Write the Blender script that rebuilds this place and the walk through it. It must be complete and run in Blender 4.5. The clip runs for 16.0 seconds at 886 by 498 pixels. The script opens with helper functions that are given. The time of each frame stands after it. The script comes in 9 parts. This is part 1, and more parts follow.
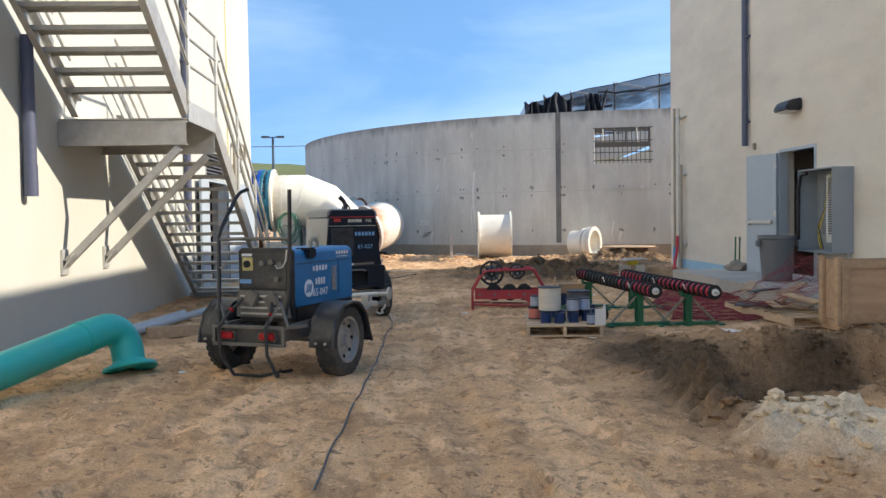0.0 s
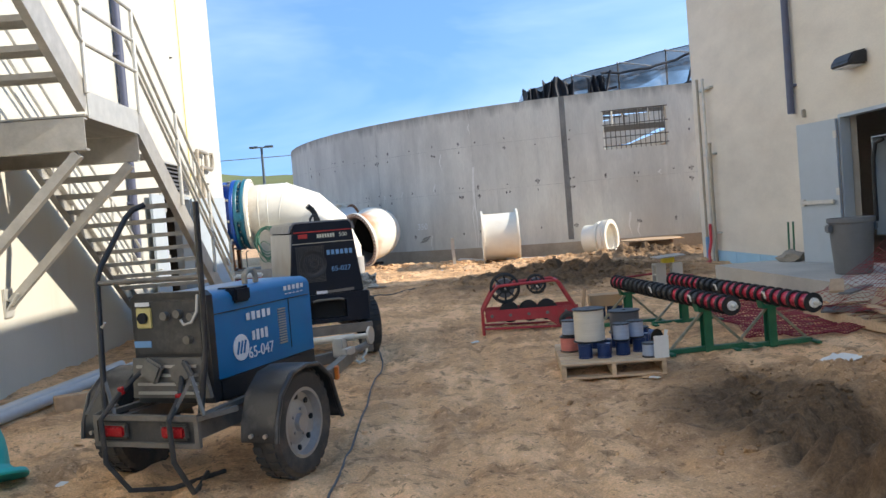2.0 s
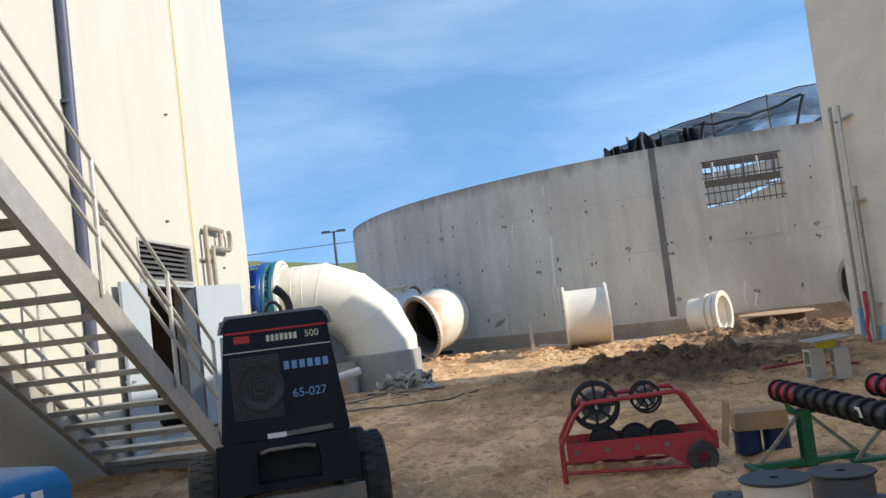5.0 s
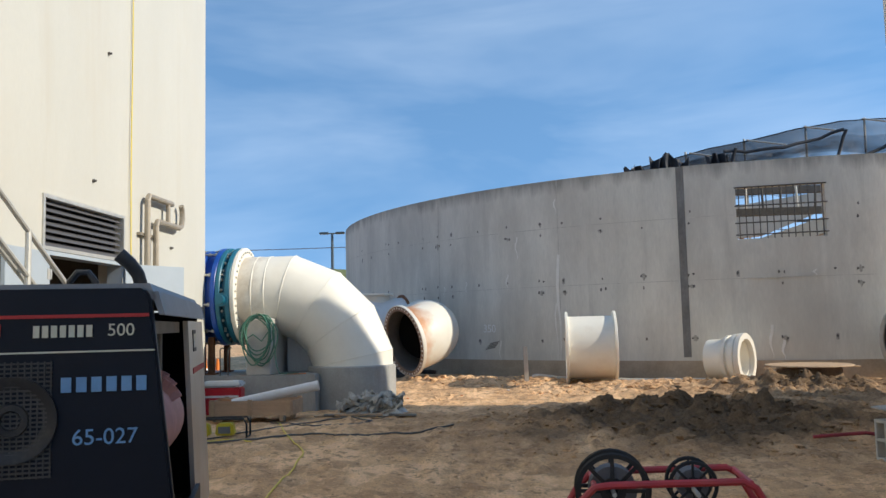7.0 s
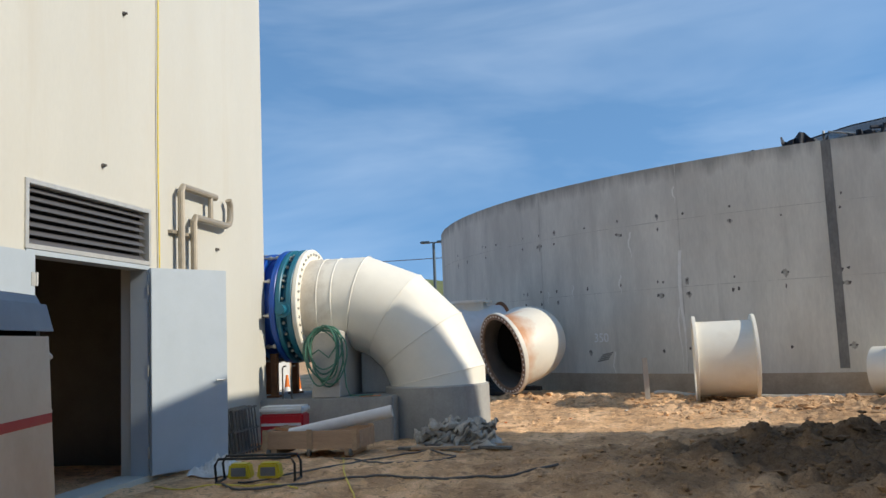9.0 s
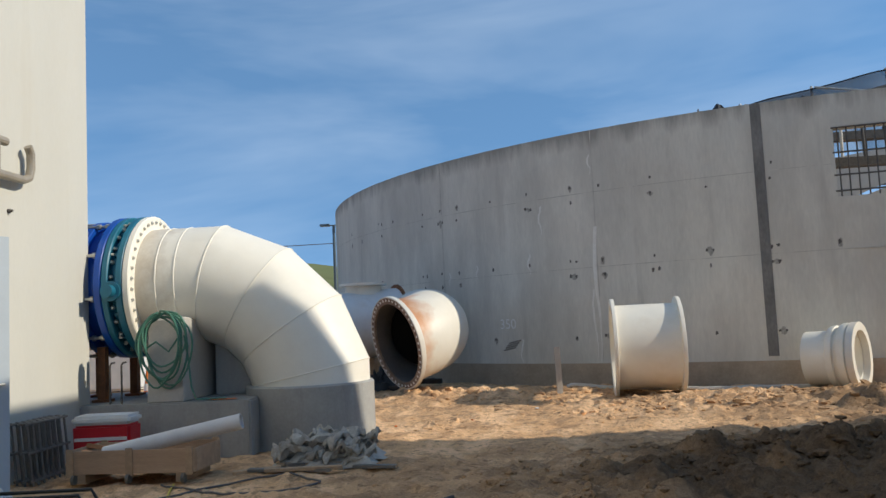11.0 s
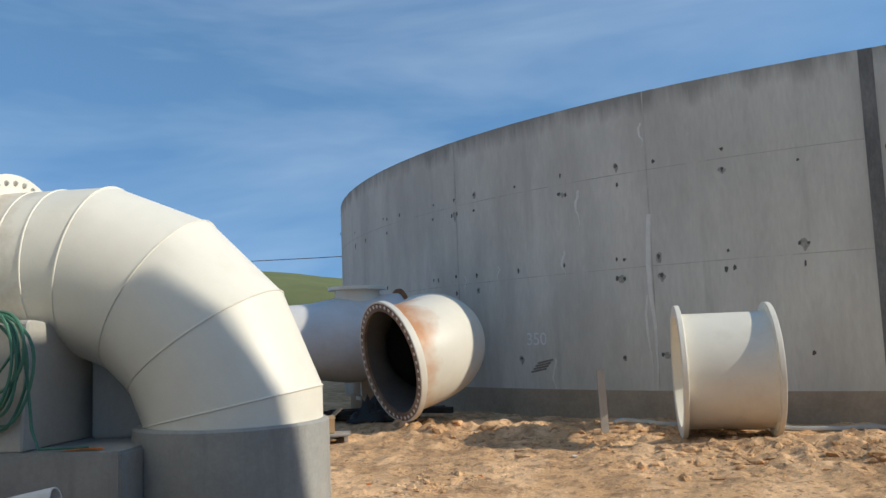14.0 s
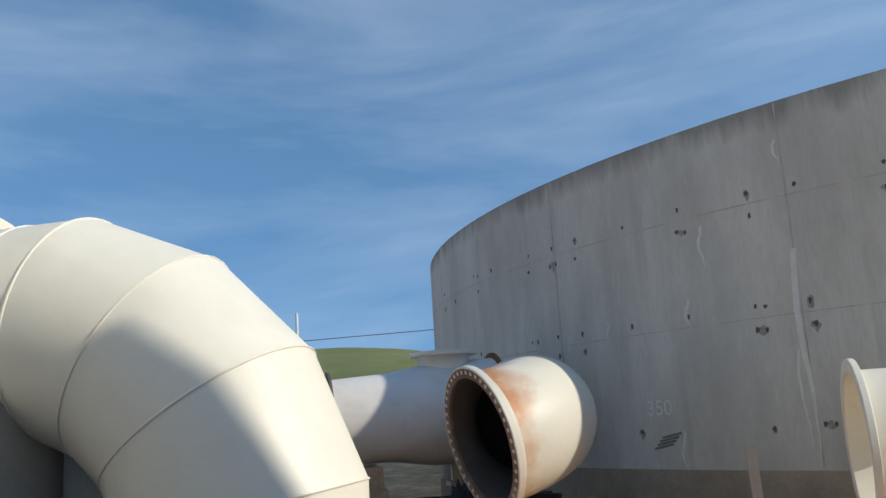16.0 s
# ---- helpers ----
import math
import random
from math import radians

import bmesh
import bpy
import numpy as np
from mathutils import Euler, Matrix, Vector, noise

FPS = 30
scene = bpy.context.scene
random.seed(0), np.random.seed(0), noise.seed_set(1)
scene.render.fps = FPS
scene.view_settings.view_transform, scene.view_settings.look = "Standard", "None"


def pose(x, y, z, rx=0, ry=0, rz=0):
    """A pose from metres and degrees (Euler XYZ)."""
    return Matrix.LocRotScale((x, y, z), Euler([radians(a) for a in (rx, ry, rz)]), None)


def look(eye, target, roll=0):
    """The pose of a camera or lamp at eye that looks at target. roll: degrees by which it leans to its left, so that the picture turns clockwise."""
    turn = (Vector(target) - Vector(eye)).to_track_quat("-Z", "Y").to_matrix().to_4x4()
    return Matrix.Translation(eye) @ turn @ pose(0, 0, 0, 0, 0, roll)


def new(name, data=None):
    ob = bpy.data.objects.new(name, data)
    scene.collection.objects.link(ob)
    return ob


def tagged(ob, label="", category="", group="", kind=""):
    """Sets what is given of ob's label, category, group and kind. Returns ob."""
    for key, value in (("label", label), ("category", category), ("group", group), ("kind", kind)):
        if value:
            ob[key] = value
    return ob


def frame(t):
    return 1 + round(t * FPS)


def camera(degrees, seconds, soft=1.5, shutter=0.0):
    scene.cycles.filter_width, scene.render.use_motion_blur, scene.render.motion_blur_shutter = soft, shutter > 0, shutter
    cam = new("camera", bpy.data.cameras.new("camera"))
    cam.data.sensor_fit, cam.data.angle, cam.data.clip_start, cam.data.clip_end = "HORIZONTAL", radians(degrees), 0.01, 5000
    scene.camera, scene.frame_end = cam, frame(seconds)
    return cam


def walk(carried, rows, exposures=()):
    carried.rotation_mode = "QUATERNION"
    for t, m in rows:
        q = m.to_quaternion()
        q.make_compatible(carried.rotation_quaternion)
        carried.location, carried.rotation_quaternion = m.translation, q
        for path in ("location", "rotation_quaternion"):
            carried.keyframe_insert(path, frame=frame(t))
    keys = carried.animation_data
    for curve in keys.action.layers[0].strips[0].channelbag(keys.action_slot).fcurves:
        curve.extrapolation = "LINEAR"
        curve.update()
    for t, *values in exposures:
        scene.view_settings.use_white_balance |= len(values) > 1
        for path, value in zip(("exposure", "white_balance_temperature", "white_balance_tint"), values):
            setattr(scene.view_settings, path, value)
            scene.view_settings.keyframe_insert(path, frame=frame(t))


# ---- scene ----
cam = camera(55.3, 16.0)
METRES, EYE, TILT, LEAN, TURN = 20.0, 1.5, -0.95, 0.0, -2.5
ROWS = [
    (0.0, 0.0, 0.0, 0.0, -0.02, -1.24, 0.87),
    (0.5, -0.0008, 0.0345, -0.0002, 1.28, -1.86, 2.06),
    (1.0, -0.0021, 0.0674, 0.0009, 2.75, -3.83, 1.39),
    (1.5, -0.0017, 0.1014, 0.0023, 0.75, -2.94, 3.55),
    (2.0, 0.003, 0.1371, 0.0051, 0.1, -1.19, 4.63),
    (2.5, 0.0056, 0.1692, 0.0064, 0.22, -0.12, 4.8),
    (3.0, 0.0119, 0.2013, 0.0055, 3.08, 0.76, 5.35),
    (5.5, 0.0173, 0.3656, 0.0068, 6.05, 5.17, 6.85),
    (6.0, 0.0162, 0.3959, 0.0045, 1.55, 4.59, 3.99),
    (6.5, 0.0197, 0.429, 0.0051, 3.7, 6.58, 3.97),
    (7.0, 0.0189, 0.4607, 0.0057, 5.79, 5.95, 1.21),
    (7.5, 0.0181, 0.4921, 0.0058, 8.73, 6.0, 2.91),
    (8.0, 0.0162, 0.5252, 0.007, 12.86, 7.73, 1.7),
    (10.5, 0.008, 0.6772, 0.0067, 12.98, 5.32, 2.73),
    (11.0, 0.005, 0.7079, 0.0084, 6.89, 5.75, 2.59),
    (11.5, 0.0046, 0.7399, 0.008, 16.43, 7.22, 2.4),
    (12.0, 0.0007, 0.7694, 0.0065, 13.1, 7.75, -1.67),
    (12.5, 0.0012, 0.8037, 0.0062, 14.52, 7.35, 2.69),
    (13.0, -0.0009, 0.8311, 0.0059, 13.93, 6.97, 0.74),
    (13.5, 0.0001, 0.8606, 0.0067, 6.45, 6.22, 1.58),
    (14.0, 0.0009, 0.8911, 0.0079, 9.09, 6.93, 2.02),
    (14.5, -0.0027, 0.9171, 0.01, 11.27, 8.12, 2.73),
    (15.0, -0.0025, 0.9455, 0.0096, 15.01, 7.77, 4.76),
    (15.5, -0.0084, 0.9708, 0.0091, 16.6, 8.51, 1.98),
    (16.0, -0.0107, 0.9949, 0.0085, 16.36, 12.15, 3.17),
]
walk(cam, [(t, pose(0, 0, EYE, TILT, LEAN, TURN) @ pose(METRES * x, METRES * y, METRES * z, 90 + pitch, roll, yaw)) for t, x, y, z, yaw, pitch, roll in ROWS],
     exposures=[(0.0, 1.18, 6850, 10), (1.5, 1.28, 6850, 10), (3.0, 1.32, 6850, 10), (5.5, 0.88, 6850, 8), (7.0, 0.75, 6850, 8), (8.0, 0.64, 6850, 8), (10.5, 0.56, 6850, 8), (12.0, 0.36, 6850, 7), (14.0, 0.42, 6780, 6), (16.0, 0.36, 6780, 6)])

# ---- sky and sun ----
SUN_ELEV, SUN_AZ = radians(30.4), radians(96.6)
world = bpy.data.worlds.new("sky")
scene.world = world
world.use_nodes = True
wn, wl = world.node_tree.nodes, world.node_tree.links
wn.clear()
w_out = wn.new("ShaderNodeOutputWorld")
w_bg = wn.new("ShaderNodeBackground")
w_sky = wn.new("ShaderNodeTexSky")
w_sky.sky_type = "NISHITA"
w_sky.sun_disc = False
w_sky.sun_elevation, w_sky.sun_rotation = SUN_ELEV, SUN_AZ
w_sky.air_density, w_sky.dust_density, w_sky.ozone_density = 0.78, 0.0, 3.0
w_co = wn.new("ShaderNodeTexCoord")
# clear dry air: the blue holds down to the horizon
w_lift = wn.new("ShaderNodeVectorMath")
w_lift.operation = "MULTIPLY_ADD"
w_lift.inputs[1].default_value = (1.0, 1.0, 0.75)
w_lift.inputs[2].default_value = (0.0, 0.0, 0.31)
w_unit = wn.new("ShaderNodeVectorMath")
w_unit.operation = "NORMALIZE"
wl.new(w_co.outputs["Generated"], w_lift.inputs[0])
wl.new(w_lift.outputs["Vector"], w_unit.inputs[0])
wl.new(w_unit.outputs["Vector"], w_sky.inputs["Vector"])
w_map = wn.new("ShaderNodeMapping")
w_map.inputs["Scale"].default_value = (1.0, 1.4, 5.0)
w_map.inputs["Rotation"].default_value = (0.12, 0.1, 0.5)
w_noise = wn.new("ShaderNodeTexNoise")
w_noise.inputs["Scale"].default_value = 1.5
w_noise.inputs["Detail"].default_value = 5.0
w_noise.inputs["Roughness"].default_value = 0.55
w_noise.inputs["Distortion"].default_value = 0.4
w_ramp = wn.new("ShaderNodeValToRGB")
w_ramp.color_ramp.elements[0].position, w_ramp.color_ramp.elements[0].color = 0.42, (0.02, 0.02, 0.02, 1)
w_ramp.color_ramp.elements[1].position, w_ramp.color_ramp.elements[1].color = 0.85, (0.24, 0.24, 0.24, 1)
w_mix = wn.new("ShaderNodeMix")
w_mix.data_type = "RGBA"
w_mix.inputs[7].default_value = (6.2, 6.9, 7.8, 1)
wl.new(w_co.outputs["Generated"], w_map.inputs["Vector"])
wl.new(w_map.outputs["Vector"], w_noise.inputs["Vector"])
wl.new(w_noise.outputs["Fac"], w_ramp.inputs["Fac"])
wl.new(w_ramp.outputs["Color"], w_mix.inputs[0])
w_hue = wn.new("ShaderNodeHueSaturation")
w_hue.inputs["Hue"].default_value, w_hue.inputs["Saturation"].default_value = 0.493, 1.12
wl.new(w_sky.outputs["Color"], w_hue.inputs["Color"])
wl.new(w_hue.outputs["Color"], w_mix.inputs[6])
wl.new(w_mix.outputs[2], w_bg.inputs["Color"])
w_bg.inputs["Strength"].default_value = 0.15
wl.new(w_bg.outputs["Background"], w_out.inputs["Surface"])
sun = new("sun", bpy.data.lights.new("sun", "SUN"))
sun.data.energy, sun.data.angle, sun.data.color = 2.7, radians(0.55), (1.0, 0.93, 0.82)
sun_way = Vector((math.cos(SUN_ELEV) * math.sin(SUN_AZ), math.cos(SUN_ELEV) * math.cos(SUN_AZ), math.sin(SUN_ELEV)))
sun.matrix_world = look(sun_way * 60, (0, 0, 0))


# ---- materials ----
def mat(name, color, rough=0.6, metal=0.0, var=0.15, scale=6.0, fine=60.0, bump=0.1, dirt=None, dirt_amt=0.0, spec=0.5,
        stretch=(1, 1, 1), per_object=0.0, distance=0.01):
    """A painted, cast or earthen surface: colour varied at two scales, patches of dirt, fine relief."""
    m = bpy.data.materials.new(name)
    m.use_nodes = True
    n, l = m.node_tree.nodes, m.node_tree.links
    b = n["Principled BSDF"]
    b.inputs["Metallic"].default_value = metal
    b.inputs["Specular IOR Level"].default_value = spec
    co = n.new("ShaderNodeTexCoord")
    mp = n.new("ShaderNodeMapping")
    mp.inputs["Scale"].default_value = stretch
    l.new(co.outputs["Object"], mp.inputs["Vector"])
    big, small = n.new("ShaderNodeTexNoise"), n.new("ShaderNodeTexNoise")
    for node, sc, det in ((big, scale, 5.0), (small, fine, 4.0)):
        node.inputs["Scale"].default_value = sc
        node.inputs["Detail"].default_value = det
        node.inputs["Roughness"].default_value = 0.6
        l.new(mp.outputs["Vector"], node.inputs["Vector"])
    add = n.new("ShaderNodeMath")
    add.operation = "MULTIPLY_ADD"
    l.new(small.outputs["Fac"], add.inputs[0])
    add.inputs[1].default_value = 0.5
    l.new(big.outputs["Fac"], add.inputs[2])
    rng = n.new("ShaderNodeMapRange")
    rng.inputs["From Min"].default_value, rng.inputs["From Max"].default_value = 0.45, 1.05
    rng.inputs["To Min"].default_value, rng.inputs["To Max"].default_value = 1 - var, 1 + var
    l.new(add.outputs[0], rng.inputs["Value"])
    mul = n.new("ShaderNodeMix")
    mul.data_type, mul.blend_type = "RGBA", "MULTIPLY"
    mul.inputs[0].default_value = 1.0
    mul.inputs[6].default_value = (*color, 1)
    l.new(rng.outputs["Result"], mul.inputs[7])
    last = mul.outputs[2]
    if dirt:
        dn = n.new("ShaderNodeTexNoise")
        dn.inputs["Scale"].default_value = scale * 0.6
        dn.inputs["Detail"].default_value = 8.0
        dn.inputs["Roughness"].default_value = 0.7
        l.new(mp.outputs["Vector"], dn.inputs["Vector"])
        dr = n.new("ShaderNodeMapRange")
        dr.inputs["From Min"].default_value, dr.inputs["From Max"].default_value = 0.5, 0.72
        dr.inputs["To Max"].default_value = dirt_amt
        l.new(dn.outputs["Fac"], dr.inputs["Value"])
        mx = n.new("ShaderNodeMix")
        mx.data_type = "RGBA"
        mx.inputs[7].default_value = (*dirt, 1)
        l.new(dr.outputs["Result"], mx.inputs[0])
        l.new(last, mx.inputs[6])
        last = mx.outputs[2]
    if per_object:
        oi = n.new("ShaderNodeObjectInfo")
        hs = n.new("ShaderNodeHueSaturation")
        vr = n.new("ShaderNodeMapRange")
        vr.inputs["To Min"].default_value, vr.inputs["To Max"].default_value = 1 - per_object, 1 + per_object
        l.new(oi.outputs["Random"], vr.inputs["Value"])
        l.new(vr.outputs["Result"], hs.inputs["Value"])
        l.new(last, hs.inputs["Color"])
        last = hs.outputs["Color"]
    l.new(last, b.inputs["Base Color"])
    rr = n.new("ShaderNodeMapRange")
    rr.inputs["To Min"].default_value, rr.inputs["To Max"].default_value = max(0.02, rough - 0.12), min(1, rough + 0.12)
    l.new(small.outputs["Fac"], rr.inputs["Value"])
    l.new(rr.outputs["Result"], b.inputs["Roughness"])
    if bump:
        bp = n.new("ShaderNodeBump")
        bp.inputs["Strength"].default_value = bump
        bp.inputs["Distance"].default_value = distance
        l.new(add.outputs[0], bp.inputs["Height"])
        l.new(bp.outputs["Normal"], b.inputs["Normal"])
    return m


M = {}
M["dirt"] = mat("dirt", (0.47, 0.345, 0.225), 0.95, var=0.4, scale=0.9, fine=14, bump=0.9, dirt=(0.30, 0.215, 0.14), dirt_amt=0.75, spec=0.15, distance=0.05)
def soil(name):
    """Dusty trodden earth: pale dust, darker damp patches, lumps and footmarks; the attribute damp marks freshly dug soil."""
    m = bpy.data.materials.new(name)
    m.use_nodes = True
    n, l = m.node_tree.nodes, m.node_tree.links
    b = n["Principled BSDF"]
    b.inputs["Roughness"].default_value = 0.95
    b.inputs["Specular IOR Level"].default_value = 0.12
    co = n.new("ShaderNodeTexCoord")

    def tex(scale, detail, rough=0.6, dist=0.0):
        t = n.new("ShaderNodeTexNoise")
        t.inputs["Scale"].default_value, t.inputs["Detail"].default_value = scale, detail
        t.inputs["Roughness"].default_value, t.inputs["Distortion"].default_value = rough, dist
        l.new(co.outputs["Object"], t.inputs["Vector"])
        return t.outputs["Fac"]

    def span(sock, a, c, lo, hi):
        r = n.new("ShaderNodeMapRange")
        r.inputs["From Min"].default_value, r.inputs["From Max"].default_value = a, c
        r.inputs["To Min"].default_value, r.inputs["To Max"].default_value = lo, hi
        l.new(sock, r.inputs["Value"])
        return r.outputs["Result"]

    def blend(fac, a, c, kind="MIX"):
        x = n.new("ShaderNodeMix")
        x.data_type, x.blend_type = "RGBA", kind
        for i, v in ((0, fac), (6, a), (7, c)):
            if isinstance(v, (tuple, float)):
                x.inputs[i].default_value = v
            else:
                l.new(v, x.inputs[i])
        return x.outputs[2]
    big, mid, fine, grit = tex(0.55, 4), tex(3.2, 6, 0.62), tex(13.0, 6, 0.68), tex(70.0, 3)
    worn = n.new("ShaderNodeMapping")
    worn.inputs["Scale"].default_value = (1.0, 0.42, 1.0)
    l.new(co.outputs["Object"], worn.inputs["Vector"])
    trodden = n.new("ShaderNodeTexNoise")
    trodden.inputs["Scale"].default_value, trodden.inputs["Detail"].default_value, trodden.inputs["Roughness"].default_value = 1.25, 8.0, 0.68
    l.new(worn.outputs["Vector"], trodden.inputs["Vector"])
    c = blend(span(big, 0.38, 0.62, 0.0, 0.8), (0.731, 0.452, 0.245, 1), (0.588, 0.353, 0.187, 1))
    c = blend(span(mid, 0.50, 0.60, 0.0, 0.55), c, (0.431, 0.261, 0.145, 1))
    c = blend(span(trodden.outputs["Fac"], 0.50, 0.57, 0.0, 0.85), c, (0.875, 0.564, 0.323, 1))
    c = blend(span(tex(1.5, 6, 0.66), 0.53, 0.58, 0.0, 0.62), c, (0.396, 0.234, 0.127, 1))
    c = blend(span(fine, 0.34, 0.46, 0.45, 0.0), c, (0.864, 0.569, 0.341, 1))
    c = blend(span(tex(8.0, 6, 0.66), 0.565, 0.62, 0.0, 0.7), c, (0.275, 0.165, 0.094, 1))
    c = blend(span(tex(27.0, 3), 0.65, 0.70, 0.0, 0.6), c, (0.955, 0.691, 0.459, 1))
    c = blend(span(tex(21.0, 4), 0.63, 0.68, 0.0, 0.75), c, (0.178, 0.106, 0.060, 1))
    at = n.new("ShaderNodeAttribute")
    at.attribute_name = "damp"
    c = blend(span(at.outputs["Fac"], 0.0, 1.0, 0.0, 0.92), c, blend(span(fine, 0.35, 0.65, 0.0, 1.0), (0.135, 0.092, 0.058, 1), (0.062, 0.041, 0.026, 1)))
    at2 = n.new("ShaderNodeAttribute")
    at2.attribute_name = "chalky"
    c = blend(at2.outputs["Fac"], c, blend(span(fine, 0.35, 0.65, 0.0, 1.0), (0.90, 0.735, 0.53, 1), (0.66, 0.51, 0.35, 1)))
    c = blend(1.0, c, span(grit, 0.25, 0.75, 0.75, 1.25), "MULTIPLY")
    l.new(c, b.inputs["Base Color"])
    vor = n.new("ShaderNodeTexVoronoi")
    vor.inputs["Scale"].default_value = 5.5
    warp = n.new("ShaderNodeMix")
    warp.data_type = "VECTOR"
    warp.inputs[0].default_value = 0.12
    l.new(co.outputs["Object"], warp.inputs[4])
    nz = n.new("ShaderNodeTexNoise")
    nz.inputs["Scale"].default_value = 2.5
    l.new(co.outputs["Object"], nz.inputs["Vector"])
    l.new(nz.outputs["Color"], warp.inputs[5])
    l.new(warp.outputs[1], vor.inputs["Vector"])
    h = n.new("ShaderNodeMath")
    h.operation = "MULTIPLY_ADD"
    h.inputs[1].default_value = 0.6
    l.new(fine, h.inputs[0])
    l.new(mid, h.inputs[2])
    h2 = n.new("ShaderNodeMath")
    h2.operation = "MULTIPLY_ADD"
    h2.inputs[1].default_value = 0.35
    l.new(vor.outputs["Distance"], h2.inputs[0])
    l.new(h.outputs[0], h2.inputs[2])
    bp = n.new("ShaderNodeBump")
    bp.inputs["Strength"].default_value, bp.inputs["Distance"].default_value = 0.8, 0.06
    l.new(h2.outputs[0], bp.inputs["Height"])
    l.new(bp.outputs["Normal"], b.inputs["Normal"])
    return m


M["dirt"] = soil("trodden_soil")
M["clod"] = mat("clod", (0.50, 0.365, 0.24), 0.95, var=0.35, scale=5, fine=40, bump=0.8, spec=0.1, distance=0.02)
M["soil_dark"] = mat("soil_dark", (0.20, 0.14, 0.09), 0.95, var=0.4, scale=5, fine=40, bump=0.8, spec=0.1, distance=0.02)
M["caliche"] = mat("caliche", (0.60, 0.50, 0.375), 0.95, var=0.3, scale=5, fine=40, bump=0.8, spec=0.1, distance=0.02)
M["concrete"] = mat("concrete", (0.48, 0.455, 0.41), 0.85, var=0.16, scale=0.8, fine=30, bump=0.25, dirt=(0.27, 0.26, 0.24), dirt_amt=0.5, spec=0.3)
M["concrete_streak"] = mat("concrete_streak", (0.67, 0.645, 0.575), 0.88, var=0.16, scale=1.6, fine=26, bump=0.25, dirt=(0.50, 0.48, 0.43), dirt_amt=0.7, spec=0.25, stretch=(1, 1, 0.22))
M["white_wall"] = mat("white_wall", (0.56, 0.545, 0.485), 0.85, var=0.06, scale=0.9, fine=30, bump=0.15, dirt=(0.55, 0.52, 0.445), dirt_amt=0.35, spec=0.25, stretch=(1, 1, 0.35))
M["stucco"] = mat("stucco", (0.74, 0.67, 0.565), 0.92, var=0.12, scale=1.1, fine=45, bump=0.35, dirt=(0.58, 0.515, 0.43), dirt_amt=0.5, spec=0.2, stretch=(1, 0.5, 1.4))
M["pipe_white"] = mat("pipe_white", (0.84, 0.80, 0.70), 0.55, var=0.05, scale=2.5, fine=70, bump=0.06, dirt=(0.64, 0.56, 0.43), dirt_amt=0.4)
# inner wall colour, darkened to stand in for the dim unlit room
M["inner_shade"] = mat("shaded_inner_wall", (0.10, 0.10, 0.095), 0.8, var=0.25, scale=2, fine=30, bump=0.15)
M["galv"] = mat("galvanised", (0.50, 0.48, 0.44), 0.5, 0.55, var=0.2, scale=7, fine=80, bump=0.1, dirt=(0.42, 0.39, 0.34), dirt_amt=0.6)
# near-black colour that stands in for the shade inside openings
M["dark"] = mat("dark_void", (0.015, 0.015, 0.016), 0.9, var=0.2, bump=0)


def drip_marks(m, way, lo, hi, color, amount, scale):
    """Long vertical water and lime marks on a cast wall."""
    n, l = m.node_tree.nodes, m.node_tree.links
    b = n["Principled BSDF"]
    was = b.inputs["Base Color"].links[0].from_socket
    co, mp, tx = n.new("ShaderNodeTexCoord"), n.new("ShaderNodeMapping"), n.new("ShaderNodeTexNoise")
    mp.inputs["Scale"].default_value = way
    tx.inputs["Scale"].default_value = scale
    tx.inputs["Detail"].default_value, tx.inputs["Roughness"].default_value = 5.0, 0.65
    l.new(co.outputs["Object"], mp.inputs["Vector"])
    l.new(mp.outputs["Vector"], tx.inputs["Vector"])
    mr, mx = n.new("ShaderNodeMapRange"), n.new("ShaderNodeMix")
    mr.inputs["From Min"].default_value, mr.inputs["From Max"].default_value = lo, hi
    mr.inputs["To Max"].default_value = amount
    l.new(tx.outputs["Fac"], mr.inputs["Value"])
    mx.data_type = "RGBA"
    mx.inputs[7].default_value = (*color, 1)
    l.new(mr.outputs["Result"], mx.inputs[0])
    l.new(was, mx.inputs[6])
    l.new(mx.outputs[2], b.inputs["Base Color"])


drip_marks(M["concrete_streak"], (1, 1, 0.07), 0.58, 0.74, (0.38, 0.36, 0.32), 0.42, 1.7)
drip_marks(M["concrete_streak"], (1.3, 1.3, 0.1), 0.62, 0.72, (0.78, 0.76, 0.70), 0.3, 2.3)
drip_marks(M["concrete_streak"], (1, 1, 0.6), 0.48, 0.70, (0.50, 0.475, 0.42), 0.65, 0.45)


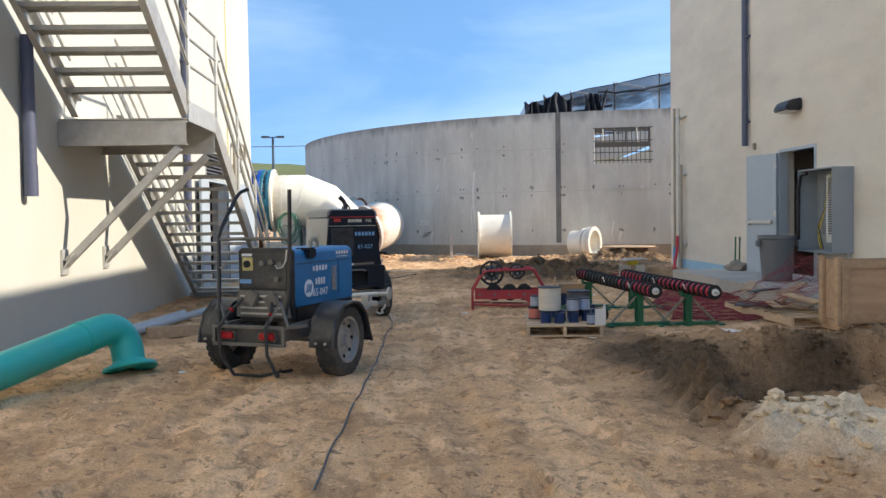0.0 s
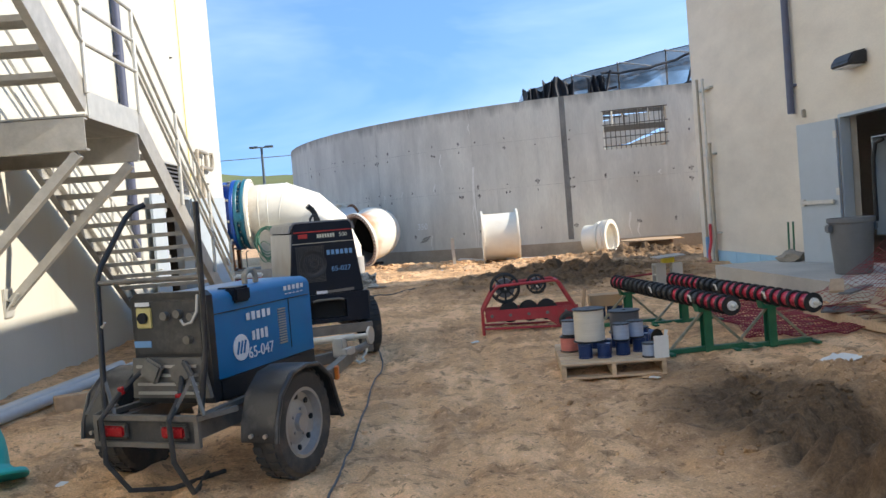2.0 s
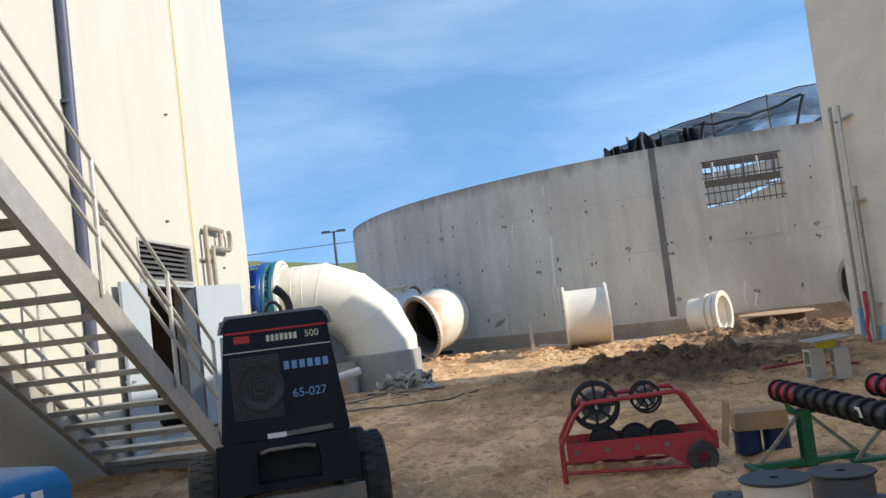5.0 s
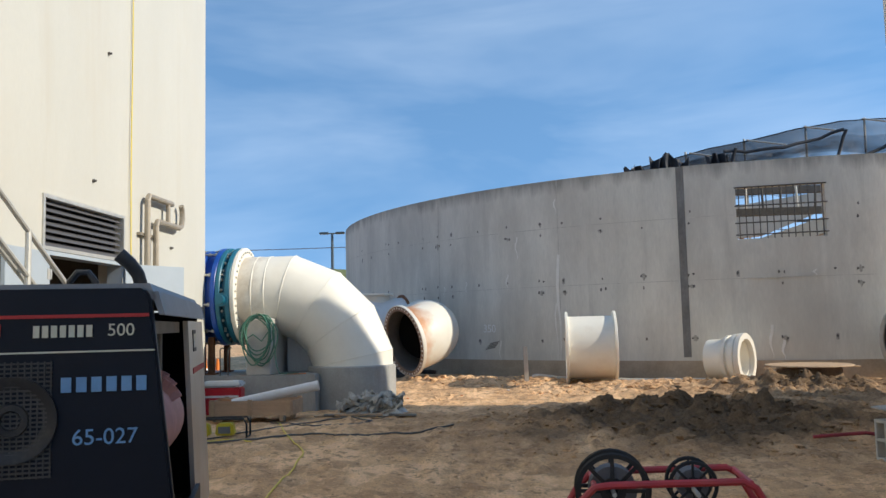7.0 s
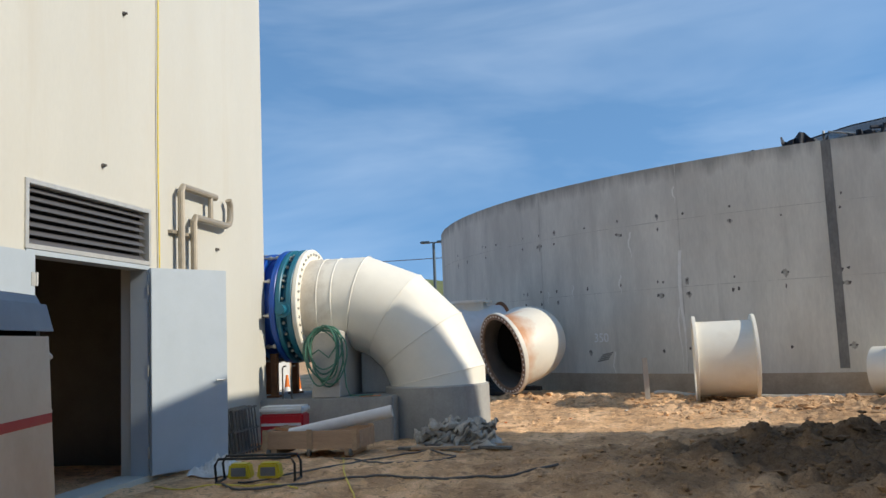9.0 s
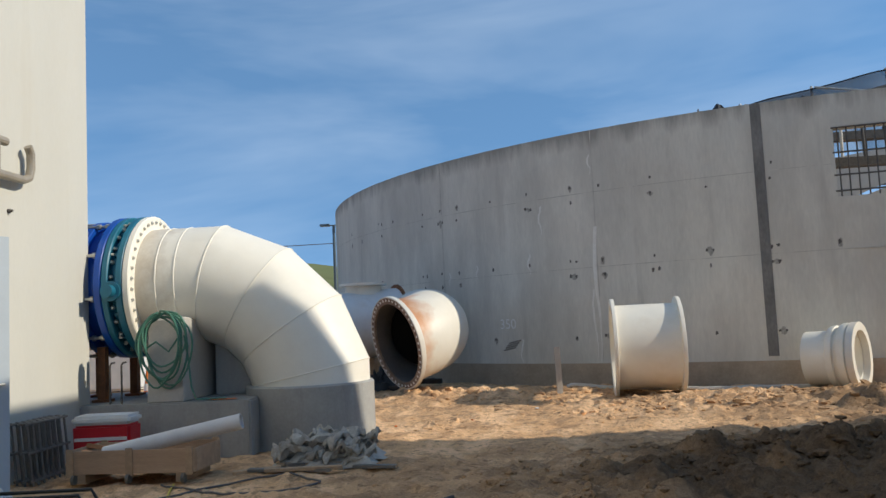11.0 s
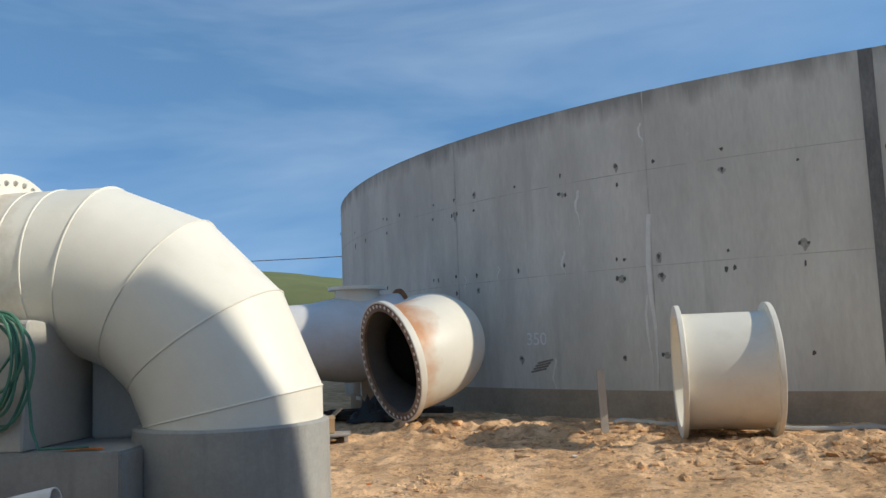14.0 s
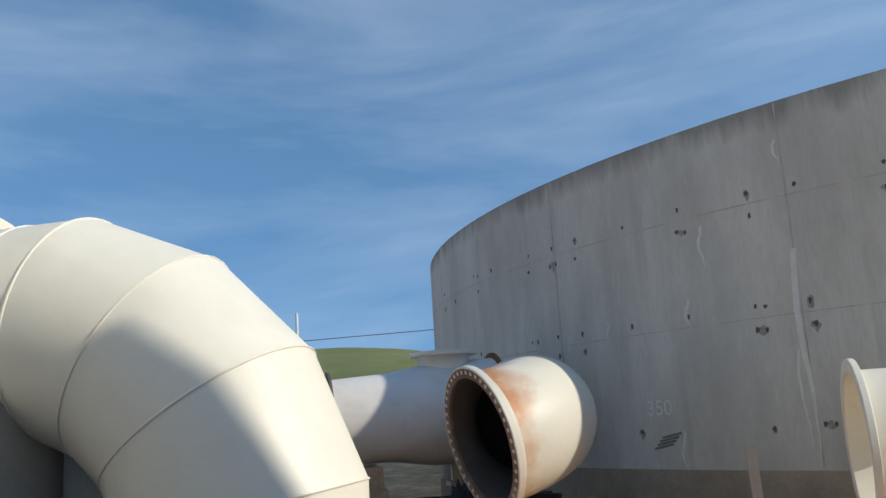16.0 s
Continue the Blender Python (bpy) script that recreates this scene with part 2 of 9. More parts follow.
def rim_stain(m, top, reach, color):
    """Weather stains that have run down unevenly from the top edge of a wall."""
    n, l = m.node_tree.nodes, m.node_tree.links
    b = n["Principled BSDF"]
    was = b.inputs["Base Color"].links[0].from_socket
    co, sp, mp, tx = n.new("ShaderNodeTexCoord"), n.new("ShaderNodeSeparateXYZ"), n.new("ShaderNodeMapping"), n.new("ShaderNodeTexNoise")
    mp.inputs["Scale"].default_value = (1, 1, 0.12)
    tx.inputs["Scale"].default_value, tx.inputs["Detail"].default_value, tx.inputs["Roughness"].default_value = 2.0, 6.0, 0.7
    l.new(co.outputs["Object"], sp.inputs["Vector"])
    l.new(co.outputs["Object"], mp.inputs["Vector"])
    l.new(mp.outputs["Vector"], tx.inputs["Vector"])
    depth, add, out, mx = n.new("ShaderNodeMapRange"), n.new("ShaderNodeMath"), n.new("ShaderNodeMapRange"), n.new("ShaderNodeMix")
    depth.inputs["From Min"].default_value, depth.inputs["From Max"].default_value = top - reach, top
    l.new(sp.outputs["Z"], depth.inputs["Value"])
    add.operation = "MULTIPLY"
    l.new(depth.outputs["Result"], add.inputs[0])
    l.new(tx.outputs["Fac"], add.inputs[1])
    out.inputs["From Min"].default_value, out.inputs["From Max"].default_value = 0.30, 0.52
    out.inputs["To Max"].default_value = 0.75
    l.new(add.outputs[0], out.inputs["Value"])
    mx.data_type = "RGBA"
    mx.inputs[7].default_value = (*color, 1)
    l.new(out.outputs["Result"], mx.inputs[0])
    l.new(was, mx.inputs[6])
    l.new(mx.outputs[2], b.inputs["Base Color"])


rim_stain(M["concrete_streak"], 5.1, 0.8, (0.27, 0.25, 0.22))
drip_marks(M["white_wall"], (1, 1, 0.08), 0.55, 0.72, (0.52, 0.48, 0.40), 0.5, 2.2)
drip_marks(M["white_wall"], (1, 1, 0.5), 0.48, 0.7, (0.55, 0.52, 0.445), 0.55, 0.7)
M["pedestal"] = mat("pedestal_concrete", (0.35, 0.345, 0.325), 0.85, var=0.2, scale=1.6, fine=30, bump=0.25, dirt=(0.27, 0.26, 0.245), dirt_amt=0.7, spec=0.3)
drip_marks(M["pedestal"], (1, 1, 0.15), 0.52, 0.68, (0.25, 0.24, 0.23), 0.6, 3.5)


# ---- mesh helpers ----
def tri_count_free(bm):
    bmesh.ops.recalc_face_normals(bm, faces=bm.faces)
    return bm


def mesh_of(name, bm, material, smooth=False, crease=35):
    tri_count_free(bm)
    me = bpy.data.meshes.new(name)
    bm.to_mesh(me)
    bm.free()
    if material:
        me.materials.append(material)
    if smooth:
        for p in me.polygons:
            p.use_smooth = True
        try:
            me.set_sharp_from_angle(angle=radians(crease))
        except AttributeError:
            pass
    return me


def part(name, bm, material, parent, label="", smooth=True, crease=35):
    """One mesh object made from bm, under a thing or under a part."""
    ob = new(name, mesh_of(name, bm, material, smooth, crease))
    ob.parent = parent
    return tagged(ob, label)


def thing(name, at, label, category, group="", kind=""):
    ob = new(name)
    ob.empty_display_size = 0.2
    ob.matrix_basis = at
    return tagged(ob, label, category, group, kind)


def solid(name, bm, material, at, label, category="", group="", kind="", smooth=True):
    """A thing that is one mesh."""
    ob = new(name, mesh_of(name, bm, material, smooth))
    ob.matrix_basis = at
    return tagged(ob, label, category, group, kind)


def bm_new():
    return bmesh.new()


def box(bm, c, s, bevel=0.0, rot=None, taper=None):
    """A box with centre c and size s; taper scales its top in x and y."""
    r = bmesh.ops.create_cube(bm, size=1.0)
    vs = r["verts"]
    for v in vs:
        k = taper if (taper and v.co.z > 0) else (1, 1)
        v.co = Vector((v.co.x * s[0] * k[0], v.co.y * s[1] * k[1], v.co.z * s[2]))
    if bevel:
        es = list({e for v in vs for e in v.link_edges})
        out = bmesh.ops.bevel(bm, geom=es, offset=bevel, segments=2, affect="EDGES", clamp_overlap=True)
        vs = list({v for f in out["faces"] for v in f.verts} | {v for v in vs if v.is_valid})
    m = Matrix.Translation(c) @ (rot.to_4x4() if rot is not None else Matrix.Identity(4))
    bmesh.ops.transform(bm, matrix=m, verts=vs)
    return bm


def rod(bm, a, b, r, seg=12, r2=None, caps=True):
    """A round bar from a to b."""
    a, b = Vector(a), Vector(b)
    d = b - a
    m = Matrix.Translation((a + b) / 2) @ d.to_track_quat("Z", "Y").to_matrix().to_4x4()
    bmesh.ops.create_cone(bm, cap_ends=caps, segments=seg, radius1=r, radius2=r if r2 is None else r2, depth=d.length, matrix=m)
    return bm


def bar(bm, a, b, w, h, up=(0, 0, 1), bevel=0.0):
    """A rectangular bar from a to b, w wide and h high."""
    a, b = Vector(a), Vector(b)
    d = (b - a)
    z = d.normalized()
    x = Vector(up).cross(z)
    x = x.normalized() if x.length > 1e-4 else Vector((1, 0, 0))
    y = z.cross(x)
    rot = Matrix((x, y, z)).transposed()
    return box(bm, (a + b) / 2, (w, h, d.length), bevel, rot)


def tube(bm, pts, r, seg=8, closed=False, caps=True):
    """A round tube along pts."""
    pts = [Vector(p) for p in pts]
    n = len(pts)
    rings = []
    side = None
    for i, p in enumerate(pts):
        if closed:
            d = pts[(i + 1) % n] - pts[i - 1]
        else:
            d = pts[min(i + 1, n - 1)] - pts[max(i - 1, 0)]
        d.normalize()
        if side is None:
            side = d.orthogonal().normalized()
        side = (side - d * side.dot(d)).normalized()
        up = d.cross(side)
        rad = r[i] if isinstance(r, (list, tuple)) else r
        rings.append([bm.verts.new(p + (side * math.cos(k * math.tau / seg) + up * math.sin(k * math.tau / seg)) * rad) for k in range(seg)])
    for i in range(n if closed else n - 1):
        a, b = rings[i], rings[(i + 1) % n]
        for k in range(seg):
            bm.faces.new((a[k], a[(k + 1) % seg], b[(k + 1) % seg], b[k]))
    if caps and not closed:
        bm.faces.new(rings[0][::-1])
        bm.faces.new(rings[-1])
    return bm


def lathe(bm, profile, m=None, seg=32, closed=False):
    """Turns (radius, height) pairs about z, then applies m."""
    rings = []
    for r, z in profile:
        if r < 1e-6:
            rings.append([bm.verts.new((0, 0, z))])
        else:
            rings.append([bm.verts.new((r * math.cos(k * math.tau / seg), r * math.sin(k * math.tau / seg), z)) for k in range(seg)])
    pairs = list(zip(rings, rings[1:])) + ([(rings[-1], rings[0])] if closed else [])
    for a, b in pairs:
        for k in range(seg):
            j = (k + 1) % seg
            if len(a) == 1 and len(b) == 1:
                continue
            if len(a) == 1:
                bm.faces.new((a[0], b[k], b[j]))
            elif len(b) == 1:
                bm.faces.new((a[k], a[j], b[0]))
            else:
                bm.faces.new((a[k], a[j], b[j], b[k]))
    if m is not None:
        bmesh.ops.transform(bm, matrix=m, verts=[v for ring in rings for v in ring])
    return bm


def prism(bm, outline, axis, lo, hi):
    """A flat outline of 2D points, thickened along axis x, y or z from lo to hi."""
    def at(p, h):
        return {"x": (h, p[0], p[1]), "y": (p[0], h, p[1]), "z": (p[0], p[1], h)}[axis]
    a = [bm.verts.new(at(p, lo)) for p in outline]
    b = [bm.verts.new(at(p, hi)) for p in outline]
    bm.faces.new(a)
    bm.faces.new(b[::-1])
    for i in range(len(a)):
        j = (i + 1) % len(a)
        bm.faces.new((a[i], b[i], b[j], a[j]))
    return bm


def lettering(name, body, size, m, material, parent=None, label="", depth=0.002, xscale=1.0):
    """Raised letters in the built-in font, turned into a mesh."""
    cu = bpy.data.curves.new(name, "FONT")
    cu.body, cu.size, cu.extrude = body, size, depth
    cu.align_x, cu.align_y = "CENTER", "CENTER"
    tmp = bpy.data.objects.new(name, cu)
    scene.collection.objects.link(tmp)
    me = bpy.data.meshes.new_from_object(tmp.evaluated_get(bpy.context.evaluated_depsgraph_get()))
    bpy.data.objects.remove(tmp)
    bpy.data.curves.remove(cu)
    me.materials.clear()
    me.materials.append(material)
    ob = new(name, me)
    ob.parent = parent
    ob.matrix_basis = m @ Matrix.Diagonal((xscale, 1, 1, 1))
    return tagged(ob, label)


def facing(x, y, z, yaw=0.0):
    """A pose for flat lettering that stands upright and faces -y, then is turned by yaw about z."""
    return pose(x, y, z, 0, 0, yaw) @ pose(0, 0, 0, 90, 0, 0)


# ---- ground ----
def bell(x, y, cx, cy, sx, sy):
    return math.exp(-(((x - cx) / sx) ** 2 + ((y - cy) / sy) ** 2))


def off_line(x, y, x0, y0, x1, y1):
    t = min(1.0, max(0.0, ((x - x0) * (x1 - x0) + (y - y0) * (y1 - y0)) / ((x1 - x0) ** 2 + (y1 - y0) ** 2)))
    return math.hypot(x - x0 - t * (x1 - x0), y - y0 - t * (y1 - y0))


def chalk_of(x, y):
    """How far the ground is covered by pale spoil, 0 to 1."""
    if not (1.5 < x < 8 and 3 < y < 7.5):
        return 0.0
    d = off_line(x, y, 2.75, 5.25, 6.5, 6.1) + 0.35 * noise.noise((x * 1.1, y * 1.1, 8.0)) + 0.12 * noise.noise((x * 4, y * 4, 8.0))
    return min(1.0, max(0.0, (0.72 - d) * 4))


def rise(x, y):
    """Height of the ground."""
    z = 0.05 * noise.fractal((x * 0.35, y * 0.35, 0.3), 0.8, 2.0, 3)
    z += 0.036 * noise.fractal((x * 2.6, y * 2.6, 4.0), 0.7, 2.1, 4) + 0.022 * abs(noise.noise((x * 4.5, y * 4.5, 7.0)))
    # low broad heap of tilled earth in the middle of the yard, churned strip before the tank, banks by the trench
    heap = 0.30 * bell(x, y, 3.6, 21.2, 2.5, 1.9) + 0.30 * bell(x, y, 6.7, 25.4, 1.9, 1.7)
    heap += 0.13 * bell(x, y, 4.4, 27.2, 2.4, 1.2) + 0.12 * bell(x, y, 1.4, 29.4, 1.7, 0.6) + 0.15 * bell(x, y, -1.0, 30.1, 1.3, 1.2)
    heap += 0.15 * bell(x, y, 4.0, 9.0, 1.6, 0.8) + 0.22 * bell(x, y, 2.38, 6.55, 0.16, 0.6)
    if heap > 0.004:
        z += heap * (0.7 + 0.9 * abs(noise.fractal((x * 1.9, y * 1.9, 9.0), 0.6, 2.2, 4)))
        z += min(1.0, heap * 6) * (0.10 * abs(noise.noise((x * 3.1, y * 3.1, 1.0))) + 0.05 * abs(noise.noise((x * 7.0, y * 7.0, 5.0))) - 0.04)
    # trench, and the pale spoil beside it
    if 1.5 < x < 8 and 3 < y < 10:
        wob = 0.22 * noise.noise((x * 1.3, y * 1.3, 6.0))
        d = min(off_line(x, y, 3.35, 7.35, 4.2, 7.75), off_line(x, y, 4.2, 7.75, 6.6, 8.2)) + wob
        z -= 0.6 * math.exp(-abs(d / 0.72) ** 4)
        z += 0.14 * math.exp(-((d - 1.0) / 0.28) ** 2) * (0.5 + abs(noise.noise((x * 4, y * 4, 3.0))))
        c = chalk_of(x, y)
        if c > 0.01:
            z += c * (0.10 + 0.16 * abs(noise.fractal((x * 2.2, y * 2.2, 2.0), 0.6, 2.2, 4)) + 0.07 * abs(noise.noise((x * 7, y * 7, 1.0))))
    # tread marks of a tracked machine
    tx = x - 2.35 - 0.11 * (y - 6.0)
    s = min(1.0, max(0.0, (0.34 - abs(tx)) * 12)) * min(1.0, max(0.0, (2.0 - abs(y - 7.7)) * 5))
    if s > 0:
        z += s * (0.05 * math.sin(y * 25 + abs(tx) * 15) - 0.03)
    # wheel ruts down the yard
    for rx, wide in ((1.25, 0.20), (0.15, 0.22), (-1.75, 0.2)):
        d = abs(x - rx - 0.35 * math.sin(y * 0.32 + rx))
        if d < 0.5 and y < 19:
            z += 0.02 * (math.exp(-((d - wide) / 0.08) ** 2) - 0.9 * math.exp(-(d / wide) ** 2))
    return z


def damp_of(x, y):
    """How freshly dug and dark the soil is, 0 to 1."""
    d = bell(x, y, 3.5, 20.9, 3.0, 2.3) + 0.95 * bell(x, y, 6.8, 25.4, 2.0, 1.9) + 0.8 * bell(x, y, 4.8, 8.2, 2.4, 1.5) + 0.95 * bell(x, y, 2.55, 7.7, 0.55, 2.2) + 0.6 * bell(x, y, 3.6, 6.9, 0.9, 0.6) + 0.4 * bell(x, y, 2.6, 6.6, 0.4, 0.4)
    if d < 0.08:
        return 0.0
    return min(1.0, max(0.0, d * 1.2 + 0.5 * noise.noise((x * 1.3, y * 1.3, 2.0)) * min(1, d * 3)))


def steps(lo, hi, step, far):
    fine = list(np.arange(lo, hi + 1e-6, step))
    out, d = [], step * 2
    v = hi
    while v < far:
        v += d
        d *= 1.5
        out.append(v)
    back, d, v = [], step * 2, lo
    while v > -far:
        v -= d
        d *= 1.5
        back.append(v)
    return back[::-1] + fine + out


gx = steps(-4.6, 8.2, 0.05, 2500.0)
gy = steps(-1.5, 33.6, 0.055, 2500.0)
gz = np.zeros((len(gy), len(gx))) - 0.02
for j, yy in enumerate(gy):
    if -4 < yy < 34:
        for i, xx in enumerate(gx):
            if -7 < xx < 10:
                gz[j, i] = rise(xx, yy)
# footprints: a heel, a sole and the rim pushed up round them
gxa, gya = np.array(gx), np.array(gy)
foot = random.Random(17)
for k in range(1500):
    fx, fy, ya = foot.uniform(-3.6, 6.0), 1.2 + 22.0 * foot.random() ** 1.3, foot.gauss(0, 0.5)
    i0, i1 = np.searchsorted(gxa, [fx - 0.32, fx + 0.32])
    j0, j1 = np.searchsorted(gya, [fy - 0.32, fy + 0.32])
    U, V = np.meshgrid(gxa[i0:i1] - fx, gya[j0:j1] - fy)
    P, Q = U * math.cos(ya) + V * math.sin(ya), -U * math.sin(ya) + V * math.cos(ya)
    r = np.sqrt((P / 0.065) ** 2 + (Q / 0.15) ** 2)
    gz[j0:j1, i0:i1] += foot.uniform(0.014, 0.036) * (-np.exp(-r ** 4) + 0.4 * np.exp(-((r - 1.5) / 0.35) ** 2))
gverts = [(xx, yy, gz[j, i]) for j, yy in enumerate(gy) for i, xx in enumerate(gx)]
W = len(gx)
gfaces = [(j * W + i, j * W + i + 1, (j + 1) * W + i + 1, (j + 1) * W + i) for j in range(len(gy) - 1) for i in range(W - 1)]
gme = bpy.data.meshes.new("ground")
gme.from_pydata(gverts, [], gfaces)
gme.materials.append(M["dirt"])
damp = gme.attributes.new("damp", "FLOAT", "POINT")
damp.data.foreach_set("value", [damp_of(xx, yy) if -7 < xx < 10 and -4 < yy < 34 else 0.0 for xx, yy, zz in gverts])
chalky = gme.attributes.new("chalky", "FLOAT", "POINT")
chalky.data.foreach_set("value", [chalk_of(xx, yy) for xx, yy, zz in gverts])
for p in gme.polygons:
    p.use_smooth = True
tagged(new("ground", gme), "bare brown construction-site dirt with ruts and tracks", "ground", kind="structure")

# ---- the pale building with the outside stair ----
LX, LY1, LH = -4.3, 24.0, 11.5
def wall_piece(name, boxes, material, label, category="wall"):
    bm = bm_new()
    for lo, hi in boxes:
        box(bm, [(a + b) / 2 for a, b in zip(lo, hi)], [b - a for a, b in zip(lo, hi)])
    return solid(name, bm, material, Matrix.Identity(4), label, category, kind="structure", smooth=False)


T = 0.35
DY0, DY1, DZ0, DZ1, VZ1 = 18.5, 20.62, 0.05, 2.40, 3.05
wall_piece("wall_west", [((LX - T, -14, -0.4), (LX, DY0, LH)), ((LX - T, DY1, -0.4), (LX, LY1, LH)),
                         ((LX - T, DY0, VZ1), (LX, DY1, LH)), ((LX - T, DY0, -0.4), (LX, DY1, DZ0))],
           M["white_wall"], "pale cream painted concrete wall of a tall plant building")
wall_piece("wall_west_end", [((LX - 12, LY1 - T, -0.4), (LX - T, LY1, LH))], M["white_wall"], "pale concrete end wall of the tall building")
wall_piece("wall_west_inner", [((LX - 5, DY0 - 1.5, -0.4), (LX - 4.6, DY1 + 1.5, 4)), ((LX - 4.6, DY0 - 1.5, -0.4), (LX - T, DY0 - 1.2, 4)),
                               ((LX - 4.6, DY1 + 1.2, -0.4), (LX - T, DY1 + 1.5, 4))], M["inner_shade"], "inner wall beyond the doorway, colour darkened for the room's shade")
wall_piece("ceiling_west", [((LX - 5, DY0 - 1.5, 4.0), (LX - T, DY1 + 1.5, 4.2))], M["concrete"], "plain concrete ceiling", "ceiling")
wall_piece("roof_west", [((LX - 12, -14, LH), (LX, LY1, LH + 0.2))], M["concrete"], "flat roof slab of the tall building", "roof")

# ---- the tan building with the grey door ----
RX, RY1, RH = 7.3, 22.98, 7.45
EY0, EY1, EZ0, EZ1 = 14.75, 16.25, 0.28, 2.70
wall_piece("wall_east", [((RX, -14, -0.4), (RX + 0.3, EY0, RH)), ((RX, EY1, -0.4), (RX + 0.3, RY1, RH)),
                         ((RX, EY0, EZ1), (RX + 0.3, EY1, RH)), ((RX, EY0, -0.4), (RX + 0.3, EY1, EZ0))],
           M["stucco"], "tan stucco wall of a plain plant building")
def skew_piece(name, outline, z0, z1, material, label, category):
    bm = bm_new()
    prism(bm, outline, "z", z0, z1)
    bmesh.ops.recalc_face_normals(bm, faces=bm.faces)
    return solid(name, bm, material, Matrix.Identity(4), label, category, kind="structure", smooth=False)


SKEW = 0.02
skew_piece("wall_east_end", [(RX + 0.3, RY1 - 0.35), (RX + 9, RY1 - SKEW - 0.3), (RX + 9, RY1 - SKEW), (RX + 0.3, RY1 - 0.045)], -0.4, RH, M["stucco"], "tan stucco end wall", "wall")
skew_piece("roof_east", [(RX, -14), (RX + 9, -14), (RX + 9, RY1 - SKEW), (RX, RY1)], RH, RH + 0.15, M["concrete"], "flat roof slab of the tan building", "roof")
wall_piece("wall_east_inner", [((RX + 3, EY0 - 2, -0.3), (RX + 3.2, EY1 + 2, 3.2)), ((RX + 0.3, EY0 - 2, -0.3), (RX + 3, EY0 - 1.8, 3.2)),
                               ((RX + 0.3, EY1 + 1.8, -0.3), (RX + 3, EY1 + 2, 3.2)), ((RX + 0.3, EY0 - 2, 3.2), (RX + 3.2, EY1 + 2, 3.4))],
           M["concrete"], "plain inner walls beyond the grey door")
wall_piece("slab", [((5.75, 11.0, -0.3), (RX - 0.003, 18.0, 0.28))], M["concrete"], "raised concrete landing slab along the tan wall", "slab")

# ---- the round concrete tank ----
TCX, TCY, TR, TH = 10.97, 44.76, 16.06, 5.1
WIN = (6.6, 8.5, 3.26, 4.50)


def tank_angle(x):
    return math.pi + math.acos((TCX - x) / TR)


def build_tank():
    bm = bm_new()
    a0, a1 = tank_angle(WIN[0]), tank_angle(WIN[1])
    angs = sorted([math.tau * k / 220 for k in range(220)] + [a0, a1])
    angs = [a for a in angs if not (a0 < a < a1)] 
    zs = [-0.4, WIN[2], WIN[3], TH]
    inner = TR - 0.38
    grid = {}
    for i, a in enumerate(angs):
        for j, z in enumerate(zs):
            for k, r in enumerate((TR, inner)):
                grid[i, j, k] = bm.verts.new((TCX + r * math.cos(a), TCY + r * math.sin(a), z))
    n = len(angs)
    for i in range(n):
        i2 = (i + 1) % n
        hole = abs(angs[i] - a0) < 1e-9
        for j in range(3):
            if hole and j == 1:
                for jj in (1, 2):
                    bm.faces.new((grid[i, jj, 0], grid[i2, jj, 0], grid[i2, jj, 1], grid[i, jj, 1]))
                for ii in (i, i2):
                    bm.faces.new((grid[ii, 1, 0], grid[ii, 2, 0], grid[ii, 2, 1], grid[ii, 1, 1]))
                continue
            bm.faces.new((grid[i, j, 0], grid[i2, j, 0], grid[i2, j + 1, 0], grid[i, j + 1, 0]))
            bm.faces.new((grid[i, j, 1], grid[i2, j, 1], grid[i2, j + 1, 1], grid[i, j + 1, 1]))
        bm.faces.new((grid[i, 3, 0], grid[i2, 3, 0], grid[i2, 3, 1], grid[i, 3, 1]))
    return solid("wall_tank", bm, M["concrete_streak"], Matrix.Identity(4), "curved grey cast-concrete wall of a round open tank", "tank wall", kind="structure", smooth=False)


build_tank()


# ---- big white pipes ----
PY, PR = 24.75, 0.73
BCX, BCZ, BR = -3.25, 0.57, 1.47


def mitred_bend(name, centre, radius, r, a0, a1, pieces, u, v, material, parent, lead=0.0, tail=0.0, seg=48, thick=0.0):
    """A segmented bend: straight pieces of pipe cut on the mitre. u and v span the plane of the bend."""
    bm = bm_new()
    c, u, v = Vector(centre), Vector(u), Vector(v)
    w = u.cross(v)
    step = (a1 - a0) / pieces
    rings = []

    def ring(p, out, rr):
        return [bm.verts.new(p + (out * math.cos(k * math.tau / seg) + w * math.sin(k * math.tau / seg)) * rr if not isinstance(out, tuple)
                             else p + out[0] * math.cos(k * math.tau / seg) * rr + w * math.sin(k * math.tau / seg) * rr) for k in range(seg)]

    def direc(a):
        return u * math.cos(a) + v * math.sin(a)

    def tang(a):
        return -u * math.sin(a) + v * math.cos(a)
    s = 1 if a1 > a0 else -1
    k = 1 / math.cos(step / 2)
    if lead:
        rings.append(ring(c + direc(a0) * radius - tang(a0) * s * lead, direc(a0), r))
    rings.append(ring(c + direc(a0) * radius, direc(a0), r))
    for i in range(pieces):
        a = a0 + (i + 0.5) * step
        rings.append(ring(c + direc(a) * radius * k, (direc(a) * k,), r))
    rings.append(ring(c + direc(a1) * radius, direc(a1), r))
    if tail:
        rings.append(ring(c + direc(a1) * radius + tang(a1) * s * tail, direc(a1), r))
    for a, b in zip(rings, rings[1:]):
        for q in range(seg):
            bm.faces.new((a[q], a[(q + 1) % seg], b[(q + 1) % seg], b[q]))
    if thick:
        bmesh.ops.recalc_face_normals(bm, faces=bm.faces)
        bmesh.ops.solidify(bm, geom=bm.faces[:], thickness=thick)
    return part(name, bm, material, parent, crease=14)


